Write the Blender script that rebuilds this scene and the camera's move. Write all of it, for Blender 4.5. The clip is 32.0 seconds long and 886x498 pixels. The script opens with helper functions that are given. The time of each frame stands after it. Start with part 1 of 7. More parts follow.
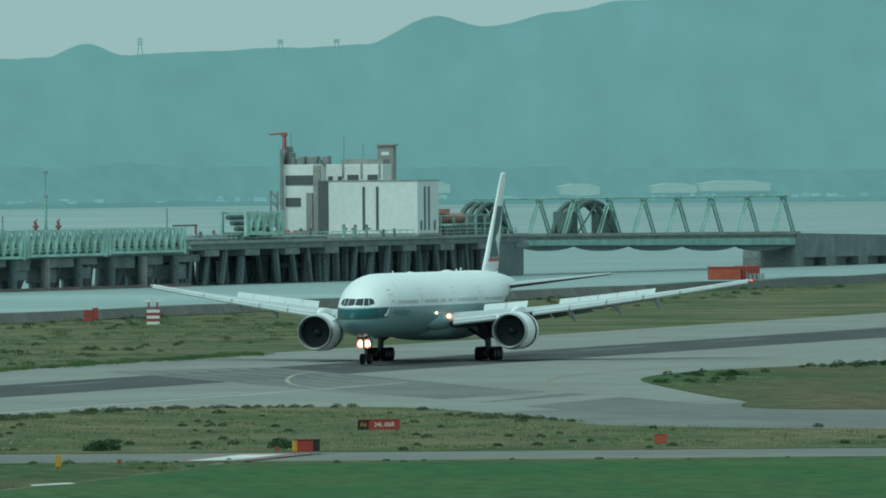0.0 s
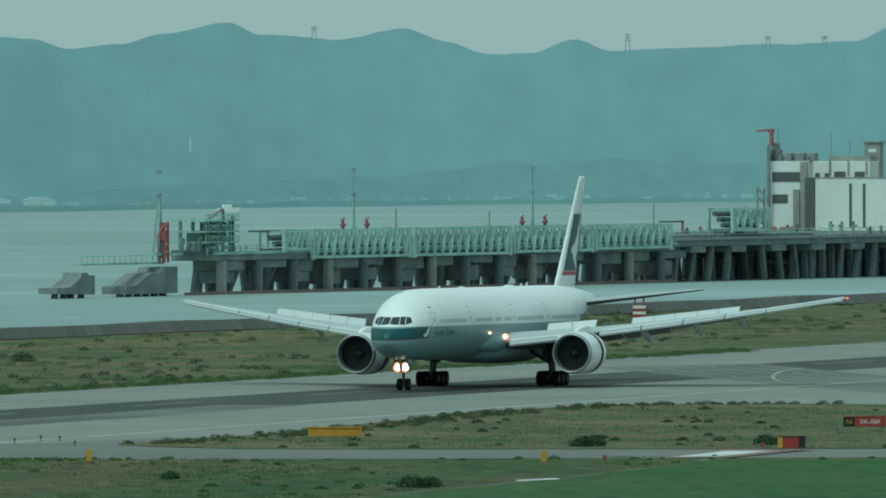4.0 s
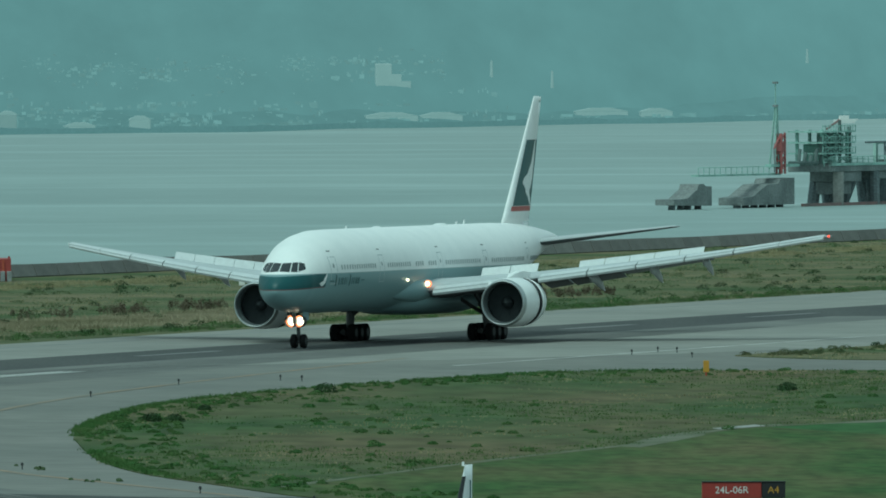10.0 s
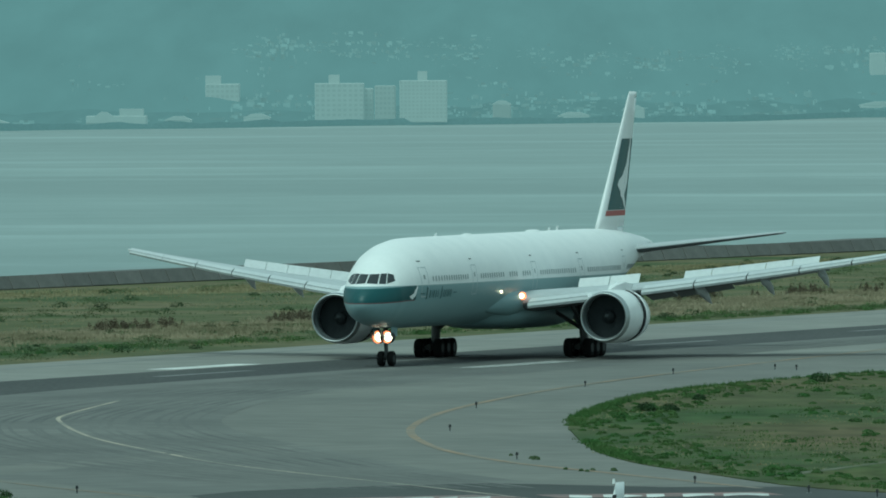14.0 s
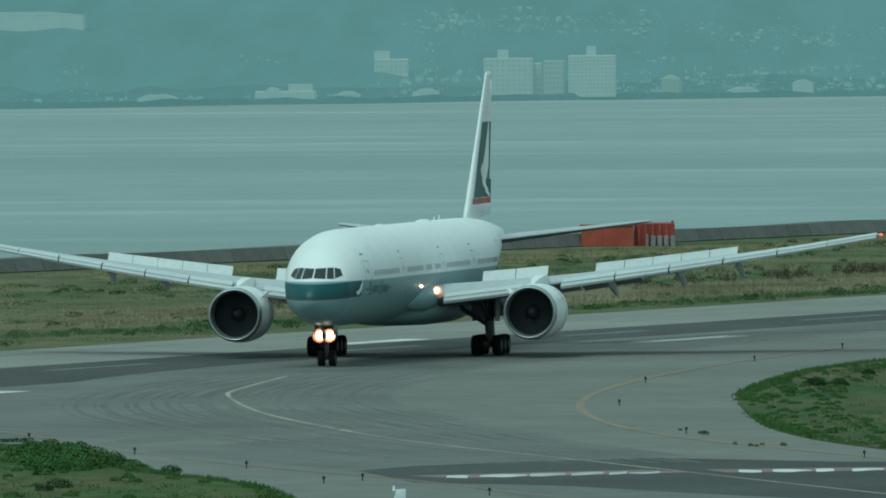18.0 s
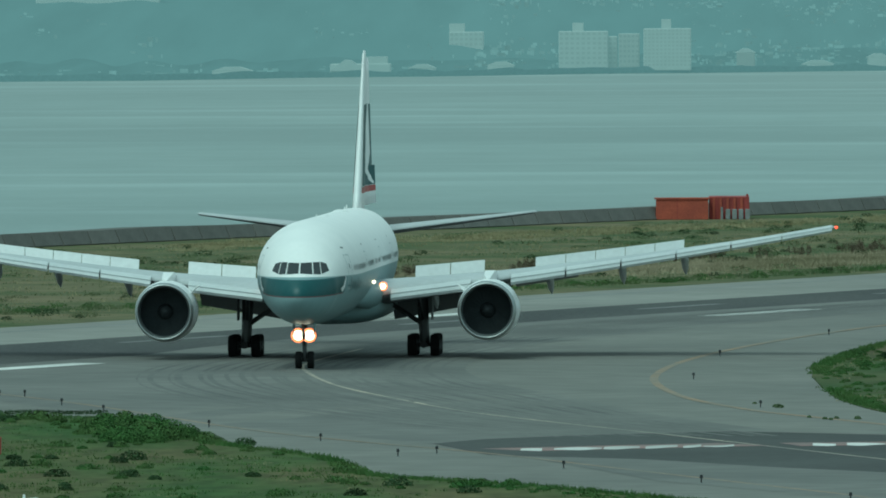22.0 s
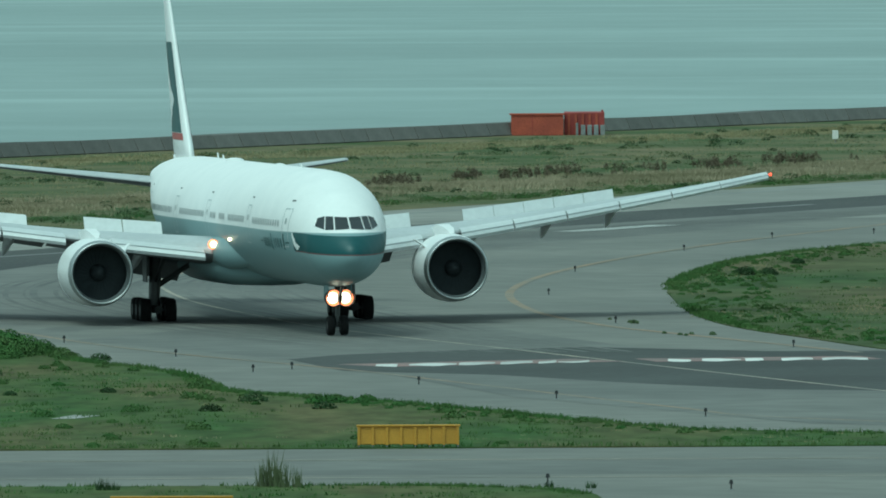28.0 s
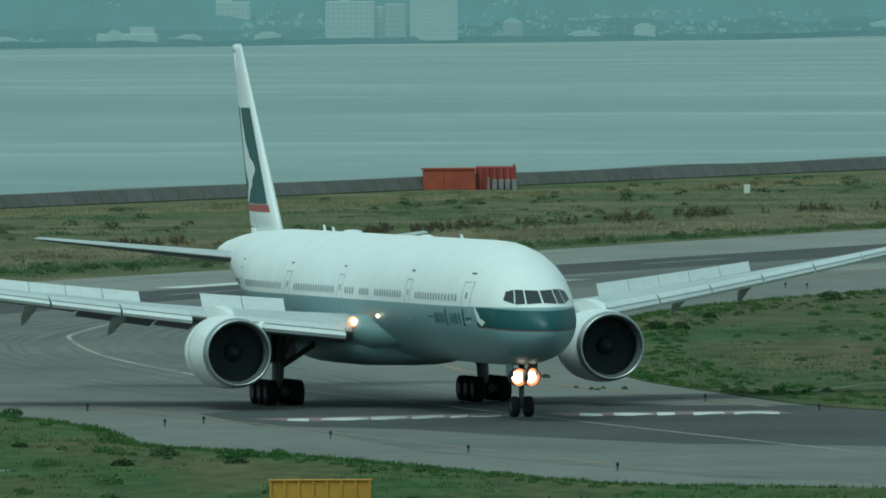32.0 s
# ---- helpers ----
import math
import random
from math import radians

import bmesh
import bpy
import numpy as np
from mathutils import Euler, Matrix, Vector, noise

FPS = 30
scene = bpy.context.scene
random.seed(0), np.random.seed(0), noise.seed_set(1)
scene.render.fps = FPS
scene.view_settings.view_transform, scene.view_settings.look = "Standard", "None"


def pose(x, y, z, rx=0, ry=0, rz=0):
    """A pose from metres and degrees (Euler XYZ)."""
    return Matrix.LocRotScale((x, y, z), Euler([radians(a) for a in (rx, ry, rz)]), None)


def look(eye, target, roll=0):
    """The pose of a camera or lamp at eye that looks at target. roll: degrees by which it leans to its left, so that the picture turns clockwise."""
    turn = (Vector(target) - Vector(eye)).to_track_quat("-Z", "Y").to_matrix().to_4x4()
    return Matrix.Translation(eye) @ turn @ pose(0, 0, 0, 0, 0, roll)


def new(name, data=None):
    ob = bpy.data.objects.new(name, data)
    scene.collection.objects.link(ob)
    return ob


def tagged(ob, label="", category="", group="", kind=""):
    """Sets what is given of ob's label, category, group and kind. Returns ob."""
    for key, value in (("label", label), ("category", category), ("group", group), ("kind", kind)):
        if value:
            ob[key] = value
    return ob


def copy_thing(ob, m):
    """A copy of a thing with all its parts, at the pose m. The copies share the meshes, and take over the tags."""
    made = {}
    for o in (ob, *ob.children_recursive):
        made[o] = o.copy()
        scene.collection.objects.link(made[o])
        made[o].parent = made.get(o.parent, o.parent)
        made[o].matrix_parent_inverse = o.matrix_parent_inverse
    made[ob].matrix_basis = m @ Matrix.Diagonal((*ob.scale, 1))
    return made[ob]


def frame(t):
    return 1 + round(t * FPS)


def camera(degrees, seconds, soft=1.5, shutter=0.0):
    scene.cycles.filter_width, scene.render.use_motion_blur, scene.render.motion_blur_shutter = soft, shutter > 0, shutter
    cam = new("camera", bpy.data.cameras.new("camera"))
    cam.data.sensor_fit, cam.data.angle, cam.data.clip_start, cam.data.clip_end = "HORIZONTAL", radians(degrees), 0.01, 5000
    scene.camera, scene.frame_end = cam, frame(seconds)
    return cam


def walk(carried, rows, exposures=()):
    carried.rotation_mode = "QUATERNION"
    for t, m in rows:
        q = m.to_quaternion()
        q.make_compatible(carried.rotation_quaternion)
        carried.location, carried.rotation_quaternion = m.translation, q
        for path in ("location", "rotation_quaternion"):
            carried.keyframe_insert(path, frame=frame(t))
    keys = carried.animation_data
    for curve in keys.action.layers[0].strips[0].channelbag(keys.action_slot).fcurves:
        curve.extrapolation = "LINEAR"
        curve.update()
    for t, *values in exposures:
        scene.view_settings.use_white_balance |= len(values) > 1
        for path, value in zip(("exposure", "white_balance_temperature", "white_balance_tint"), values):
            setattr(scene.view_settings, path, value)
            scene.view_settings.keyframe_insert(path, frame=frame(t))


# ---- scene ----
EYE = (0.0, 0.0, 23.09)


def view(az, down, lean):
    """The camera's pose from its bearing, its dip under the horizon and its lean, in degrees."""
    a, d = radians(az), radians(down)
    return look(EYE, (EYE[0] + math.sin(a) * math.cos(d), EYE[1] + math.cos(a) * math.cos(d), EYE[2] - math.sin(d)), lean)


cam = camera(3.3765, 32.0, soft=1.8, shutter=0.0)
PATH = [(0, 5.9495, 0.4684, -0.376), (0.5, 6.0548, 0.4417, -0.312), (1, 5.7030, 0.5505, -0.306), (1.5, 5.6147, 0.7126, -0.339), (2, 5.5480, 0.7195, -0.268), (2.5, 5.0654, 0.6071, -0.104), (3, 4.8548, 0.5414, -0.042), (3.5, 4.5295, 0.3640, -0.084), (4, 4.0949, 0.4754, -0.106), (4.5, 3.9511, 0.4317, -0.129), (6.5, 3.1892, 0.6346, -0.195), (7, 3.0891, 0.6784, -0.185), (7.5, 2.9041, 0.5849, -0.171), (8, 2.5316, 0.7090, -0.225), (8.5, 2.4237, 0.6374, -0.321), (9, 2.3420, 0.6981, -0.365), (9.5, 1.9885, 0.8617, -0.304), (10, 1.7425, 0.8076, -0.211), (10.5, 1.6973, 0.5115, -0.227), (11, 1.1918, 0.5484, -0.429), (11.5, 0.8340, 0.7856, -0.620), (12, 0.8003, 0.8655, -0.666), (12.5, 0.4498, 1.1177, -0.740), (13, 0.0000, 0.9867, -0.680), (13.5, -0.0052, 0.8391, -0.404), (15.5, -0.4864, 0.8414, -0.226), (16, -0.4107, 0.8356, -0.227), (16.5, -0.5374, 0.8031, -0.261), (17, -0.6793, 0.8166, -0.279), (17.5, -0.8683, 0.8797, -0.324), (18, -0.7877, 0.9308, -0.394), (18.5, -0.7250, 0.9308, -0.423), (19, -0.8226, 1.0524, -0.427), (19.5, -0.7647, 1.0774, -0.350), (20, -0.8274, 0.9418, -0.237), (20.5, -0.8370, 0.9600, -0.204), (21, -0.7140, 0.9596, -0.251), (21.5, -0.9480, 0.9032, -0.305), (22, -1.0726, 1.0327, -0.291), (22.5, -1.1118, 1.1298, -0.294), (23, -1.1340, 1.0169, -0.391), (23.5, -0.9974, 1.1304, -0.506), (24, -0.9688, 1.1209, -0.551), (24.5, -1.0703, 1.2131, -0.502), (25, -0.8603, 1.2717, -0.441), (25.5, -0.8065, 1.2859, -0.439), (26, -0.9299, 1.3844, -0.475), (26.5, -0.7592, 1.2580, -0.490), (28.5, -0.5047, 1.3745, -0.262), (29, -0.5584, 1.2161, -0.323), (29.5, -0.5832, 1.1230, -0.494), (30, -0.3616, 0.9399, -0.599), (30.5, -0.1881, 0.8343, -0.535), (31, -0.1811, 0.8904, -0.433), (31.5, -0.2052, 0.9821, -0.344), (32, -0.1843, 1.1505, -0.296)]
EXPOSURE = ((0, 0.05), (1, -0.03), (2, 0.11), (3, 0.00), (4, -0.07), (7, -0.01), (8, -0.07), (9, -0.10), (10, -0.05), (11, -0.25), (12, -0.12), (13, 0.01), (16, -0.17), (18, -0.11), (20, -0.06), (22, -0.05), (24, 0.03), (26, 0.16), (29, 0.09), (30, -0.16), (31, -0.20), (32, -0.13))
walk(cam, [(t, view(a, d, r)) for t, a, d, r in PATH], exposures=[(t, e, 5320, -27) for t, e in EXPOSURE])

# ---- world and light: a bright overcast day ----
world = bpy.data.worlds.new("overcast_sky")
scene.world = world
world.use_nodes = True
_n, _l = world.node_tree.nodes, world.node_tree.links
_n.clear()
_sky = _n.new("ShaderNodeTexSky")
_sky.sky_type, _sky.sun_disc = "NISHITA", False
_sky.sun_elevation, _sky.sun_rotation = radians(58), radians(215)
_sky.dust_density, _sky.air_density = 4.0, 1.0
_mix = _n.new("ShaderNodeMixRGB")
_mix.inputs["Fac"].default_value = 0.75
_mix.inputs["Color2"].default_value = (5.4, 5.75, 5.8, 1)
_bg = _n.new("ShaderNodeBackground")
_bg.inputs["Strength"].default_value = 0.10
_out = _n.new("ShaderNodeOutputWorld")
_l.new(_sky.outputs["Color"], _mix.inputs["Color1"])
_l.new(_mix.outputs["Color"], _bg.inputs["Color"])
_l.new(_bg.outputs["Background"], _out.inputs["Surface"])

_sun = bpy.data.lights.new("sun", "SUN")
_sun.energy, _sun.angle, _sun.color = 1.3, radians(25), (1.0, 0.97, 0.92)
_sun_ob = new("sun", _sun)
_sun_ob.matrix_world = look((0, 0, 300), (0 + 300 * math.sin(radians(35)) * 0.62, 300 * 0.62 * math.cos(radians(35)), 0))

# ---- materials ----
def rgb(h):
    """A linear colour from three numbers."""
    return (*h, 1.0)


def mat(name, base, rough=0.6, metal=0.0, vary=0.12, scale=2.0, bump=0.0, fine=12.0, stretch=(1, 1, 1), spec=0.5, second=None):
    """A surface with grain at two scales; second: a colour that large patches drift towards."""
    m = bpy.data.materials.new(name)
    m.use_nodes = True
    n, l = m.node_tree.nodes, m.node_tree.links
    b = n["Principled BSDF"]
    b.inputs["Roughness"].default_value, b.inputs["Metallic"].default_value = rough, metal
    b.inputs["Specular IOR Level"].default_value = spec
    tc = n.new("ShaderNodeTexCoord")
    mp = n.new("ShaderNodeMapping")
    mp.inputs["Scale"].default_value = stretch
    l.new(tc.outputs["Object"], mp.inputs["Vector"])
    big = n.new("ShaderNodeTexNoise")
    big.inputs["Scale"].default_value, big.inputs["Detail"].default_value = scale, 4
    small = n.new("ShaderNodeTexNoise")
    small.inputs["Scale"].default_value, small.inputs["Detail"].default_value = scale * fine, 3
    for t in (big, small):
        l.new(mp.outputs["Vector"], t.inputs["Vector"])
    mix = n.new("ShaderNodeMixRGB")
    other = second or tuple(c * (1 - 2 * vary) for c in base)
    mix.inputs["Color1"].default_value, mix.inputs["Color2"].default_value = rgb(base), rgb(other)
    ramp = n.new("ShaderNodeValToRGB")
    ramp.color_ramp.elements[0].position, ramp.color_ramp.elements[1].position = 0.35, 0.68
    l.new(big.outputs["Fac"], ramp.inputs["Fac"])
    l.new(ramp.outputs["Color"], mix.inputs["Fac"])
    hs = n.new("ShaderNodeMixRGB")
    hs.blend_type = "MULTIPLY"
    hs.inputs["Fac"].default_value = 1.0
    fr = n.new("ShaderNodeMapRange")
    fr.inputs["From Min"].default_value, fr.inputs["From Max"].default_value = 0.3, 0.7
    fr.inputs["To Min"].default_value, fr.inputs["To Max"].default_value = 1 - vary, 1 + vary
    l.new(small.outputs["Fac"], fr.inputs["Value"])
    l.new(mix.outputs["Color"], hs.inputs["Color1"])
    l.new(fr.outputs["Result"], hs.inputs["Color2"])
    l.new(hs.outputs["Color"], b.inputs["Base Color"])
    if bump:
        bp = n.new("ShaderNodeBump")
        bp.inputs["Strength"].default_value, bp.inputs["Distance"].default_value = bump, 0.05
        l.new(small.outputs["Fac"], bp.inputs["Height"])
        l.new(bp.outputs["Normal"], b.inputs["Normal"])
    return m


def glow(name, color, strength):
    m = bpy.data.materials.new(name)
    m.use_nodes = True
    b = m.node_tree.nodes["Principled BSDF"]
    b.inputs["Base Color"].default_value = rgb(color)
    b.inputs["Emission Color"].default_value, b.inputs["Emission Strength"].default_value = rgb(color), strength
    return m


M = {}
M["grass"] = mat("grass", (0.064, 0.090, 0.036), 0.95, 0, 0.25, 0.05, 0.4, 9, second=(0.168, 0.144, 0.084), spec=0.1)
M["meadow"] = mat("meadow", (0.054, 0.086, 0.032), 0.95, 0, 0.26, 0.045, 0.4, 9, stretch=(1, 0.30, 1), second=(0.124, 0.100, 0.056), spec=0.1)
M["meadow_green"] = mat("green_meadow", (0.050, 0.090, 0.026), 0.95, 0, 0.28, 0.11, 0.4, 9, stretch=(1, 0.25, 1), second=(0.104, 0.096, 0.044), spec=0.1)
M["bush"] = mat("bush_leaf", (0.058, 0.122, 0.034), 0.85, 0, 0.25, 0.15, 0, 9, second=(0.092, 0.134, 0.048), spec=0.1)
M["grass_lush"] = mat("grass_lush", (0.048, 0.104, 0.034), 0.95, 0, 0.24, 0.06, 0.3, 10, stretch=(1, 0.4, 1), second=(0.074, 0.108, 0.042), spec=0.1)
M["leaf"] = mat("leaf", (0.090, 0.135, 0.060), 0.8, 0, 0.20, 0.05, 0, 9, second=(0.125, 0.135, 0.070), spec=0.15)
M["leaf_dark"] = mat("leaf_dark", (0.048, 0.082, 0.034), 0.85, 0, 0.3, 0.3, 0, 9, spec=0.1)
M["track"] = mat("grown_over_gravel", (0.175, 0.175, 0.135), 0.95, 0, 0.2, 0.15, 0.3, 8, second=(0.105, 0.115, 0.07), spec=0.1)
M["straw"] = mat("straw", (0.34, 0.30, 0.18), 0.9, 0, 0.22, 0.1, 0, 9, second=(0.22, 0.20, 0.11), spec=0.1)
M["dry_strip"] = mat("dry_strip", (0.36, 0.31, 0.215), 0.95, 0, 0.25, 0.08, 0.3, 10, second=(0.19, 0.175, 0.105), spec=0.1)
M["olive"] = mat("olive_leaf", (0.066, 0.098, 0.042), 0.85, 0, 0.3, 0.15, 0, 9, second=(0.115, 0.110, 0.062), spec=0.1)
M["reed"] = mat("reed", (0.15, 0.125, 0.085), 0.9, 0, 0.3, 0.3, 0, 9, spec=0.1)
M["taxi"] = mat("taxiway_asphalt", (0.196, 0.190, 0.172), 0.9, 0, 0.12, 0.045, 0.2, 8, second=(0.155, 0.152, 0.140), spec=0.3)
M["tar"] = mat("new_asphalt", (0.075, 0.076, 0.074), 0.9, 0, 0.14, 0.06, 0.3, 30, spec=0.3)
M["rubber"] = mat("rubber_marks", (0.052, 0.052, 0.052), 0.85, 0, 0.18, 0.05, 0.2, 20, second=(0.074, 0.073, 0.070), stretch=(3, 0.4, 1), spec=0.3)
M["runway_light"] = mat("runway_asphalt", (0.262, 0.255, 0.232), 0.9, 0, 0.12, 0.04, 0.2, 8, second=(0.210, 0.205, 0.188), spec=0.3)
M["rubber_faint"] = mat("rubber_film", (0.075, 0.075, 0.073), 0.85, 0, 0.15, 0.05, 0.2, 20, second=(0.118, 0.116, 0.108), stretch=(3, 0.4, 1), spec=0.3)
M["concrete"] = mat("concrete", (0.34, 0.33, 0.31), 0.9, 0, 0.15, 0.15, 0.3, 12, second=(0.24, 0.235, 0.22))
# pier concrete and piles: haze is painted in as a paler, bluer tone
M["pier"] = mat("pier_concrete", (0.235, 0.25, 0.245), 0.9, 0, 0.22, 0.25, 0.3, 10, second=(0.150, 0.165, 0.165))
M["pile"] = mat("hazed_pile_steel", (0.135, 0.160, 0.170), 0.9, 0, 0.3, 0.3, 0, 10, second=(0.175, 0.190, 0.192))
M["loop_pipe"] = mat("loop_pipe", (0.13, 0.17, 0.16), 0.7, 0, 0.2, 0.3, 0, 10)
# window glass and painted shade of openings, the dark lifted for haze
M["pier_dark"] = mat("pier_glass_and_shade", (0.10, 0.108, 0.112), 0.5, 0, 0.1)
M["wall_white"] = mat("white_cladding", (0.74, 0.74, 0.72), 0.7, 0, 0.05, 0.1, 0, 14, second=(0.66, 0.66, 0.64))
M["dark"] = mat("dark_opening", (0.03, 0.032, 0.035), 0.5, 0, 0.1)
M["steel_green"] = mat("green_painted_steel", (0.36, 0.52, 0.46), 0.65, 0, 0.18, 0.3, 0, 10)
M["steel_mint"] = mat("pale_mint_steel", (0.46, 0.62, 0.55), 0.65, 0, 0.15, 0.3, 0, 10)
M["steel_grey"] = mat("galvanised_steel", (0.30, 0.31, 0.31), 0.5, 0.3, 0.15, 0.5, 0, 10)
M["paint_white"] = mat("worn_white_paint", (0.72, 0.71, 0.68), 0.8, 0, 0.12, 0.12, 0, 18, second=(0.42, 0.41, 0.39))
M["paint_worn"] = mat("faded_white_paint", (0.52, 0.51, 0.48), 0.85, 0, 0.2, 0.12, 0, 18, second=(0.26, 0.255, 0.24))
M["paint_yellow"] = mat("worn_yellow_paint", (0.275, 0.195, 0.128), 0.85, 0, 0.2, 0.1, 0, 15, second=(0.200, 0.176, 0.142))
M["paint_cream"] = mat("worn_lead_line", (0.42, 0.36, 0.285), 0.85, 0, 0.2, 0.09, 0, 15, second=(0.215, 0.205, 0.178))
M["paint_red"] = mat("worn_red_paint", (0.28, 0.165, 0.155), 0.85, 0, 0.15, 0.3, 0, 15, second=(0.17, 0.135, 0.128))
M["red"] = mat("red_sign", (0.30, 0.036, 0.028), 0.5, 0, 0.08, 1.0)
M["orange"] = mat("orange_sheet_metal", (0.40, 0.085, 0.045), 0.65, 0, 0.16, 0.5, 0, 10, second=(0.29, 0.060, 0.036))
M["crimson"] = mat("red_sheet_metal", (0.32, 0.052, 0.045), 0.65, 0, 0.16, 0.5, 0, 10)
# red and orange on the pier, dulled in the colour for haze
M["pier_red"] = mat("hazed_red_paint", (0.34, 0.105, 0.100), 0.75, 0, 0.16, 0.5, 0, 10, second=(0.27, 0.10, 0.095))
M["pier_orange"] = mat("hazed_orange_paint", (0.40, 0.20, 0.150), 0.75, 0, 0.16, 0.5, 0, 10, second=(0.31, 0.17, 0.14))
M["yellow"] = mat("yellow_sign", (0.52, 0.28, 0.03), 0.5, 0, 0.08, 1.0)
M["black"] = mat("black_panel", (0.015, 0.015, 0.016), 0.5, 0, 0.1)
M["sign_white"] = mat("sign_white", (0.75, 0.74, 0.7), 0.5, 0, 0.05)
M["rock"] = mat("seawall_blocks", (0.15, 0.148, 0.14), 0.95, 0, 0.10, 0.03, 0.1, 12, second=(0.11, 0.11, 0.105))
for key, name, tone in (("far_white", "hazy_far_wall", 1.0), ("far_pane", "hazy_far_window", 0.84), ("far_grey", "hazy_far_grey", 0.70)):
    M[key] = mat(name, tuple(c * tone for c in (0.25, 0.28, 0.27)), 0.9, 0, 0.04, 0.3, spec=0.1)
    _far = M[key].node_tree.nodes["Principled BSDF"]   # haze before the walls, added as a glow of their own
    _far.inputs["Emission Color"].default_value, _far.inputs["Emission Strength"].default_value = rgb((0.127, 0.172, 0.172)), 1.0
# aircraft
M["skin"] = mat("white_aircraft_paint", (0.87, 0.87, 0.86), 0.34, 0, 0.02, 0.6, 0, 8, second=(0.82, 0.825, 0.82))
M["wing_grey"] = mat("wing_grey_paint", (0.50, 0.52, 0.53), 0.4, 0, 0.05, 0.3, 0, 10, second=(0.44, 0.46, 0.47))
M["wing_pale"] = mat("pale_wing_panel", (0.60, 0.62, 0.62), 0.4, 0, 0.05, 0.3, 0, 10, second=(0.54, 0.56, 0.57))
# grey darkened for the shade below wings, on flaps and gear doors
M["wing_shade"] = mat("shaded_wing_underside", (0.13, 0.14, 0.145), 0.5, 0, 0.08, 0.3)
M["metal"] = mat("polished_lip", (0.50, 0.52, 0.52), 0.45, 1.0, 0.04, 0.8)
M["inlet"] = mat("fan_dark", (0.036, 0.042, 0.045), 0.85, 0.0, 0.1, spec=0.2)
M["duct"] = mat("intake_duct", (0.13, 0.145, 0.15), 0.8, 0, 0.05, spec=0.2)
M["hot"] = mat("exhaust_metal", (0.12, 0.11, 0.10), 0.4, 0.8, 0.1)
M["tyre"] = mat("tyre_rubber", (0.016, 0.016, 0.016), 0.95, 0, 0.1, 3, spec=0.15)
M["strut"] = mat("gear_strut", (0.11, 0.115, 0.115), 0.4, 0.4, 0.1)
M["bogie"] = mat("oily_bogie_steel", (0.035, 0.035, 0.035), 0.6, 0.3, 0.15)
M["glass"] = mat("cockpit_glass", (0.02, 0.025, 0.028), 0.08, 0, 0.02, spec=0.8)
M["teal"] = mat("dark_green_paint", (0.012, 0.085, 0.085), 0.35, 0, 0.05, 0.4)
M["fin_green"] = mat("fin_green_paint", (0.007, 0.072, 0.076), 0.4, 0, 0.06, 0.4)
M["stripe_red"] = mat("red_stripe", (0.38, 0.06, 0.05), 0.4, 0, 0.05)
M["seam"] = mat("panel_seam", (0.26, 0.28, 0.29), 0.5, 0, 0.1)
M["door_line"] = mat("door_outline", (0.50, 0.54, 0.55), 0.5, 0, 0.05)
M["lamp"] = glow("landing_lamp", (1.0, 0.82, 0.64), 3.6)
# orange glow added around the lamps for the fringe of their glare
M["lamp_fringe"] = glow("lamp_fringe_glow", (1.0, 0.24, 0.10), 1.9)
M["lamp_root"] = glow("root_lamp", (1.0, 0.70, 0.48), 4.0)
M["cabin_glass"] = mat("cabin_glass", (0.30, 0.33, 0.335), 0.3, 0, 0.05)
M["worn_dash"] = mat("worn_dash", (0.20, 0.20, 0.195), 0.8, 0, 0.15, 0.1, 0, 15)
M["skid"] = mat("tyre_marks", (0.088, 0.087, 0.084), 0.85, 0, 0.15, 0.06, 0, 15, second=(0.150, 0.147, 0.136))
M["wear"] = mat("turn_wear", (0.118, 0.116, 0.108), 0.85, 0, 0.12, 0.05, 0.2, 8, second=(0.166, 0.162, 0.148))
M["lamp_red"] = glow("red_lamp", (1.0, 0.08, 0.04), 2.2)


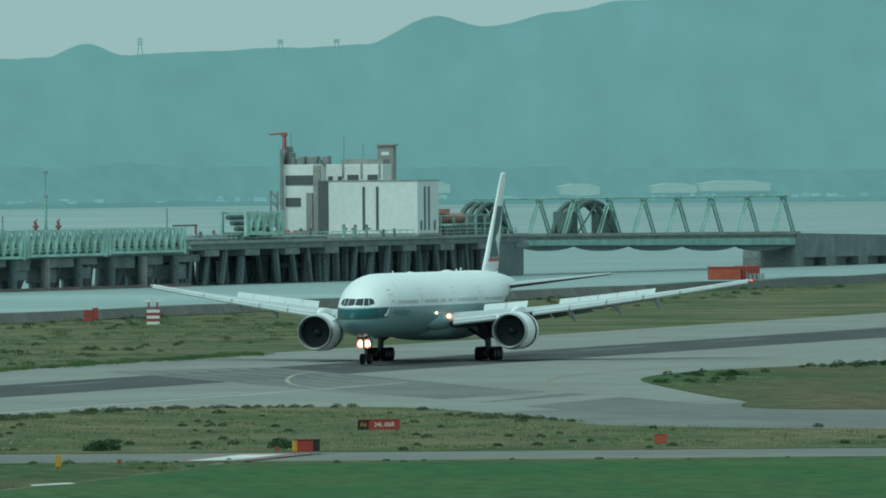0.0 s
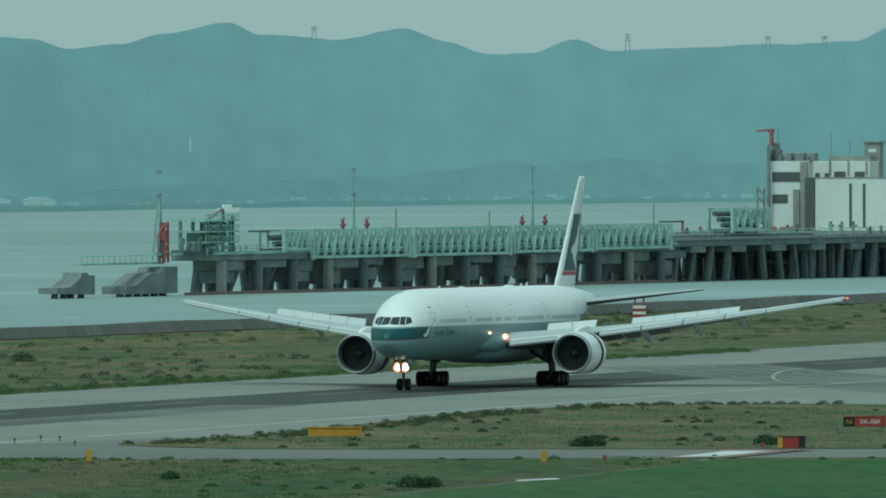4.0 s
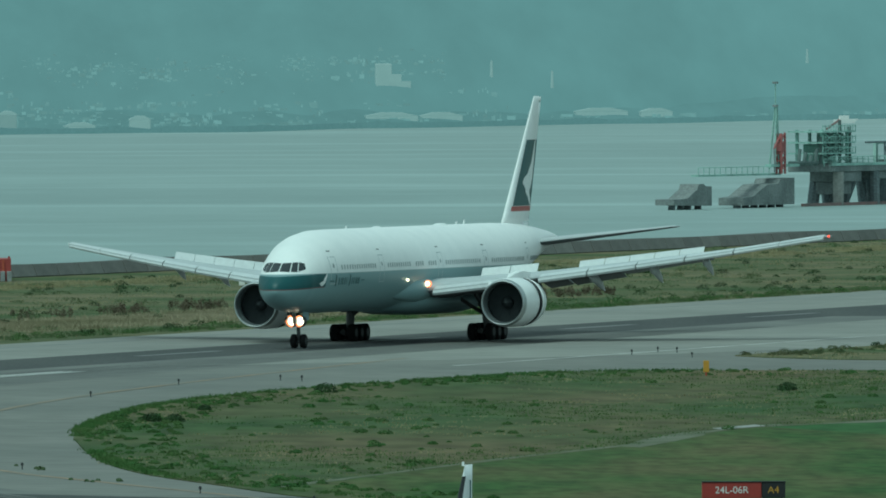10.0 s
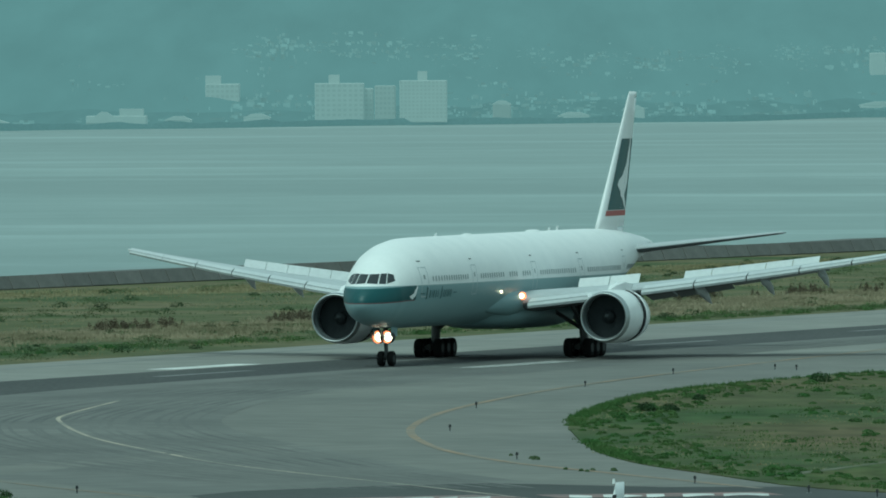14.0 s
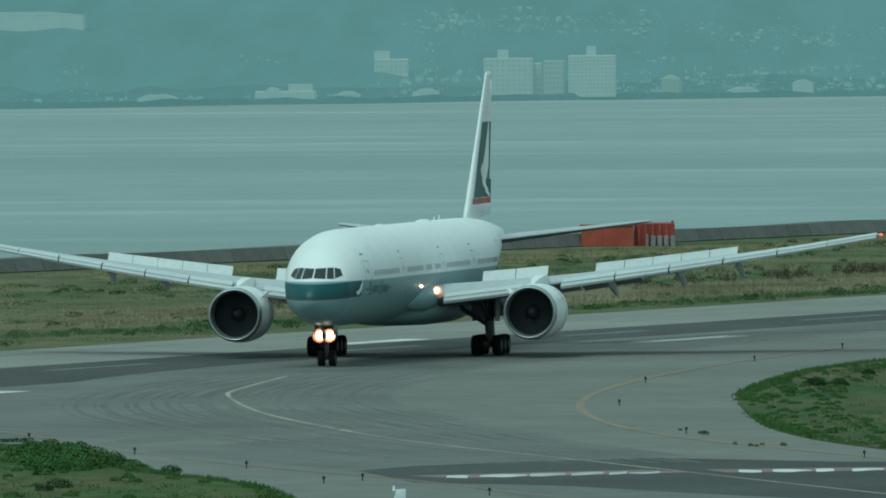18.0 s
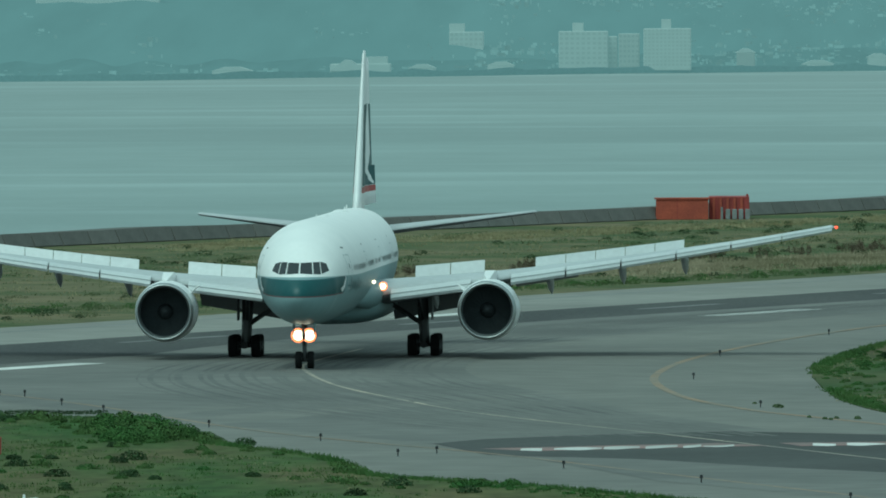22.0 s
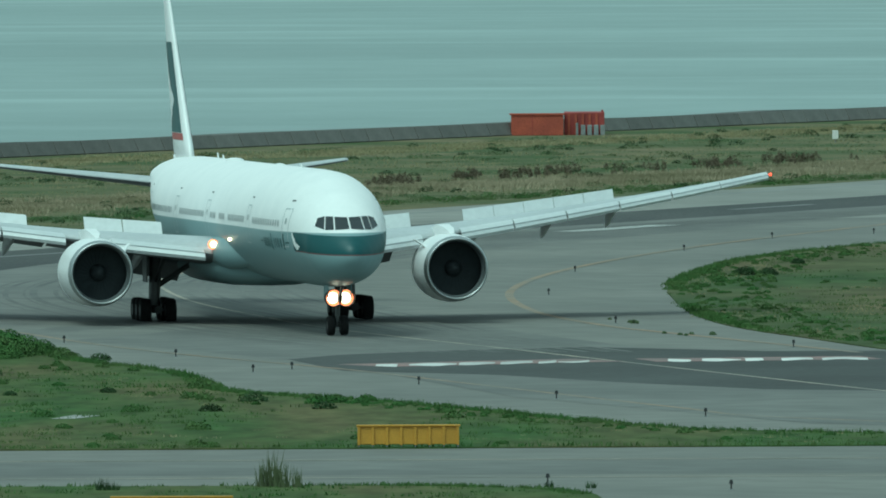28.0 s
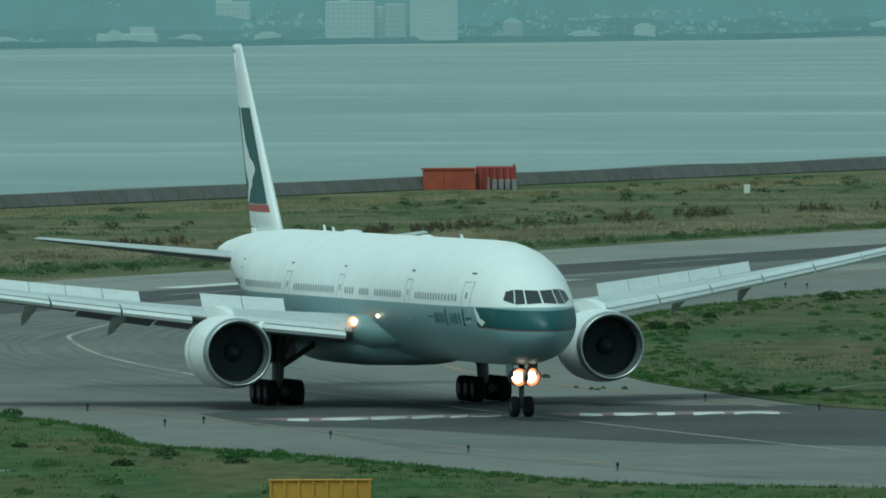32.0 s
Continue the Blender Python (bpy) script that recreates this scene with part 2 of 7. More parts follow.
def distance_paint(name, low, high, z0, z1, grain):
    """A plain backdrop of far wooded hills and town, its haze painted as glow."""
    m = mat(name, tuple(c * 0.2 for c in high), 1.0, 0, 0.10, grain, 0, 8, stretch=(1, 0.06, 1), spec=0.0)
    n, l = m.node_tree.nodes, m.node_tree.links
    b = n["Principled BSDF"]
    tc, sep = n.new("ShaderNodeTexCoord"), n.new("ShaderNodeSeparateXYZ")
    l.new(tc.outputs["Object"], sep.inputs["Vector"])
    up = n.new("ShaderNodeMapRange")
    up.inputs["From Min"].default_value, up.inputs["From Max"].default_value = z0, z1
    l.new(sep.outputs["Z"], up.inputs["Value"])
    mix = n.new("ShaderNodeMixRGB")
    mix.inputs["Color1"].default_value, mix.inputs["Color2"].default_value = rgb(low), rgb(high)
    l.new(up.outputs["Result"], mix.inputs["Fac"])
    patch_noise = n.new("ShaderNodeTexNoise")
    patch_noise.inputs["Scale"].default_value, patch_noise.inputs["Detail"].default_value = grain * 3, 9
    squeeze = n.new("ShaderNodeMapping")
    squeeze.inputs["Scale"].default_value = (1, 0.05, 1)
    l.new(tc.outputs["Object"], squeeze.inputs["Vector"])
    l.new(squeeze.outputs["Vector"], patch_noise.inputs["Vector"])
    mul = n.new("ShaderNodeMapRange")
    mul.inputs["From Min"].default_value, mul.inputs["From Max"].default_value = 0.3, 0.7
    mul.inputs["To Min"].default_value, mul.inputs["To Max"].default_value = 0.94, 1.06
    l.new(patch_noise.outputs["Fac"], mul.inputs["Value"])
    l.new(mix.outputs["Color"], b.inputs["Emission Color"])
    east = n.new("ShaderNodeMapRange")   # the painted haze brightens towards the east
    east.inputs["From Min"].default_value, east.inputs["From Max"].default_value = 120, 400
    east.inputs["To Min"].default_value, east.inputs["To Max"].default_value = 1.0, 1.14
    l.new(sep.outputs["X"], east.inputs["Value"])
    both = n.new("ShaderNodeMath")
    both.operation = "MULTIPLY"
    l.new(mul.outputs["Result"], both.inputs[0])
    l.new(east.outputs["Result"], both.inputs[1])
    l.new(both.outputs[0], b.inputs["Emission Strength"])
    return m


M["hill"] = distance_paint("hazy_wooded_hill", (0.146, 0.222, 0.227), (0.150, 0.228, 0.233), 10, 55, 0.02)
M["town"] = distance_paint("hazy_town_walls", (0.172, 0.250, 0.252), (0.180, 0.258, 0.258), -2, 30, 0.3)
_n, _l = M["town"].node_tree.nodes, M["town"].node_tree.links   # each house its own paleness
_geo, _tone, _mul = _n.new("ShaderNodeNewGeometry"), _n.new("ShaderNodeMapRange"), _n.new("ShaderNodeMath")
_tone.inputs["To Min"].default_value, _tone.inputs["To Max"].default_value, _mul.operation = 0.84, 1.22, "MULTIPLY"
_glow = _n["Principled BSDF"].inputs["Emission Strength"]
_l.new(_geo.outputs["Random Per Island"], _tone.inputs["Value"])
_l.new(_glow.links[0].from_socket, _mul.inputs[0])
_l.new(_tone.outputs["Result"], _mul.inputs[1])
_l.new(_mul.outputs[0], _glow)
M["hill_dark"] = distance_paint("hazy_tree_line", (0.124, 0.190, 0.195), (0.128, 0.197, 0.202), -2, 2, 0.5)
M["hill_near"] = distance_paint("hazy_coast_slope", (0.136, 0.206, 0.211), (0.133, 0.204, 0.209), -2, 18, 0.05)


def belly_paint():
    """White above, pale blue-grey under the cabin windows."""
    m = mat("two_tone_aircraft_paint", (0.87, 0.87, 0.86), 0.46, 0, 0.02, 0.6, 0, 8, second=(0.82, 0.825, 0.82))
    n, l = m.node_tree.nodes, m.node_tree.links
    b = n["Principled BSDF"]
    white = b.inputs["Base Color"].links[0].from_socket
    tc, sep = n.new("ShaderNodeTexCoord"), n.new("ShaderNodeSeparateXYZ")
    l.new(tc.outputs["Object"], sep.inputs["Vector"])
    step = n.new("ShaderNodeMapRange")
    step.inputs["From Min"].default_value, step.inputs["From Max"].default_value = 5.52, 5.58
    step.inputs["To Min"].default_value, step.inputs["To Max"].default_value = 0, 1
    l.new(sep.outputs["Z"], step.inputs["Value"])
    mix = n.new("ShaderNodeMixRGB")
    mix.inputs["Color1"].default_value = rgb((0.235, 0.335, 0.350))
    l.new(step.outputs["Result"], mix.inputs["Fac"])
    l.new(white, mix.inputs["Color2"])
    color = mix.outputs["Color"]

    def math_node(op, u, v):
        q = n.new("ShaderNodeMath")
        q.operation = op
        for k, w in enumerate((u, v)):
            if isinstance(w, (int, float)):
                q.inputs[k].default_value = w
            else:
                l.new(w, q.inputs[k])
        return q.outputs[0]

    # the green band round the nose and the thin red line under it
    sag = n.new("ShaderNodeMapRange")
    sag.interpolation_type = "SMOOTHSTEP"
    sag.inputs["From Min"].default_value, sag.inputs["From Max"].default_value = 32.5, 37.0
    sag.inputs["To Min"].default_value, sag.inputs["To Max"].default_value = 0.0, 0.14
    l.new(sep.outputs["Y"], sag.inputs["Value"])
    high = math_node("ADD", sep.outputs["Z"], sag.outputs["Result"])
    for z0, z1, y0, paint in ((4.56, 5.52, 32.15, (0.010, 0.070, 0.075)), (4.50, 4.56, 32.3, (0.16, 0.06, 0.065))):
        inside = math_node("MULTIPLY", math_node("GREATER_THAN", high, z0), math_node("LESS_THAN", high, z1))
        inside = math_node("MULTIPLY", inside, math_node("GREATER_THAN", sep.outputs["Y"], y0))
        over = n.new("ShaderNodeMixRGB")
        l.new(inside, over.inputs["Fac"])
        l.new(color, over.inputs["Color1"])
        over.inputs["Color2"].default_value = rgb(paint)
        color = over.outputs["Color"]
    l.new(color, b.inputs["Base Color"])
    return m


M["two_tone"] = belly_paint()


def water_paint():
    """Grey-green sea with long wind streaks."""
    m = bpy.data.materials.new("sea_water")
    m.use_nodes = True
    n, l = m.node_tree.nodes, m.node_tree.links
    b = n["Principled BSDF"]
    tc = n.new("ShaderNodeTexCoord")

    def layer(scale, detail, rough, stretch, turn=0.0):
        mp, t = n.new("ShaderNodeMapping"), n.new("ShaderNodeTexNoise")
        mp.inputs["Scale"].default_value, mp.inputs["Rotation"].default_value = stretch, (0, 0, radians(turn))
        t.inputs["Scale"].default_value, t.inputs["Detail"].default_value, t.inputs["Roughness"].default_value = scale, detail, rough
        l.new(tc.outputs["Object"], mp.inputs["Vector"])
        l.new(mp.outputs["Vector"], t.inputs["Vector"])
        return t.outputs["Fac"]

    def shade(value, lo, hi, a, b):
        q = n.new("ShaderNodeMapRange")
        q.inputs["From Min"].default_value, q.inputs["From Max"].default_value = lo, hi
        q.inputs["To Min"].default_value, q.inputs["To Max"].default_value = a, b
        l.new(value, q.inputs["Value"])
        return q.outputs["Result"]

    def add(u, v):
        q = n.new("ShaderNodeMath")
        l.new(u, q.inputs[0])
        l.new(v, q.inputs[1])
        return q.outputs[0]

    broad = layer(0.0022, 3, 0.5, (1, 1.6, 1))                    # wide calm and ruffled patches
    slick = layer(0.011, 5, 0.62, (0.35, 1.0, 1), 24)             # pale slicks that lie askew
    ripple = layer(0.05, 5, 0.7, (1, 0.5, 1))                   # short wind ripples, their sparkle painted in as tone
    c = n.new("ShaderNodeTexNoise")
    c.inputs["Scale"].default_value, c.inputs["Detail"].default_value = 0.35, 4
    l.new(tc.outputs["Object"], c.inputs["Vector"])
    tone = add(add(shade(broad, 0.35, 0.65, 0.0, 0.42), shade(slick, 0.53, 0.66, 0.0, 0.55)), shade(ripple, 0.3, 0.7, -0.15, 0.15))
    r = n.new("ShaderNodeValToRGB")
    r.color_ramp.elements[0].position, r.color_ramp.elements[1].position = 0.0, 0.9
    r.color_ramp.elements[0].color, r.color_ramp.elements[1].color = rgb((0.205, 0.262, 0.250)), rgb((0.335, 0.405, 0.392))
    l.new(tone, r.inputs["Fac"])
    l.new(r.outputs["Color"], b.inputs["Base Color"])
    rr = n.new("ShaderNodeMapRange")
    rr.inputs["To Min"].default_value, rr.inputs["To Max"].default_value = 0.42, 0.6
    l.new(broad, rr.inputs["Value"])
    l.new(rr.outputs["Result"], b.inputs["Roughness"])
    bp = n.new("ShaderNodeBump")
    bp.inputs["Strength"].default_value, bp.inputs["Distance"].default_value = 0.5, 0.6
    l.new(c.outputs["Fac"], bp.inputs["Height"])
    l.new(bp.outputs["Normal"], b.inputs["Normal"])
    return m


M["sea"] = water_paint()


# ---- mesh helpers ----
def mesh_of(name, verts, faces, material, smooth=False):
    me = bpy.data.meshes.new(name)
    me.from_pydata([tuple(v) for v in verts], [], faces)
    me.materials.append(M[material] if isinstance(material, str) else material)
    if smooth:
        me.shade_smooth()
    me.update()
    return me


def part(name, bm, material, parent, label=""):
    """Links a bmesh or a mesh as one object under a thing or a part."""
    if isinstance(bm, bpy.types.Mesh):
        me = bm
    else:
        me = bpy.data.meshes.new(name)
        bm.to_mesh(me)
        bm.free()
        me.materials.append(M[material] if isinstance(material, str) else material)
    ob = new(name, me)
    ob.parent = parent
    if label:
        ob["label"] = label
    return ob


def thing(name, m, label, category, group="", kind=""):
    ob = new(name)
    ob.matrix_basis = m
    return tagged(ob, label, category, group, kind)


def box(bm, x0, x1, y0, y1, z0, z1, bevel=0.0):
    r = bmesh.ops.create_cube(bm, size=1)
    vs = r["verts"]
    bmesh.ops.scale(bm, vec=(x1 - x0, y1 - y0, z1 - z0), verts=vs)
    bmesh.ops.translate(bm, vec=((x0 + x1) / 2, (y0 + y1) / 2, (z0 + z1) / 2), verts=vs)
    if bevel:
        es = list({e for v in vs for e in v.link_edges})
        bmesh.ops.bevel(bm, geom=es, offset=bevel, segments=1, affect="EDGES")
    return bm


def boxed(*a, bevel=0.0):
    return box(bmesh.new(), *a, bevel=bevel)


def rod(bm, p, q, r, r2=None, sides=8):
    """A round bar from p to q."""
    p, q = Vector(p), Vector(q)
    d = q - p
    m = Matrix.Translation((p + q) / 2) @ d.to_track_quat("Z", "Y").to_matrix().to_4x4()
    bmesh.ops.create_cone(bm, cap_ends=True, segments=sides, radius1=r, radius2=r if r2 is None else r2, depth=d.length, matrix=m)
    return bm


def rodded(p, q, r, r2=None, sides=8):
    return rod(bmesh.new(), p, q, r, r2, sides)


def loft(rings, material, name, cap=True, closed=True, smooth=True):
    """A skin over rings of equal count."""
    n = len(rings[0])
    verts = [v for ring in rings for v in ring]
    faces = []
    for i in range(len(rings) - 1):
        for j in range(n if closed else n - 1):
            k = (j + 1) % n
            faces.append((i * n + j, i * n + k, (i + 1) * n + k, (i + 1) * n + j))
    if cap:
        faces.append(tuple(range(n))[::-1])
        faces.append(tuple((len(rings) - 1) * n + j for j in range(n)))
    return mesh_of(name, verts, faces, material, smooth)


def wedge(pts, y0, y1):
    """A block with a side outline in (x, z), between y0 and y1."""
    bm = bmesh.new()
    a = [bm.verts.new((x, y0, z)) for x, z in pts]
    b = [bm.verts.new((x, y1, z)) for x, z in pts]
    bm.faces.new(a)
    bm.faces.new(b[::-1])
    n = len(pts)
    for i in range(n):
        bm.faces.new((a[i], b[i], b[(i + 1) % n], a[(i + 1) % n]))
    bmesh.ops.recalc_face_normals(bm, faces=bm.faces[:])
    return bm


RUN = Vector((math.sin(radians(19.6)), math.cos(radians(19.6))))   # along the runway, away from the eye
SIDE = Vector((RUN.y, -RUN.x))                                     # to the near side of the runway
MID = Vector((5.5, 1044.0))                                        # on the centreline


def dip(x, y):
    """How far the ground falls below the runway's crown on its near side, in metres."""
    a = ((x - MID.x) * SIDE.x + (y - MID.y) * SIDE.y - 20) / 40
    a = min(1.0, max(0.0, a))
    return 0.42 * a * a * (3 - 2 * a)


def lay(x, y, z=0.0):
    """A place on the field, let down onto the sloping ground along its line of sight."""
    d = dip(x, y)
    k = 1 + d / EYE[2]
    return (x * k, y * k, z - d)


def place(x, y, turn=0.0, z=0.0):
    return pose(*lay(x, y, z), 0, 0, turn)


def flat(points, z, material, name, parent=None, thick=0.0, sloping=True):
    """A sheet with an outline that follows the ground, with a small edge when thick."""
    bm = bmesh.new()
    vs = [bm.verts.new((x, y, z)) for x, y in points]
    f = bm.faces.new(vs)
    f.normal_update()
    if f.normal.z < 0:
        f.normal_flip()
    if thick:
        r = bmesh.ops.extrude_face_region(bm, geom=[f])
        bmesh.ops.translate(bm, vec=(0, 0, -thick), verts=[v for v in r["geom"] if isinstance(v, bmesh.types.BMVert)])
        bmesh.ops.recalc_face_normals(bm, faces=bm.faces[:])
    bmesh.ops.triangulate(bm, faces=bm.faces[:], ngon_method="EAR_CLIP")
    if sloping:
        for a in (20, 28, 36, 44, 52, 60):
            c = MID + SIDE * a
            bmesh.ops.bisect_plane(bm, geom=bm.verts[:] + bm.edges[:] + bm.faces[:], plane_co=(c.x, c.y, 0), plane_no=(SIDE.x, SIDE.y, 0))
        for v in bm.verts:
            v.co = lay(*v.co)
    return part(name, bm, material, parent)


def smooth_line(pts, step=2.0):
    """Points along a rounded line through pts."""
    pts = [Vector((x, y)) for x, y in pts]
    out = []
    for i in range(len(pts) - 1):
        a, b, c, d = pts[max(i - 1, 0)], pts[i], pts[i + 1], pts[min(i + 2, len(pts) - 1)]
        k = max(2, int((c - b).length / step))
        for j in range(k):
            t = j / k
            out.append(0.5 * (2 * b + (c - a) * t + (2 * a - 5 * b + 4 * c - d) * t * t + (3 * b - a - 3 * c + d) * t ** 3))
    out.append(pts[-1])
    return out


def stripe(pts, width, z, material, name, parent=None, step=3.0):
    """A painted line of some width along a rounded path."""
    line = smooth_line(pts, step)
    verts, faces = [], []
    for i, p in enumerate(line):
        d = (line[min(i + 1, len(line) - 1)] - line[max(i - 1, 0)]).normalized()
        n = Vector((-d.y, d.x)) * width / 2
        verts += [lay(p.x + n.x, p.y + n.y, z), lay(p.x - n.x, p.y - n.y, z)]
        if i:
            faces.append((2 * i - 2, 2 * i - 1, 2 * i + 1, 2 * i))
    return part(name, mesh_of(name, verts, faces, material), None, parent)

# ---- the ground: one island, its sea wall, the sea and the far coast ----


def on_run(along, across):
    p = MID + RUN * along + SIDE * across
    return (p.x, p.y)


def wall_x(y):
    return -64 + 0.405 * (y - 1291)


SEA = -2.0
ground = flat([(-700, -400), (900, -400), (900, 3600), (wall_x(3600), 3600), (wall_x(700), 700), (-700, 250)], -0.03, "grass", "ground")
tagged(ground, "rough green and straw-coloured grass of the airfield", "grass", kind="structure")
water = flat([(-2500, -1500), (3500, -1500), (3500, 4950), (-2500, 4950)], SEA, "sea", "water", sloping=False)
tagged(water, "calm grey-green sea with pale wind streaks", "sea", kind="structure")

# sea wall along the shore
seawall = thing("seawall", Matrix(), "low grey stone and concrete sea wall along the shore", "sea wall", kind="structure")
bm = bmesh.new()
ys = list(range(700, 2700, 25))
prof = [(-9, SEA - 0.5), (-4.5, 0.2), (-3.0, 1.15), (0.2, 1.2), (0.8, -0.1)]
rings = [[(wall_x(y) + dx, y, z + (0.12 * math.sin(y * 0.11) if 0 < k < 4 else 0)) for k, (dx, z) in enumerate(prof)] for y in ys]
part("wall_face", loft(rings, "rock", "wall_face", cap=False, closed=False, smooth=False), None, seawall)

panel_paint = mat("wall_panel_concrete", (0.185, 0.178, 0.165), 0.9, 0, 0.10, 0.4, 0.1, 8)
_pn, _pl = panel_paint.node_tree.nodes, panel_paint.node_tree.links
_info, _tone = _pn.new("ShaderNodeObjectInfo"), _pn.new("ShaderNodeMapRange")
_tone.inputs["To Min"].default_value, _tone.inputs["To Max"].default_value = 0.84, 1.10
_pl.new(_info.outputs["Random"], _tone.inputs["Value"])
_mul = _pn.new("ShaderNodeMixRGB")
_mul.blend_type, _mul.inputs["Fac"].default_value = "MULTIPLY", 1.0
_base = _pn["Principled BSDF"].inputs["Base Color"]
_pl.new(_base.links[0].from_socket, _mul.inputs["Color1"])
_pl.new(_tone.outputs["Result"], _mul.inputs["Color2"])
_pl.new(_mul.outputs["Color"], _base)
panel = bpy.data.meshes.new("wall_panel")
bm = boxed(-0.06, 0.06, -2.85, 2.85, -0.62, 0.68, bevel=0.03)
bm.to_mesh(panel)
bm.free()
panel.materials.append(panel_paint)
for k in range(190):
    y = 1000 + 5.5 * k
    o = part("wall_panel", panel, None, seawall)
    o.matrix_basis = Matrix.Translation((wall_x(y) + 0.58, y, 0.58)) @ Matrix.Rotation(-math.atan(0.405), 4, "Z") @ Matrix.Rotation(radians(-24), 4, "Y")

# paved field under the grass islands
PAVED = [on_run(-520, -35), on_run(900, -35), (600, 1500), (600, 560), (300, 500), (-200, 500), (-260, 560)]
pavement = flat(PAVED, 0.0, "taxi", "pavement")
tagged(pavement, "weathered grey asphalt of runway and taxiways", "asphalt", kind="structure")
runway_marks = thing("runway", Matrix(), "dark rubber-streaked runway with worn white markings", "runway", kind="structure")
flat([on_run(-420, -34.9), on_run(880, -34.9), on_run(880, -8), on_run(-420, -14)], 0.002, "runway_light", "runway_shoulder", runway_marks)
flat([on_run(10, 1.0), on_run(880, 6), on_run(880, 75), on_run(230, 75), on_run(120, 40), on_run(60, 26)], 0.002, "runway_light", "runway_shoulder", runway_marks)
def centre(a):
    """How far the runway's centreline lies across, along its length."""
    return -11.2 + 0.006 * a + 0.0000127 * a * a


edge = [-400, -250, -120, 0, 120, 250, 400, 550, 700]
flat([on_run(a, centre(a) - 5.5) for a in edge] + [on_run(a, centre(a) + (13 if a < 100 else 12)) for a in edge[::-1]], 0.004, "rubber", "rubber_strip", runway_marks)
flat([on_run(-400, 1.5), on_run(-20, 1.6), on_run(-60, 9), on_run(-150, 17), on_run(-400, 20)], 0.0026, "rubber_faint", "rubber_strip", runway_marks)
for a0, a1 in [(-98, -80), (-48.6, -31), (-3, 14), (47, 65), (97, 116), (147, 166), (197, 216), (247, 267), (315, 337), (365, 387), (415, 438), (465, 489), (515, 541), (568, 594)]:
    flat([on_run(a0, centre(a0) - 0.45), on_run(a1, centre(a1) - 0.45), on_run(a1, centre(a1) + 0.45), on_run(a0, centre(a0) + 0.45)], 0.008, "worn_dash", "centre_dash", runway_marks)
for a0, a1, c in ((-21.6, -1.0, 0.9), (-29, -12.5, -18.6), (-168, -146, 5.4)):
    flat([on_run(a0, c - 1.2), on_run(a1, c - 1.0), on_run(a1, c + 1.2), on_run(a0, c + 1.0)], 0.009, "paint_white", "touchdown_bar", runway_marks)
stripe([on_run(20, 22), on_run(330, 22)], 0.6, 0.008, "paint_worn", "edge_line", runway_marks)
stripe([on_run(-400, -30), on_run(700, -30)], 0.9, 0.008, "worn_dash", "edge_line", runway_marks)

ISLANDS = {
    "a": ([(54, 1083), (60, 1100), (68, 1122), (80, 1168), (90, 1203), (97, 1220), (107, 1231), (124, 1226), (131, 1172), (134, 1142), (165, 1118), (260, 1105), (260, 1060), (150, 1060), (77, 1064), (60, 1070)], "grass"),
    "b": ([(5, 866), (6, 900), (11, 949), (22, 991), (39, 1030), (50, 1035), (73, 1033), (160, 1031), (260, 1030), (260, 900), (106, 832), (89, 787), (50, 745), (22, 741), (11, 780), (6.5, 815)], "meadow"),
    "far": ([(157, 1328), (160, 1360), (170, 1396), (193, 1443), (240, 1560), (330, 1800), (420, 1800), (420, 1190), (260, 1196), (161, 1201), (155, 1250)], "meadow"),
    "c": ([(-75, 805), (-36, 792), (-28, 770), (-25, 746), (-19, 723), (-16, 697), (-8, 680), (2, 652), (9, 641), (30, 632), (20, 626), (-28, 624), (-90, 622)], "meadow_green"),
    "d": ([(-90, 582), (-19, 585), (-3.5, 583), (0.6, 575), (-1.5, 560), (-20, 543), (-90, 536)], "meadow_green"),
}
for key, (pts, m) in ISLANDS.items():
    ring = [(p.x, p.y) for p in smooth_line(pts + pts[:1], 6.0)][:-1]
    isle = flat(ring, 0.06, m, "grass_island", None, 0.1)
    tagged(isle, "grassy island between the taxiways", "grass", kind="structure")

mown = [(46, 884), (54, 897), (63, 929), (75.5, 967), (86, 1002), (91, 1024), (160, 1027), (258, 1026), (258, 902), (106, 835), (89, 790), (72, 812), (58, 846)]
tagged(flat(mown, 0.066, "grass_lush", "mown_grass"), "smooth bright green mown grass beside a track", "grass", kind="structure")
tagged(flat([(15, 768), (28, 817), (36, 844), (44, 879), (46, 884), (58, 846), (72, 812), (89, 790), (50, 748), (24, 744)], 0.066, "meadow_green", "mown_grass"), "dull green mown grass beside a track", "grass", kind="structure")
tagged(flat([(-90, 640), (-30, 655), (-6, 650), (4, 640), (20, 630), (-28, 627), (-90, 625)], 0.066, "meadow_green", "mown_grass"), "smooth green mown grass beside a taxiway", "grass", kind="structure")

lines = thing("taxi_lines", Matrix(), "worn yellow and cream taxi guide lines", "marking", kind="structure")
stripe([(-22.6, 937), (-24.9, 905), (-24.9, 888), (-22.1, 853), (-17.7, 823), (-12.9, 796), (-4, 762), (1.5, 741), (9.4, 711), (18, 680)], 0.27, 0.015, "paint_cream", "lead_line", lines)
stripe([(30, 1080), (9.5, 988), (-0.4, 924), (-4.0, 872), (-2.6, 830), (1.1, 802), (4.9, 786), (14, 752)], 0.5, 0.015, "paint_yellow", "edge_line", lines)
stripe([(-60, 900), (-38, 829), (-23.5, 766), (-11.4, 729), (-5.8, 709), (4.6, 672), (8.7, 660), (25, 640)], 0.3, 0.015, "paint_yellow", "edge_line", lines)
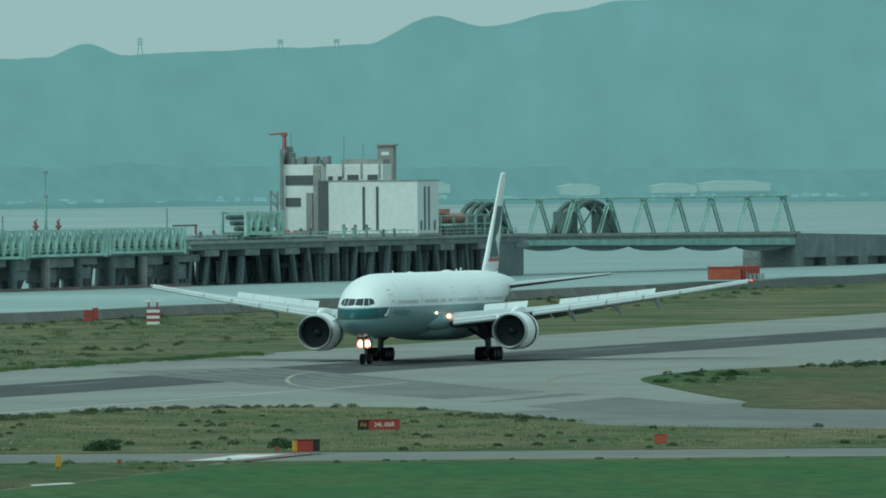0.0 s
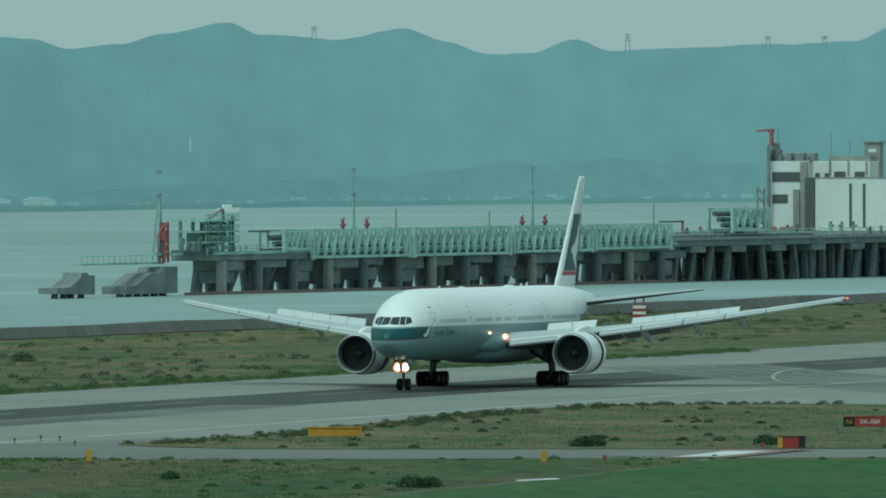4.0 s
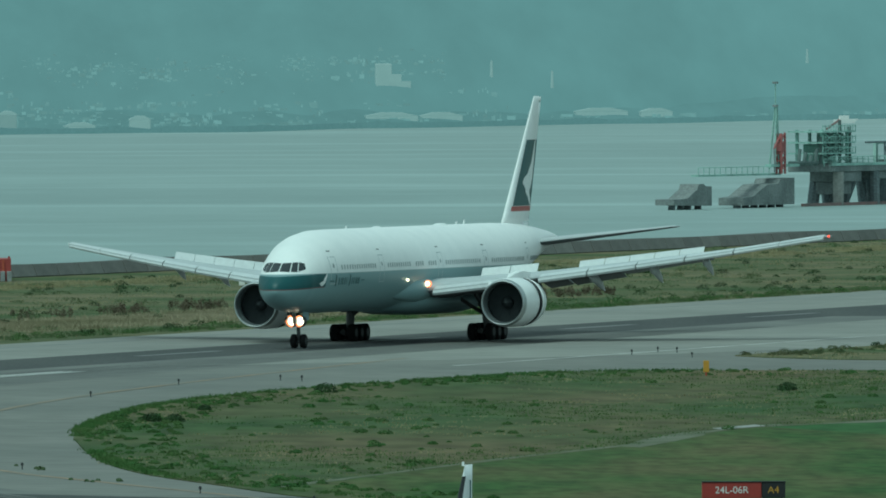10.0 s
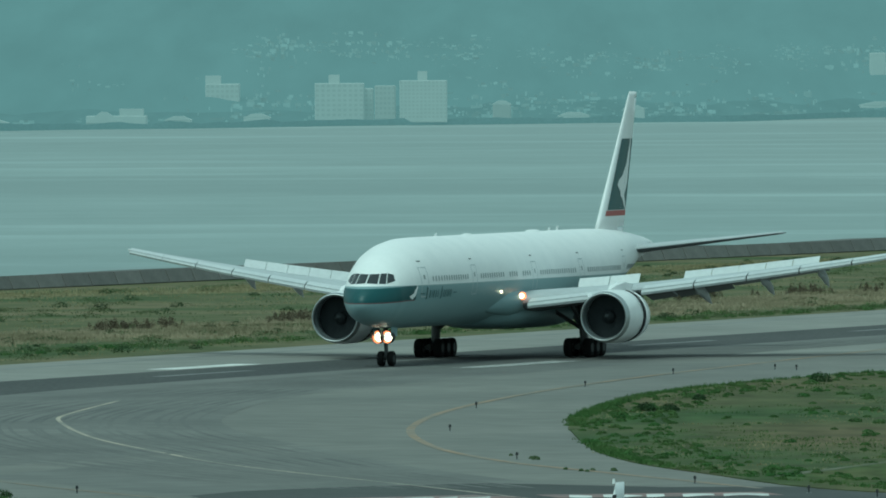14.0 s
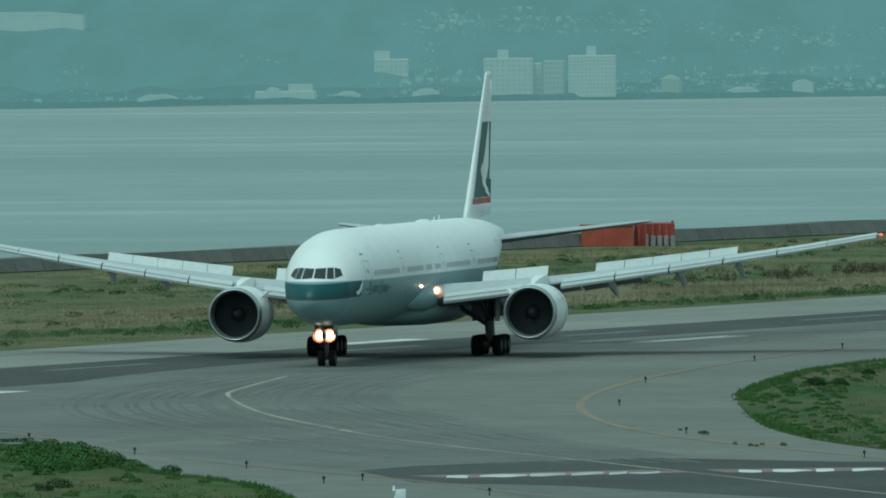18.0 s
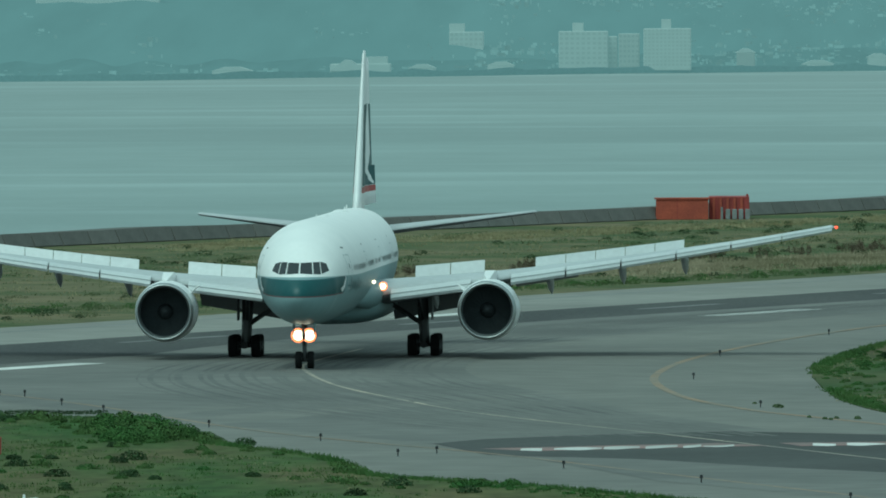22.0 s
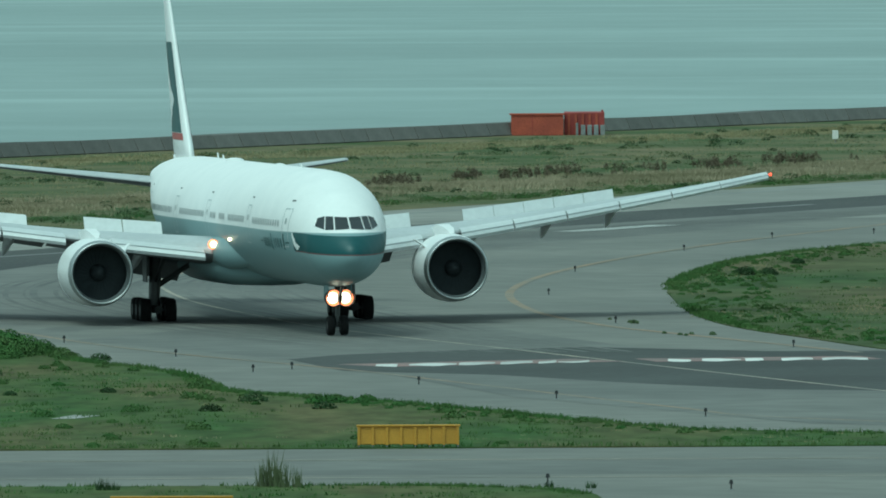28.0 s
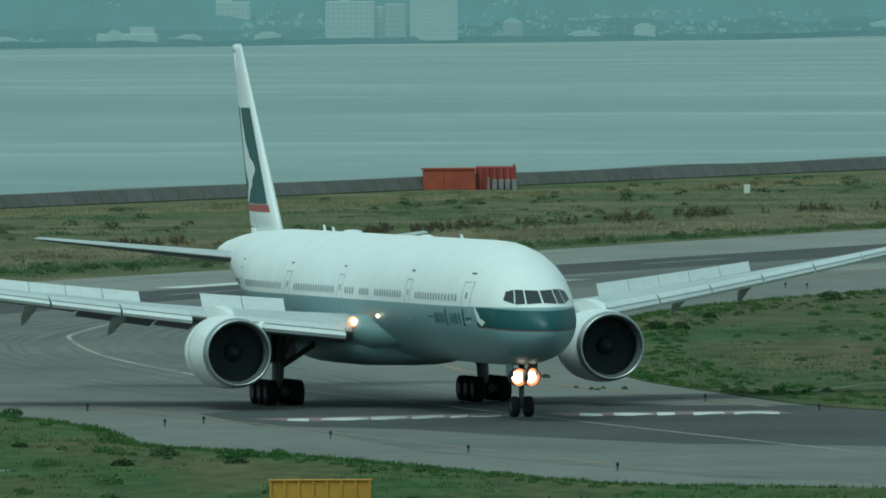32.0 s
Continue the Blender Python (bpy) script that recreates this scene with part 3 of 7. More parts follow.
flat([(-9, 720), (-2, 738), (14, 746), (60, 746), (60, 622), (28, 636), (10, 652), (-3, 688)], 0.0100, "wear", "dark_patch", pavement)
flat([(-11.5, 727), (-14.5, 745), (-12.0, 752), (-6.8, 758), (0.4, 763), (9.4, 755), (40, 752), (60, 694), (22, 690), (8.5, 697), (1.7, 708), (-3.7, 719)], 0.0103, "tar", "dark_patch", pavement)
# painted holding-position boards: red grounds with worn white bars
for x0, x1, y0, y1, bars in ((-10.7, 0.9, 734.5, 741.5, ((.06, .15), (.20, .40), (.41, .56), (.585, .72), (.745, .82), (.83, .96))), (3.2, 14.4, 741.0, 743.5, ((.10, .20), (.25, .42), (.44, .52), (.60, .74), (.78, .98)))):
    stripe([(x0, y0), (x1, y1)], 5.0, 0.017, "paint_red", "hold_base", lines)
    for k, (u0, u1) in enumerate(bars):
        n = 6
        xs = [(u0 + (u1 - u0) * i / n) for i in range(n + 1)]
        low = [(x0 + (x1 - x0) * u, y0 + (y1 - y0) * u - 2.7 + 0.9 * math.sin(29 * u + 2 * k)) for u in xs]
        high = [(x0 + (x1 - x0) * u, y0 + (y1 - y0) * u + 0.1 + 1.3 * math.sin(17 * u + 3 * k)) for u in xs]
        flat(low + high[::-1], 0.023, "paint_white", "hold_bar", lines)
path = thing("track", Matrix(), "pale worn gravel track across the grass", "track", kind="structure")
worn = smooth_line([(15, 770), (28, 819), (36, 846), (44, 881), (54, 899), (63, 931), (75.5, 969), (86, 1004), (94.6, 1040)], 2.0)
k = 0
while k < len(worn) - 3:   # broken where grass has grown over it
    n = 3 + int(9 * abs(noise.noise((k * 0.37, 4.0, 1.0))) * 2)
    stripe([(p.x, p.y) for p in worn[k:k + n + 1]], 0.5 + 1.1 * abs(noise.noise((k * 0.21, 9.0, 2.0))), 0.075, "track", "track_strip", path)
    k += n + (0 if k < 60 else 1 + k % 3)
flat([(35.6, 843), (37.6, 858), (40.2, 871), (42.0, 875.5), (41.4, 866), (39.0, 853), (36.6, 841)], 0.079, "track", "bare_patch", path)
flat([(44.0, 883), (44.6, 887), (47.2, 890), (46.6, 885)], 0.079, "track", "bare_patch", path)
flat([(48.5, 889), (52.6, 897), (56.6, 907), (56.9, 904), (53.0, 893)], 0.079, "track", "bare_patch", path)
flat([(88.0, 1032), (94, 1034), (102, 1058), (96, 1059)], 0.078, "paint_red", "pale_pad", path)
flat([(90.0, 1035), (93.2, 1036), (98.6, 1053), (95.4, 1053)], 0.084, "paint_white", "pale_pad", path)
flat([(74.0, 966), (77.2, 971), (77.0, 974), (74.0, 969)], 0.085, "paint_white", "pale_slab", path)
flat([(43, 878), (46, 886), (45.5, 889), (42.5, 881)], 0.085, "concrete", "pale_slab", path)
flat([(-23.3, 660), (-22.2, 660), (-21.2, 664), (-22.4, 665)], 0.08, "concrete", "pale_slab", path)

stripe([(-90, 612.5), (0, 612), (60, 611)], 0.35, 0.015, "paint_cream", "edge_line", lines)
stripe([(-90, 594), (0, 593.5), (60, 593)], 0.3, 0.015, "paint_cream", "edge_line", lines)
flat([(-90, 611), (60, 610), (60, 596), (-90, 597)], 0.005, "wear", "taxi_centre", pavement)

# worn bands and curved tyre marks where aircraft turn off the runway
for k in range(17):
    d = -30 + 2.5 * k
    c = [(75 + d * 0.2, 1235), (60 + d * 0.2, 1190), (14 + d * 0.3, 1060), (-15 + d * 0.5, 965), (-23 + d * 0.62, 905), (-22.5 + d * 0.7, 862), (-17 + d * 0.72, 823), (-11 + d * 0.6, 790), (-2 + d * 0.5, 755), (8 + d * 0.4, 715)]
    stripe(c[(k * 2) % 3:len(c) - k % 2], 1.9 + 0.8 * ((k * 5) % 3), 0.0031 + 0.0004 * k, "wear", "worn_band", runway_marks, 6)
for k in range(34):
    d = -16 + 0.8 * k + 0.5 * math.sin(k * 2.3)
    c = [(60 + d * 0.2, 1190), (14 + d * 0.3, 1060), (-15 + d * 0.5, 965), (-23 + d * 0.62, 905), (-22.5 + d * 0.7, 862), (-17 + d * 0.72, 823), (-11 + d * 0.6, 790), (-2 + d * 0.5, 755)]
    stripe(c[k % 3:len(c) - (k % 2)], 0.14 + 0.10 * (k % 3), 0.0105 + 0.00015 * k, "skid", "tyre_mark", runway_marks, 6)

# the same at the next turn-off
for k in range(6):
    d = 3.0 * k - 6
    stripe([(122.7 + d, 1430 + d), (127.9 + d, 1370), (132.4 + d * 0.9, 1312), (137.3 + d * 0.8, 1272 + d), (142.9 + d * 0.7, 1210 + 2 * d), (148.6 + d * 0.5, 1182 + 3 * d), (156 + d * 0.2, 1162 + 3 * d), (190, 1140 + 3 * d), (260, 1125 + 3 * d)], 2.2 + 0.7 * (k % 2), 0.0045 + 0.0005 * k, "wear", "worn_band", runway_marks, 6)
stripe([(135.1, 1412), (131.8, 1397), (128.3, 1369.5), (126.4, 1345), (126.2, 1327), (127.3, 1305)], 0.35, 0.015, "paint_cream", "lead_line", lines)
stripe([(172, 1425), (159.6, 1392), (153.3, 1368.6), (149.6, 1345), (147.7, 1321), (148.2, 1297), (148.8, 1268)], 0.35, 0.015, "paint_yellow", "edge_line", lines)

# far coast
SKYLINE = [(-5, .36), (-2, .33), (-.9, .40), (-.5, .31), (-.25, .17), (0, .2), (.24, .2), (.69, .194), (.8, .217), (.97, .207), (1.33, .305), (1.46, .35), (1.6, .357), (1.79, .337), (1.96, .323),
           (2.32, .345), (2.52, .33), (2.67, .29), (2.86, .308), (3.05, .351), (3.27, .39), (3.4, .342), (3.7, .329), (3.94, .364), (4.11, .314), (4.26, .27), (4.43, .27), (4.6, .328), (4.74, .283), (5.4, .302), (5.65, .316), (5.93, .424), (6.12, .381), (6.42, .438), (6.66, .48), (8, .56), (12, .5)]


def between(table, x):
    for (a, u), (b, v) in zip(table, table[1:]):
        if a <= x <= b:
            t = (x - a) / (b - a)
            return u + (v - u) * (t * t * (3 - 2 * t))
    return table[0][1] if x < table[0][0] else table[-1][1]


def shore_y(az):
    return between([(-5, 3500), (-2.4, 3724), (-1.3, 3825), (-0.2, 3925), (0.9, 3990), (1.5, 4150), (2.5, 4320), (3.1, 4460), (3.6, 4570), (4.4, 4690), (5.1, 4780), (12, 4790)], az)


def hills(name, table, depth, material, label, rough, rise):
    """A ridge as a slope from its foot up to its crest."""
    azs = [(-5 + 17 * i / 900) for i in range(901)]
    rings = []
    steps = 12
    for a in azs:
        top = between(table, a) + rough * (noise.noise((a * 3.1, depth, 0)) * 0.5 + noise.noise((a * 11, depth, 1)) * 0.25 + noise.noise((a * 40, depth, 2)) * 0.12)
        foot = min(shore_y(a) + rise, depth - 30)
        ring = []
        for s in range(steps + 1):
            u = s / steps
            y = foot + (depth - foot) * u
            zt = EYE[2] + depth * math.tan(radians(top))
            z = SEA + (zt - SEA) * (u ** 0.9) + (0 if s in (0, steps) else 1.2 * noise.noise((a * 6, u * 4, depth)))
            ring.append((y * math.tan(radians(a)), y, max(z, SEA - 0.2)))
        rings.append(ring)
    me = loft(rings, material, name, cap=False, closed=False)
    return tagged(new(name, me), label, "hill", kind="structure")


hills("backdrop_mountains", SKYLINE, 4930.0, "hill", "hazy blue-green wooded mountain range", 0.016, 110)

# ---- the airliner ----
# local axes: x to starboard, y forward, z up; the origin lies on the ground between the main gears. st: metres aft of the nose.
GEAR = 37.12
airliner = thing("airliner", Matrix(), "white twin-engined wide-body airliner with grey belly and green nose band", "airliner")

BODY = [(0.0, 0.012, 4.372, 4.348), (0.03, 0.20, 4.56, 4.16), (0.10, 0.36, 4.72, 4.00), (0.25, 0.55, 4.92, 3.80), (0.7, 0.98, 5.32, 3.42), (1.3, 1.38, 5.75, 3.14), (2.0, 1.75, 6.25, 2.95), (2.8, 2.08, 6.85, 2.82), (3.6, 2.22, 7.38, 2.73), (4.6, 2.45, 7.84, 2.65),
        (6.0, 2.70, 8.27, 2.59), (7.5, 2.90, 8.53, 2.56), (9.5, 3.05, 8.71, 2.55), (12, 3.10, 8.75, 2.55), (20, 3.10, 8.75, 2.55), (30, 3.10, 8.75, 2.55), (40, 3.10, 8.75, 2.55), (45, 3.10, 8.75, 2.55),
        (48, 3.08, 8.75, 2.64), (51, 2.97, 8.75, 3.00), (54, 2.74, 8.74, 3.55), (57, 2.36, 8.68, 4.25), (60.5, 1.84, 8.58, 5.05), (64.5, 1.22, 8.32, 6.02), (68.0, 0.74, 7.99, 6.72), (70.2, 0.38, 7.7, 7.0), (71.0, 0.15, 7.5, 7.1)]


def body_at(st):
    """Half width, top and bottom of the fuselage at a station."""
    for a, b in zip(BODY, BODY[1:]):
        if a[0] <= st <= b[0]:
            t = (st - a[0]) / (b[0] - a[0])
            return [u + (v - u) * t for u, v in zip(a[1:], b[1:])]
    return BODY[-1][1:]


def body_ring(st, n=48, out=0.0):
    w, top, bot = body_at(st)
    w, top, bot = w + out, top + out, bot - out
    mid = bot + (top - bot) * 0.5
    return [(w * math.sin(2 * math.pi * i / n), GEAR - st, mid + (top - bot) / 2 * math.cos(2 * math.pi * i / n)) for i in range(n)]


def body_x(st, z):
    """How far out the skin lies at a station and height."""
    w, top, bot = body_at(st)
    mid, half = (top + bot) / 2, (top - bot) / 2
    return w * math.sqrt(max(0.0, 1 - ((z - mid) / half) ** 2))


def patch(st0, st1, z0, z1, side, material, name, parent, out=0.012, n=8, shape=None, label=""):
    """A thin piece that follows the skin; shape(u) gives the lower and upper edge as shares of the height."""
    verts, faces = [], []
    k = 6
    for i in range(n + 1):
        u = i / n
        st = st0 + (st1 - st0) * u
        lo, hi = shape(u) if shape else (0, 1)
        for j in range(k + 1):
            z = z0 + (z1 - z0) * (lo + (hi - lo) * j / k)
            verts.append((side * (body_x(st, z) + out), GEAR - st, z))
    for i in range(n):
        for j in range(k):
            q = (i * (k + 1) + j, i * (k + 1) + j + 1, (i + 1) * (k + 1) + j + 1, (i + 1) * (k + 1) + j)
            faces.append(q if side < 0 else q[::-1])
    return part(name, mesh_of(name, verts, faces, material, True), None, parent, label)


_st = []
for a, b in zip(BODY, BODY[1:]):
    k = 3 if b[0] - a[0] < 4 else 2
    _st += [a[0] + (b[0] - a[0]) * i / k for i in range(k)]
_st.append(71.0)
skin_mesh = loft([body_ring(s) for s in _st], "two_tone", "fuselage")
bm = bmesh.new()
bm.from_mesh(skin_mesh)
bmesh.ops.recalc_face_normals(bm, faces=bm.faces[:])
bm.to_mesh(skin_mesh)
bm.free()
fuselage = part("fuselage", skin_mesh, None, airliner, "round white fuselage with a blue-grey lower half")
belly = []
for st, w, top, bot in [(24.0, 0.3, 3.6, 2.6), (25.5, 2.3, 3.9, 2.35), (28, 3.35, 4.2, 2.1), (33, 3.6, 4.3, 2.0), (39, 3.6, 4.2, 2.0), (42, 3.2, 4.0, 2.15), (45, 2.2, 3.6, 2.4), (47, 0.3, 3.0, 2.5)]:
    belly.append([(w * math.copysign(abs(math.sin(2 * math.pi * i / 24)) ** 0.7, math.sin(2 * math.pi * i / 24)), GEAR - st, (top + bot) / 2 + (top - bot) / 2 * math.cos(2 * math.pi * i / 24)) for i in range(24)])
part("belly_fairing", loft(belly, M["two_tone"], "belly_fairing"), None, airliner)

def window_pane(x0, x1, z0, z1, cut, side, n=5):
    """A windscreen pane between two distances from the middle, bent round the nose."""
    verts, faces = [], []
    for i in range(n + 1):
        u = i / n
        x = x0 + (x1 - x0) * u
        lo, hi = z0 + cut * u, z1 - 0.6 * cut * u
        for j in range(n + 1):
            z = lo + (hi - lo) * j / n
            x = (x0 + (x1 - x0) * u) * (1 - 0.11 * j / n)
            a, b = 0.3, 9.0
            for _ in range(30):
                m = (a + b) / 2
                w, top, bot = body_at(m)
                if top > z and body_x(m, z) >= x:
                    b = m
                else:
                    a = m
            verts.append((side * (x + 0.012 * u), GEAR - b + 0.02, z + 0.008))
    for i in range(n):
        for j in range(n):
            q = (i * (n + 1) + j, i * (n + 1) + j + 1, (i + 1) * (n + 1) + j + 1, (i + 1) * (n + 1) + j)
            faces.append(q if side < 0 else q[::-1])
    return part("cockpit_window", mesh_of("cockpit_window", verts, faces, "glass", True), None, airliner, "dark cockpit window")


# cockpit windows, doors and cabin windows
for s in (-1, 1):
    patch(3.95, 5.1, 4.46, 5.58, s, "skin", "white_flash", airliner, 0.014, 16, lambda u: (between([(0, .29), (.4, .12), (.7, .28), (1, .78)], u), between([(0, .32), (.4, .44), (.7, .74), (1, .99)], u)), "white curved flash")
    for x0, x1, z0, z1, cut in ((0.045, 0.76, 5.76, 6.36, -0.05), (0.84, 1.24, 5.72, 6.40, -0.02), (1.30, 1.68, 5.72, 6.42, 0.18)):
        window_pane(x0, x1, z0, z1, cut, s)
    for st in (5.7, 16.2, 30.7, 42.3, 54.5):
        for a, b, c, d in ((st, st + 0.06, 4.75, 6.75), (st + 1.06, st + 1.12, 4.75, 6.75), (st, st + 1.12, 6.72, 6.78), (st, st + 1.12, 4.72, 4.78)):
            patch(a, b, c, d, s, "door_line", "door_seam", airliner, 0.012, 1)
        patch(st + 0.42, st + 0.66, 5.95, 6.25, s, "cabin_glass", "door_window", airliner, 0.014, 2)
        patch(st + 0.30, st + 0.85, 7.15, 7.22, s, "dark", "door_handle_recess", airliner, 0.02, 2)
    # the operator's lettering, as plain bars
    patch(5.55, 6.25, 4.92, 4.99, s, "teal", "lettering_bar", airliner, 0.012, 2)
    st = 6.5
    for w, tall in ((0.40, 1), (0.26, 0), (0.10, 0), (0.28, 0), (0.24, 0), (0.12, 0), (0, 0), (0.34, 1), (0.22, 0), (0.26, 0), (0.08, 0), (0.20, 0), (0.08, 0), (0.24, 0)):
        if w:
            z0, z1 = (4.56, 5.42) if tall else (4.68, 5.18)
            patch(st, st + 0.07 + 0.35 * w, z0, z1, s, "teal", "lettering_bar", airliner, 0.012, 1)
        st += (w or 0.2) + 0.15
    patch(st + 0.15, st + 0.95, 4.92, 4.99, s, "teal", "lettering_bar", airliner, 0.012, 2)

pane = mesh_of("cabin_window", [(0, -0.11, -0.17), (0, 0.11, -0.17), (0, 0.135, 0), (0, 0.11, 0.17), (0, -0.11, 0.17), (0, -0.135, 0)], [(0, 1, 2, 3, 4, 5)], "cabin_glass")
for s in (-1, 1):
    st = 7.6
    while st < 62:
        if not any(d - 0.7 < st < d + 1.8 for d in (16.2, 30.7, 42.3, 54.5)) and not any(a < st < b for a, b in ((24.0, 24.9), (27.0, 27.9), (12.4, 12.9))):
            x = body_x(st, 5.98)
            o = part("cabin_window", pane, None, airliner)
            lean = math.atan2(body_x(st, 5.79) - body_x(st, 6.17), 0.38)
            o.matrix_basis = Matrix.Translation((s * (x + 0.012), GEAR - st, 5.98)) @ Matrix.Rotation(-s * lean, 4, "Y")
        st += 0.533

# small things on the crown
for st, h in ((17.5, 0.2), (45.0, 0.22), (47.0, 0.3)):
    bm = bmesh.new()
    box(bm, -0.03, 0.03, GEAR - st - 0.2, GEAR - st + 0.2, 8.7, 8.75 + h)
    for v in bm.verts:
        if v.co.z > 8.8:
            v.co.y -= 0.25
            v.co.x *= 0.5
    part("antenna", bm, "skin", airliner)
bm = bmesh.new()
bmesh.ops.create_uvsphere(bm, u_segments=16, v_segments=8, radius=1, matrix=Matrix.Translation((0, GEAR - 41, 8.72)) @ Matrix.Diagonal((0.5, 1.1, 0.16, 1)))
part("radome_blister", bm, "skin", airliner)
bm = bmesh.new()
bmesh.ops.create_uvsphere(bm, u_segments=16, v_segments=8, radius=1, matrix=Matrix.Translation((0, GEAR - 25, 8.72)) @ Matrix.Diagonal((0.3, 0.9, 0.12, 1)))
part("beacon_fairing", bm, "skin", airliner)


# ---- wings ----
def foil(chord, thick, n=9):
    """Chordwise points from the trailing edge over the top to the nose and back below, as (aft, up)."""
    top, bot = [], []
    for i in range(n + 1):
        x = 0.5 - 0.5 * math.cos(math.pi * i / n)
        y = 5 * thick * (0.2969 * math.sqrt(x) - 0.126 * x - 0.3516 * x * x + 0.2843 * x ** 3 - 0.1015 * x ** 4)
        top.append((x * chord, (y * 1.15 + 0.02 * x * (1 - x)) * chord))
        bot.append((x * chord, -y * 0.85 * chord))
    return top[::-1] + bot[1:-1]


def le(x):
    return 25.2 + 0.562 * x if x > 3 else 26.0 + 0.3 * (x - 3)


def chord_at(x):
    return 14.0 - (x / 10.2) * 5.4 if x < 10.2 else 8.6 - (x - 10.2) / 20.2 * 6.9


def wing_z(x):
    return 3.55 + 0.098 * x + 0.0011 * x * x


def wing_ring(x, s, f0=0.0, f1=1.0, drop=0.0, out=0.0):
    """A section of the wing, or of its piece between two shares of the chord."""
    c = chord_at(x)
    t = 0.13 - 0.03 * min(1, x / 12)
    pts = foil(c, t)
    return [(s * x, GEAR - le(x) - a, wing_z(x) + b) for a, b in pts]


def upper(x, share):
    """The upper skin's height at a share of the chord."""
    c, t = chord_at(x), 0.13 - 0.03 * min(1, x / 12)
    y = 5 * t * (0.2969 * math.sqrt(share) - 0.126 * share - 0.3516 * share ** 2 + 0.2843 * share ** 3 - 0.1015 * share ** 4)
    return wing_z(x) + (y * 1.15 + 0.02 * share * (1 - share)) * c


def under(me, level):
    """Paints shade on the lower faces of a wing; level: the height of its chord line at a distance."""
    me.materials.append(M["wing_shade"])
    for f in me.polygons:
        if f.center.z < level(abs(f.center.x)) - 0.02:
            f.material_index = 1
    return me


def slab(corners, thick, material, name, parent, label=""):
    """A panel of four corners with thickness."""
    a, b, c, d = [Vector(p) for p in corners]
    n = (b - a).cross(d - a).normalized() * thick
    vs = [a, b, c, d, a + n, b + n, c + n, d + n]
    return part(name, mesh_of(name, vs, [(0, 3, 2, 1), (4, 5, 6, 7), (0, 1, 5, 4), (1, 2, 6, 5), (2, 3, 7, 6), (3, 0, 4, 7)], material), None, parent, label)


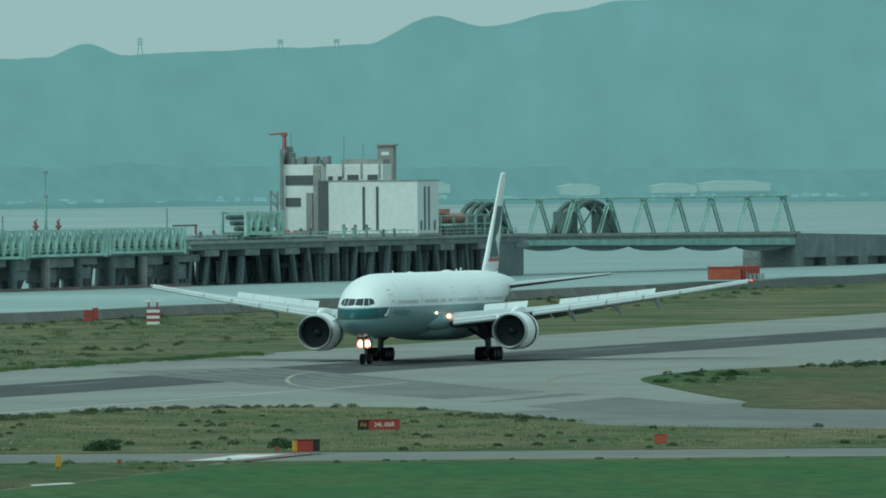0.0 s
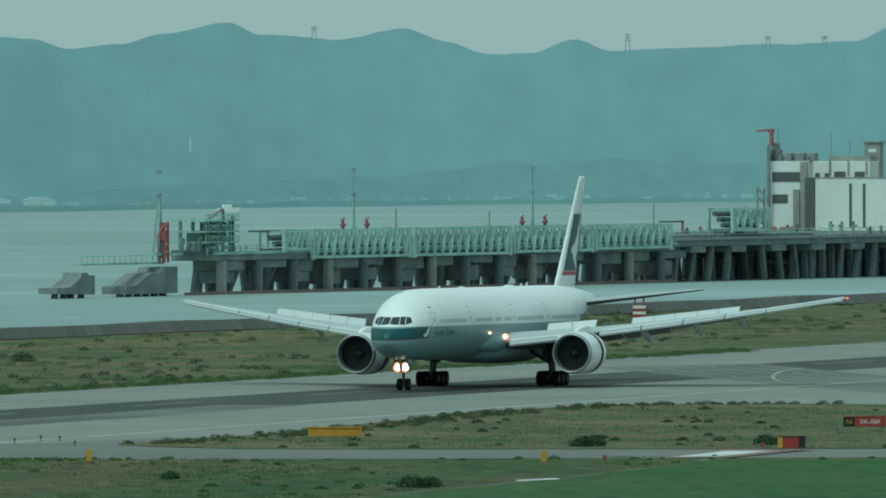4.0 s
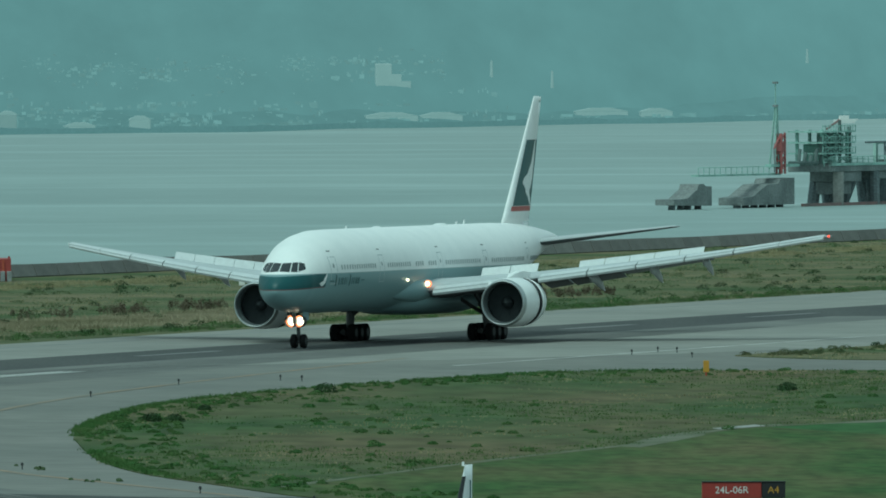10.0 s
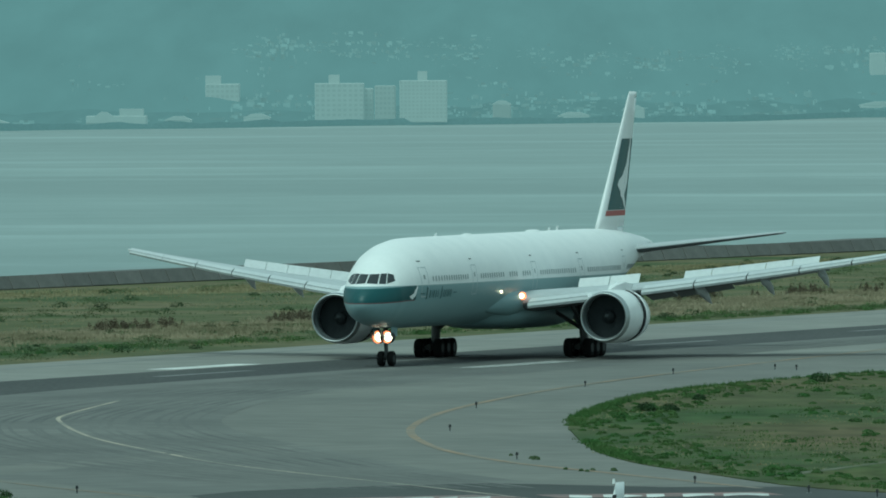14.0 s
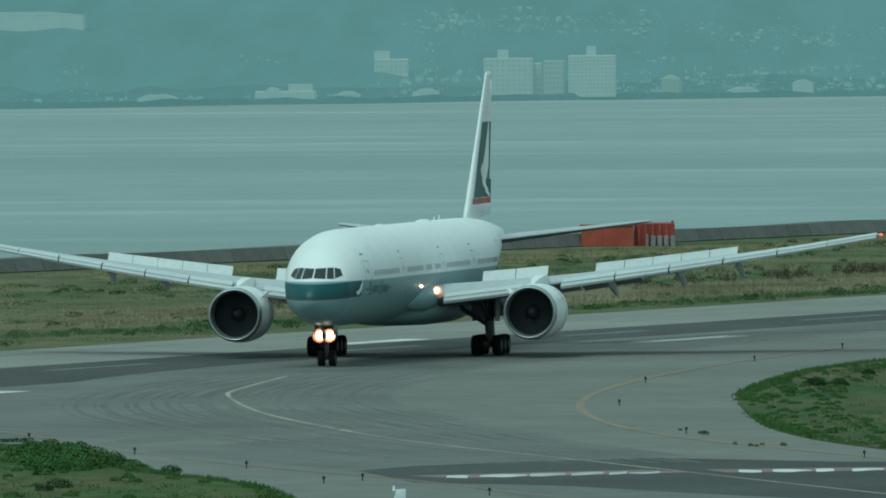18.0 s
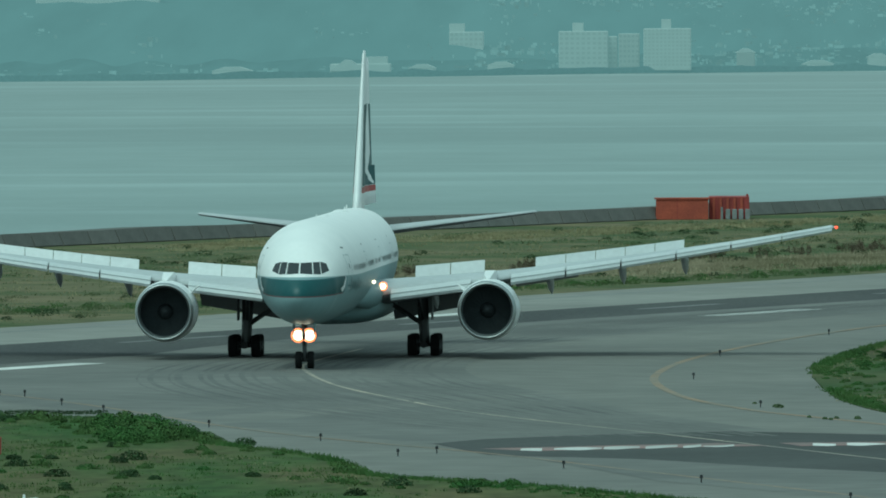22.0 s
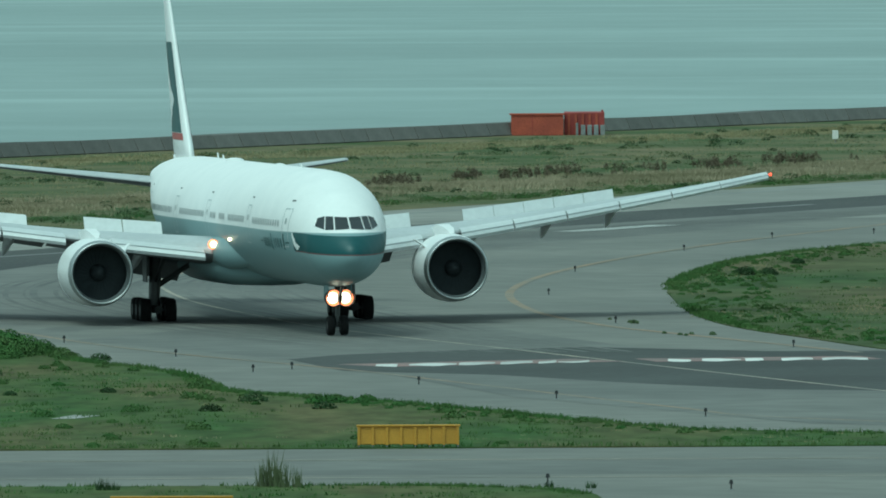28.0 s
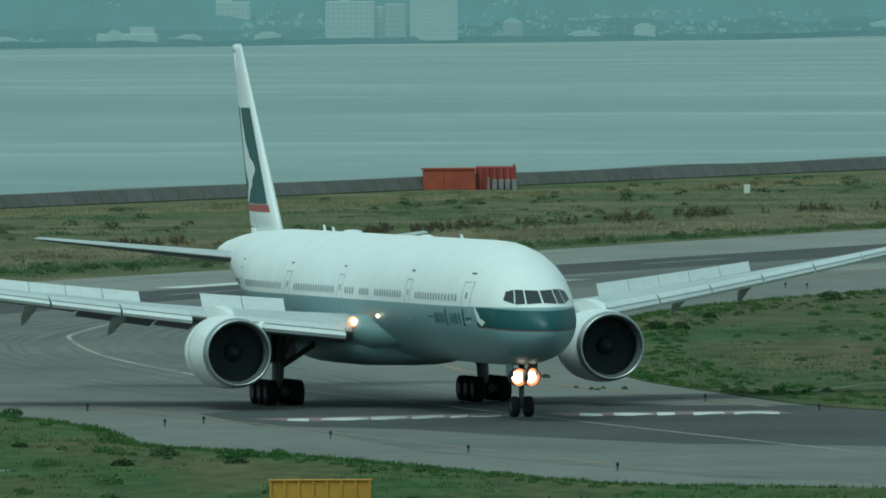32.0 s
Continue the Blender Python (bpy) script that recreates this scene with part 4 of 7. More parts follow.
for s in (-1, 1):
    xs = [0.5, 3.1, 5, 7, 9, 10.2, 12, 15, 18, 21, 24, 27, 29.5, 30.2, 30.46]
    rings = [wing_ring(x, s) for x in xs]
    cen = Vector((s * 30.46, GEAR - le(30.46) - chord_at(30.46) * 0.55, wing_z(30.46)))
    rings[-1] = [tuple(cen + (Vector(p) - cen) * 0.45) for p in rings[-1]]
    if s < 0:
        rings = [r[::-1] for r in rings]
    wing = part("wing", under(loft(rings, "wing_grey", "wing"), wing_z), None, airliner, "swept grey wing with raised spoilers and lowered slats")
    # slats, drooped ahead of the leading edge
    for x0, x1 in ((3.9, 8.6), (11.0, 14.2), (14.3, 17.5), (17.6, 20.8), (20.9, 24.1), (24.2, 27.2), (27.25, 30.25)):
        verts = []
        for x in (x0, x1):
            c = chord_at(x)
            k = min(1.0, 0.55 + 0.05 * c)
            base = Vector((s * x, GEAR - le(x), wing_z(x)))
            for a, b in ((-0.75, -0.42), (-0.85, -0.25), (-0.70, -0.04), (-0.25, 0.16), (0.25, 0.26), (0.2, 0.18), (-0.3, 0.02), (-0.55, -0.2)):
                verts.append(base + Vector((0, -a * k, b * k + 0.02)))
        faces = [(i, (i + 1) % 8, 8 + (i + 1) % 8, 8 + i) for i in range(8)] + [tuple(range(7, -1, -1)), tuple(range(8, 16))]
        if s > 0:
            faces = [f[::-1] for f in faces]
        part("slat", mesh_of("slat", verts, faces, "wing_pale", False), None, wing, "pale extended leading-edge slat")
        line = []
        for x in (x0, x1):
            k = min(1.0, 0.55 + 0.05 * chord_at(x))
            for a, b in ((-0.705, -0.045), (-0.60, 0.008)):
                line.append((s * x, GEAR - le(x) - a * k + 0.012, wing_z(x) + b * k + 0.034))
        part("slat_seam", mesh_of("slat_seam", line, [(0, 1, 3, 2)], "seam"), None, wing)
    # spoilers, raised
    for x0, x1 in ((4.9, 7.0), (7.05, 9.1), (12.2, 14.0), (14.04, 15.8), (15.84, 17.6), (17.64, 19.4), (19.44, 21.2)):
        cs = []
        for x in (x0, x1):
            c = chord_at(x)
            f = 0.66 if x < 10 else 0.64
            ln = (1.05 if x < 10 else 0.82 - 0.015 * (x - 12))
            hinge = Vector((s * x, GEAR - le(x) - c * f, upper(x, f) + 0.02))
            cs.append((hinge, hinge + Vector((0, -ln * 0.62, ln * 0.78))))
        slab((cs[0][0], cs[1][0], cs[1][1], cs[0][1]), 0.05 * s, "wing_pale", "spoiler", wing, "white spoiler panel standing up")
    # flaps, lowered behind the wing
    for x0, x1, deg in ((3.3, 8.6, 32), (8.7, 10.6, 16), (10.8, 14.6, 19), (14.65, 21.3, 12), (21.5, 28.6, 6)):
        verts = []
        for x in (x0, x1):
            c = chord_at(x)
            ln = 0.24 * c
            base = Vector((s * x, GEAR - le(x) - c * (0.93 if deg > 20 else 0.98), wing_z(x) - (0.25 if deg > 20 else 0.05)))
            cd, sd = math.cos(radians(deg)), math.sin(radians(deg))
            for a, b in ((0, 0.05), (0.25, 0.09), (1, 0.0), (0.25, -0.07), (0, -0.04)):
                verts.append(base + Vector((0, -(a * cd + b * sd) * ln, (-a * sd + b * cd) * ln)))
        faces = [(i, (i + 1) % 5, 5 + (i + 1) % 5, 5 + i) for i in range(5)] + [tuple(range(4, -1, -1)), tuple(range(5, 10))]
        if s > 0:
            faces = [f[::-1] for f in faces]
        part("flap", mesh_of("flap", verts, faces, "wing_shade"), None, wing, "lowered trailing-edge flap")
    # flap-track fairings hanging under the wing
    for x, ln in ((13.0, 4.2), (17.4, 3.4), (21.2, 2.8), (6.0, 4.5)):
        c = chord_at(x)
        rr = []
        for u, r, dz in ((0, 0.03, 0.1), (0.15, 0.22, 0.0), (0.45, 0.30, -0.1), (0.75, 0.24, -0.55), (1.0, 0.03, -1.0)):
            cx, cy, cz = s * x, GEAR - le(x) - c * 0.62 - u * ln, wing_z(x) - 0.42 + dz
            rr.append([(cx + r * 0.8 * math.sin(2 * math.pi * i / 10), cy, cz + r * 1.3 * math.cos(2 * math.pi * i / 10)) for i in range(10)])
        part("flap_track_fairing", loft(rr, "wing_grey", "flap_track_fairing"), None, wing, "pale canoe-shaped fairing")
    # tip and root lights
    bm = bmesh.new()
    bmesh.ops.create_uvsphere(bm, u_segments=8, v_segments=6, radius=0.09, matrix=Matrix.Translation((s * 30.5, GEAR - le(30.46) - 0.1, wing_z(30.46))))
    part("tip_light", bm, "lamp_red" if s < 0 else "skin", wing)
    bm = bmesh.new()
    bmesh.ops.create_uvsphere(bm, u_segments=12, v_segments=8, radius=0.19, matrix=Matrix.Translation((s * 3.42, GEAR - le(3.45) + 0.30, wing_z(3.45) + 0.52)))
    part("root_landing_light", bm, "lamp_root", wing, "glowing landing light in the wing root")
    # a glowing ball behind the lamp draws its orange glare
    bm = bmesh.new()
    bmesh.ops.create_uvsphere(bm, u_segments=12, v_segments=8, radius=0.28, matrix=Matrix.Translation((s * 3.42, GEAR - le(3.45) + 0.12, wing_z(3.45) + 0.52)))
    part("lens_rim", bm, "lamp_fringe", wing, "orange glow ball added for lamp glare")
    rr = []
    for st, w, h in ((19.5, 0.1, 0.2), (21.0, 0.35, 0.45), (22.6, 0.62, 0.66), (24.2, 1.0, 0.82), (26.0, 1.5, 0.95), (28, 1.8, 0.95), (31, 1.7, 0.9), (35, 1.4, 0.8), (39, 0.9, 0.6), (42, 0.2, 0.3)):
        rr.append([(s * (1.85 + 0.57 * min(1, w / 1.5) + 0.6 * w * math.cos(2 * math.pi * i / 14)), GEAR - st, 4.0 + h * math.sin(2 * math.pi * i / 14)) for i in range(14)])
    if s < 0:
        rr = [r[::-1] for r in rr]
    part("wing_root_fairing", loft(rr, "two_tone", "wing_root_fairing"), None, airliner)
    bm = bmesh.new()
    bmesh.ops.create_uvsphere(bm, u_segments=8, v_segments=6, radius=0.11, matrix=Matrix.Translation((s * 3.12, GEAR - 22.9, 4.78)))
    part("turnoff_light", bm, "lamp_root", airliner, "small lit runway turn-off light")

# ---- engines ----
EX, EZ, EST = 9.80, 2.96, 25.3


def revolve(prof, n=36, cx=0.0, cz=0.0, y0=0.0):
    return [[(cx + r * math.sin(2 * math.pi * i / n), y0 - a, cz + r * math.cos(2 * math.pi * i / n)) for i in range(n)] for a, r in prof]


SLEEVES = []
for s in (-1, 1):
    eng = part("engine", loft(revolve([(1.55, 1.62), (1.0, 1.50), (0.45, 1.47), (0.15, 1.52)], 36, s * EX, EZ, GEAR - EST)[::-1], "duct", "inlet_duct", cap=False), None, airliner, "large white turbofan engine with a polished intake lip")
    part("intake_lip", loft(revolve([(0.45, 1.50), (0.15, 1.545), (0.02, 1.60), (0.0, 1.645), (0.05, 1.69), (0.25, 1.745), (0.5, 1.775)], 40, s * EX, EZ, GEAR - EST)[::-1], "metal", "intake_lip", cap=False), None, eng, "polished bare-metal intake lip")
    part("nacelle", loft(revolve([(0.5, 1.78), (1.2, 1.84), (2.2, 1.87), (3.2, 1.86), (3.6, 1.85), (3.6, 1.65)], 40, s * EX, EZ, GEAR - EST)[::-1], "skin", "nacelle", cap=False), None, eng)
    part("cascade", loft(revolve([(3.55, 1.62), (5.0, 1.58)], 40, s * EX, EZ, GEAR - EST)[::-1], "dark", "cascade", cap=False), None, eng)
    slv = part("reverser_sleeve", loft(revolve([(3.6, 1.66), (3.6, 1.85), (4.4, 1.80), (5.2, 1.66), (5.8, 1.48), (5.8, 1.42), (5.0, 1.50), (3.6, 1.6)], 40)[::-1], "skin", "reverser_sleeve", cap=False), None, eng, "sliding thrust-reverser sleeve")
    slv.data.materials.append(M["dark"])
    for f in slv.data.polygons:
        if f.center.y > -3.61:
            f.material_index = 1
    SLEEVES.append((slv, s))
    part("core_cowl", loft(revolve([(4.5, 1.1), (5.6, 1.0), (6.6, 0.78), (7.2, 0.60)], 28, s * EX, EZ, GEAR - EST)[::-1], "hot", "core_cowl"), None, eng)
    part("exhaust_cone", loft(revolve([(6.8, 0.45), (7.6, 0.3), (8.3, 0.05)], 20, s * EX, EZ, GEAR - EST)[::-1], "hot", "exhaust_cone"), None, eng)
    part("spinner", loft(revolve([(0.75, 0.02), (0.95, 0.2), (1.25, 0.38), (1.5, 0.48)], 20, s * EX, EZ, GEAR - EST)[::-1], "inlet", "spinner"), None, eng, "grey spinner")
    for k in range(26):
        a = 2 * math.pi * k / 26
        c, sn = math.cos(a), math.sin(a)
        base = Vector((s * EX, GEAR - EST - 1.45, EZ))
        u, w = Vector((sn, 0, c)), Vector((c, 0, -sn))
        vs = [base + u * 0.4 + w * 0.07, base + u * 0.4 - w * 0.07 + Vector((0, -0.06, 0)), base + u * 1.5 - w * 0.22 + Vector((0, -0.05, 0)), base + u * 1.5 + w * 0.17]
        part("fan_blade", mesh_of("fan_blade", vs, [(0, 1, 2, 3)], "inlet"), None, eng)
    part("fan_backing", loft(revolve([(1.53, 0.05), (1.53, 1.6)], 36, s * EX, EZ, GEAR - EST)[::-1], "inlet", "fan_backing", cap=False), None, eng)
    # pylon
    rr = []
    for st, w, z0, z1 in ((EST + 1.5, 0.12, 4.72, 4.86), (EST + 2.5, 0.32, 4.6, 5.12), (EST + 4.5, 0.40, 4.2, 5.30), (EST + 6.5, 0.38, 3.7, 5.1), (EST + 9, 0.15, 3.7, 4.6)):
        rr.append([(s * EX - w, GEAR - st, z0), (s * EX + w, GEAR - st, z0), (s * EX + w * 0.8, GEAR - st, z1), (s * EX - w * 0.8, GEAR - st, z1)])
    part("pylon", loft(rr, "skin", "pylon", smooth=False), None, eng)
    slab(((s * EX - s * 1.45, GEAR - EST - 1.6, EZ + 1.1), (s * EX - s * 1.35, GEAR - EST - 3.2, EZ + 1.15), (s * EX - s * 1.95, GEAR - EST - 3.2, EZ + 1.55), (s * EX - s * 1.9, GEAR - EST - 2.4, EZ + 1.55)), 0.05, "skin", "nacelle_strake", eng)

# ---- tail ----
HINGE, TAB, TAB_TOP = 0.68, 0.86, 11.2     # shares of the fin's chord, and the height up to which the trim tab reaches


def fin_point(z, x, s, out=0.0):
    """A point of the fin's skin at a height and a share of the chord, on one of its faces."""
    t = (z - 8.2) / 10.3
    l0, c = 56.45 + 9.25 * t, 7.2 - 5.3 * t
    y = 0.5 * (0.2969 * math.sqrt(x) - 0.126 * x - 0.3516 * x * x + 0.2843 * x ** 3 - 0.1015 * x ** 4) * c
    return Vector((s * (y + out), GEAR - l0 - x * c, z))


def hinge_at(share, z0, z1):
    """The foot and the direction of a hinge line."""
    p, q = fin_point(z0, share, 0), fin_point(z1, share, 0)
    return p, (q - p).normalized()


def fin_piece(levels, x0, x1, foot, name, parent, label):
    """A piece of the fin between two shares of the chord, in the space of its hinge."""
    rings = []
    for z in levels:
        xs = [x0 + (x1 - x0) * (0.5 - 0.5 * math.cos(math.pi * i / 8)) for i in range(9)]
        k = 0.4 if z > 18.45 else 1.0
        ring = [fin_point(z, x, 1) for x in xs[::-1]] + [fin_point(z, x, -1) for x in xs[(1 if x0 == 0 else 0):]]
        rings.append([(p.x * k - foot.x, p.y - foot.y, p.z - foot.z) for p in ring])
    return part(name, loft(rings, "skin", name), None, parent, label)


RUDDER_FOOT, RUDDER_AXIS = hinge_at(HINGE, 8.75, 18.0)
TAB_FOOT, TAB_AXIS = hinge_at(TAB, 8.8, TAB_TOP)
fin = fin_piece((8.0, 9.5, 11, 13, 15, 17, 18.2, 18.5), 0.0, HINGE, Vector(), "fin", airliner, "tall tail fin, white tip over dark green with a white curved flash")
part("fin_foot", loft([[tuple(fin_point(z, x, 1)) for x in (1.0, 0.9, 0.8, HINGE)] + [tuple(fin_point(z, x, -1)) for x in (HINGE, 0.8, 0.9, 1.0)] for z in (8.0, 8.7)], "skin", "fin_foot"), None, fin)
part("fin_cap", loft([[tuple(fin_point(z, x, 1)) for x in (1.0, 0.9, 0.8, HINGE)] + [tuple(fin_point(z, x, -1)) for x in (HINGE, 0.8, 0.9, 1.0)] for z in (18.05, 18.45)], "skin", "fin_cap"), None, fin)
rudder = fin_piece((8.75, 9.6, TAB_TOP), HINGE, TAB, RUDDER_FOOT, "rudder", airliner, "rudder, turned as the aircraft swings round")
fin_piece((TAB_TOP, 13, 15, 17, 18.0), HINGE, 1.0, RUDDER_FOOT, "upper_rudder", rudder, "")
rudder_tab = fin_piece((8.8, 9.6, TAB_TOP - 0.02), TAB, 1.0, TAB_FOOT, "rudder_tab", airliner, "rudder tab, turned further than the rudder")


def fin_patch(z0, z1, edge0, edge1, material, name, label="", out=0.02, n=14):
    """A painted field on both faces of the fin, its rudder and its tab, between two shares of the chord."""
    cuts = [z0] + ([TAB_TOP] if z0 < TAB_TOP < z1 else []) + [z1]
    for za, zb in zip(cuts, cuts[1:]):
        low = (za + zb) / 2 < TAB_TOP
        fields = [(fin, 0.0, HINGE, Vector()), (rudder, HINGE + 0.004, TAB if low else 1.0, RUDDER_FOOT)] + ([(rudder_tab, TAB + 0.004, 1.0, TAB_FOOT)] if low else [])
        for owner, x0, x1, foot in fields:
            for s in (-1, 1):
                verts, faces, rows, k = [], [], [], 8
                for i in range(n + 1):
                    z = za + (zb - za) * i / n
                    u = (z - z0) / (z1 - z0)
                    e0, e1 = min(max(edge0(u), x0), x1), min(max(edge1(u), x0), x1)
                    rows.append(e1 - e0)
                    verts += [tuple(fin_point(z, e0 + (e1 - e0) * j / k, s, out) - foot) for j in range(k + 1)]
                for i in range(n):
                    if rows[i] + rows[i + 1] < 0.01:
                        continue
                    for j in range(k):
                        q = (i * (k + 1) + j, i * (k + 1) + j + 1, (i + 1) * (k + 1) + j + 1, (i + 1) * (k + 1) + j)
                        faces.append(q if s < 0 else q[::-1])
                if faces:
                    part(name, mesh_of(name, verts, faces, material, True), None, owner, label)


fin_patch(10.0, 15.1, lambda u: 0.13, lambda u: 0.995, "fin_green", "fin_field", "dark green field")
fin_patch(9.58, 9.96, lambda u: 0.10, lambda u: 0.995, "stripe_red", "fin_stripe", "red band")


def flash_edge(u):
    return between([(0, 0.92), (0.08, 0.80), (0.22, 0.56), (0.36, 0.33), (0.40, 0.35), (0.5, 0.55), (0.69, 0.69), (1, 0.75)], u)


fin_patch(10.05, 15.08, flash_edge, lambda u: between([(0, 0.97), (0.08, 0.91), (0.2, 0.80), (0.3, 0.86), (0.38, 0.90), (0.69, 0.88), (1, 0.83)], u), "skin", "fin_flash", "white curved flash", 0.035, 24)
for s in (-1, 1):
    rr = []
    for x in (0.8, 1.8, 4, 6, 8, 10, 10.6, 10.76):
        t = x / 10.76
        l0, c = 60.2 + 7.3 * t, 7.4 - 5.2 * t
        k = 1 if x < 10.7 else 0.5
        rr.append([(s * x, GEAR - l0 - a * k - (1 - k) * c * 0.4, 6.95 + 0.115 * x + b * k) for a, b in foil(c, 0.09)])
    if s < 0:
        rr = [r[::-1] for r in rr]
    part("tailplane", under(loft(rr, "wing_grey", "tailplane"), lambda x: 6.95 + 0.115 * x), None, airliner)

# ---- undercarriage ----
def wheel(parent, x, y, z, r, w):
    prof = [(-w / 2, r * 0.55), (-w / 2, r * 0.88), (-w * 0.38, r * 0.97), (0, r), (w * 0.38, r * 0.97), (w / 2, r * 0.88), (w / 2, r * 0.55)]
    rings = [[(x + a, y + rr * math.sin(2 * math.pi * i / 24), z + rr * math.cos(2 * math.pi * i / 24)) for i in range(24)] for a, rr in prof]
    wh = part("wheel", loft(rings, "tyre", "wheel"), None, parent, "black tyre")
    part("rim", rodded((x - w * 0.52, y, z), (x + w * 0.52, y, z), r * 0.48, sides=14), "bogie", wh)
    return wh


nose_gear = part("nose_gear", rodded((0, GEAR - 5.9, 0.5), (0, GEAR - 5.7, 3.0), 0.13, 0.17, 12), "strut", airliner, "nose gear leg with two wheels and lit lamps")
for s in (-1, 1):
    wheel(nose_gear, s * 0.36, GEAR - 5.9, 0.53, 0.53, 0.38)
    part("gear_door", boxed(s * 0.62 - 0.03, s * 0.62 + 0.03, GEAR - 6.4, GEAR - 5.0, 2.05, 2.75, bevel=0.02), "two_tone", nose_gear)
    # hood added to keep the lamp's light off the belly
    part("lamp_hood", loft(revolve([(-0.40, 0.44), (0.30, 0.45), (0.30, 0.05)], 18, s * 0.33, 2.02, GEAR - 5.18), "bogie", "lamp_hood", cap=False), None, nose_gear, "short dark hood added to block lamp spill")
    part("landing_light", loft(revolve([(0.02, 0.02), (0.03, 0.22), (0.09, 0.30)], 18, s * 0.33, 2.02, GEAR - 5.18), "lamp", "landing_light", cap=False), None, nose_gear, "bright landing light")
    # added ring, glowing to draw the orange edge of the glare
    part("reflector", loft(revolve([(0.10, 0.29), (0.05, 0.44)], 18, s * 0.33, 2.02, GEAR - 5.18), "lamp_fringe", "reflector", cap=False), None, nose_gear, "orange glow ring added for lamp glare")
part("axle", rodded((-0.5, GEAR - 5.9, 0.53), (0.5, GEAR - 5.9, 0.53), 0.09), "strut", nose_gear)
part("drag_brace", rodded((0, GEAR - 5.85, 1.4), (0, GEAR - 3.9, 2.8), 0.08), "strut", nose_gear)
part("torque_link", rodded((0, GEAR - 6.25, 0.95), (0, GEAR - 6.0, 1.5), 0.05), "strut", nose_gear)
BOGIE = 1.9     # how far the bogies' middle lies ahead of the origin
for s in (-1, 1):
    g = part("main_gear", rodded((s * 5.49, BOGIE, 0.75), (s * 5.3, BOGIE, 4.2), 0.30, 0.38, 14), "strut", airliner, "main gear leg with a six-wheel bogie")
    part("bogie_beam", rodded((s * 5.49, BOGIE + 1.75, 0.72), (s * 5.49, BOGIE - 1.75, 0.68), 0.22, sides=10), "bogie", g)
    for yy in (1.45, 0.0, -1.45):
        for q in (-1, 1):
            wheel(g, s * 5.49 + q * 0.70, BOGIE + yy, 0.67, 0.67, 0.56)
        part("axle", rodded((s * 5.49 - 0.7, BOGIE + yy, 0.67), (s * 5.49 + 0.7, BOGIE + yy, 0.67), 0.1), "bogie", g)
    part("side_brace", rodded((s * 5.4, BOGIE, 1.9), (s * 3.3, BOGIE + 0.5, 3.3), 0.15), "strut", g)
    part("drag_brace", rodded((s * 5.4, BOGIE, 2.1), (s * 5.2, BOGIE + 2.5, 3.8), 0.13), "strut", g)
    part("torque_link", rodded((s * 5.49, BOGIE - 0.5, 1.0), (s * 5.4, BOGIE - 0.35, 2.0), 0.09), "bogie", g)
    part("gear_door", boxed(s * 5.95 - 0.04, s * 5.95 + 0.04, BOGIE - 0.75, BOGIE + 0.75, 2.2, 4.0, bevel=0.03), "wing_shade", g)

# ---- the oil pier, its building and bridge, out in the water ----
# pier space: x along the pier away from its head, y across it to the far side, z up
PIER = pose(96, 2159, 0, 0, 0, 62.5)


def pier_thing(name, label, category, group="", kind=""):
    return thing(name, PIER, label, category, group, kind)


pier = pier_thing("pier", "long grey concrete pier on dark piles, standing in the sea", "pier")
part("head_block", wedge([(7, -1.3), (20, -1.5), (20, 1.3), (18, 1.35), (17.2, 1.7), (15.6, 1.7), (15.0, 0.9), (13, 0.2), (11.5, -0.4), (7, -0.45)], 0, 3), "pier", pier)
part("stepped_block", wedge([(31, -1.6), (49, -1.6), (49, 2.3), (44, 2.2), (43.4, 1.5), (39.6, 1.4), (37, 0.6), (34.6, -0.3), (31, -0.5)], 0, 4), "pier", pier)
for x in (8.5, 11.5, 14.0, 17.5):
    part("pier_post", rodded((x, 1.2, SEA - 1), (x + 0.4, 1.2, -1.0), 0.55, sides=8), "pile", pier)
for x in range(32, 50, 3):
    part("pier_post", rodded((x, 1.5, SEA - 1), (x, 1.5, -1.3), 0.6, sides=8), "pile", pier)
part("deck", boxed(62, 240, 0, 7, 3.0, 4.2, bevel=0.1), "pier", pier)
part("deck", boxed(240.05, 386, 0, 26, 3.6, 4.9, bevel=0.1), "pier", pier)
part("deck_edge", boxed(240, 386, -0.4, 0, 4.6, 5.1), "steel_grey", pier)
part("deck_edge", boxed(62, 240, -0.3, 0, 3.9, 4.3), "steel_green", pier)
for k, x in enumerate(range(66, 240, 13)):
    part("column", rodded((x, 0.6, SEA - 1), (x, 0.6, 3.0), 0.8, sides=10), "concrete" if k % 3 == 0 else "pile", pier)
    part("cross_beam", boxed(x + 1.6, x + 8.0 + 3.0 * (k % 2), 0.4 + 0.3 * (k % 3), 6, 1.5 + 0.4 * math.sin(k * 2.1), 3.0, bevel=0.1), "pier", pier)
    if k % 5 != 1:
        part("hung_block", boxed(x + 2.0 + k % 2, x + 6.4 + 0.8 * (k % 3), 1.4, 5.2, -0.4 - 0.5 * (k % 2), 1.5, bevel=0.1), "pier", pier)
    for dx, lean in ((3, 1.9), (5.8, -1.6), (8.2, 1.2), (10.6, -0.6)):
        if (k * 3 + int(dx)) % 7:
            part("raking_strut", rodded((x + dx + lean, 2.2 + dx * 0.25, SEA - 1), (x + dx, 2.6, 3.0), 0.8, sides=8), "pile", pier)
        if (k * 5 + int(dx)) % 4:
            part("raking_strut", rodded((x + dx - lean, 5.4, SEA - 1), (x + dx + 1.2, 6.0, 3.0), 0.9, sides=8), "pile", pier)
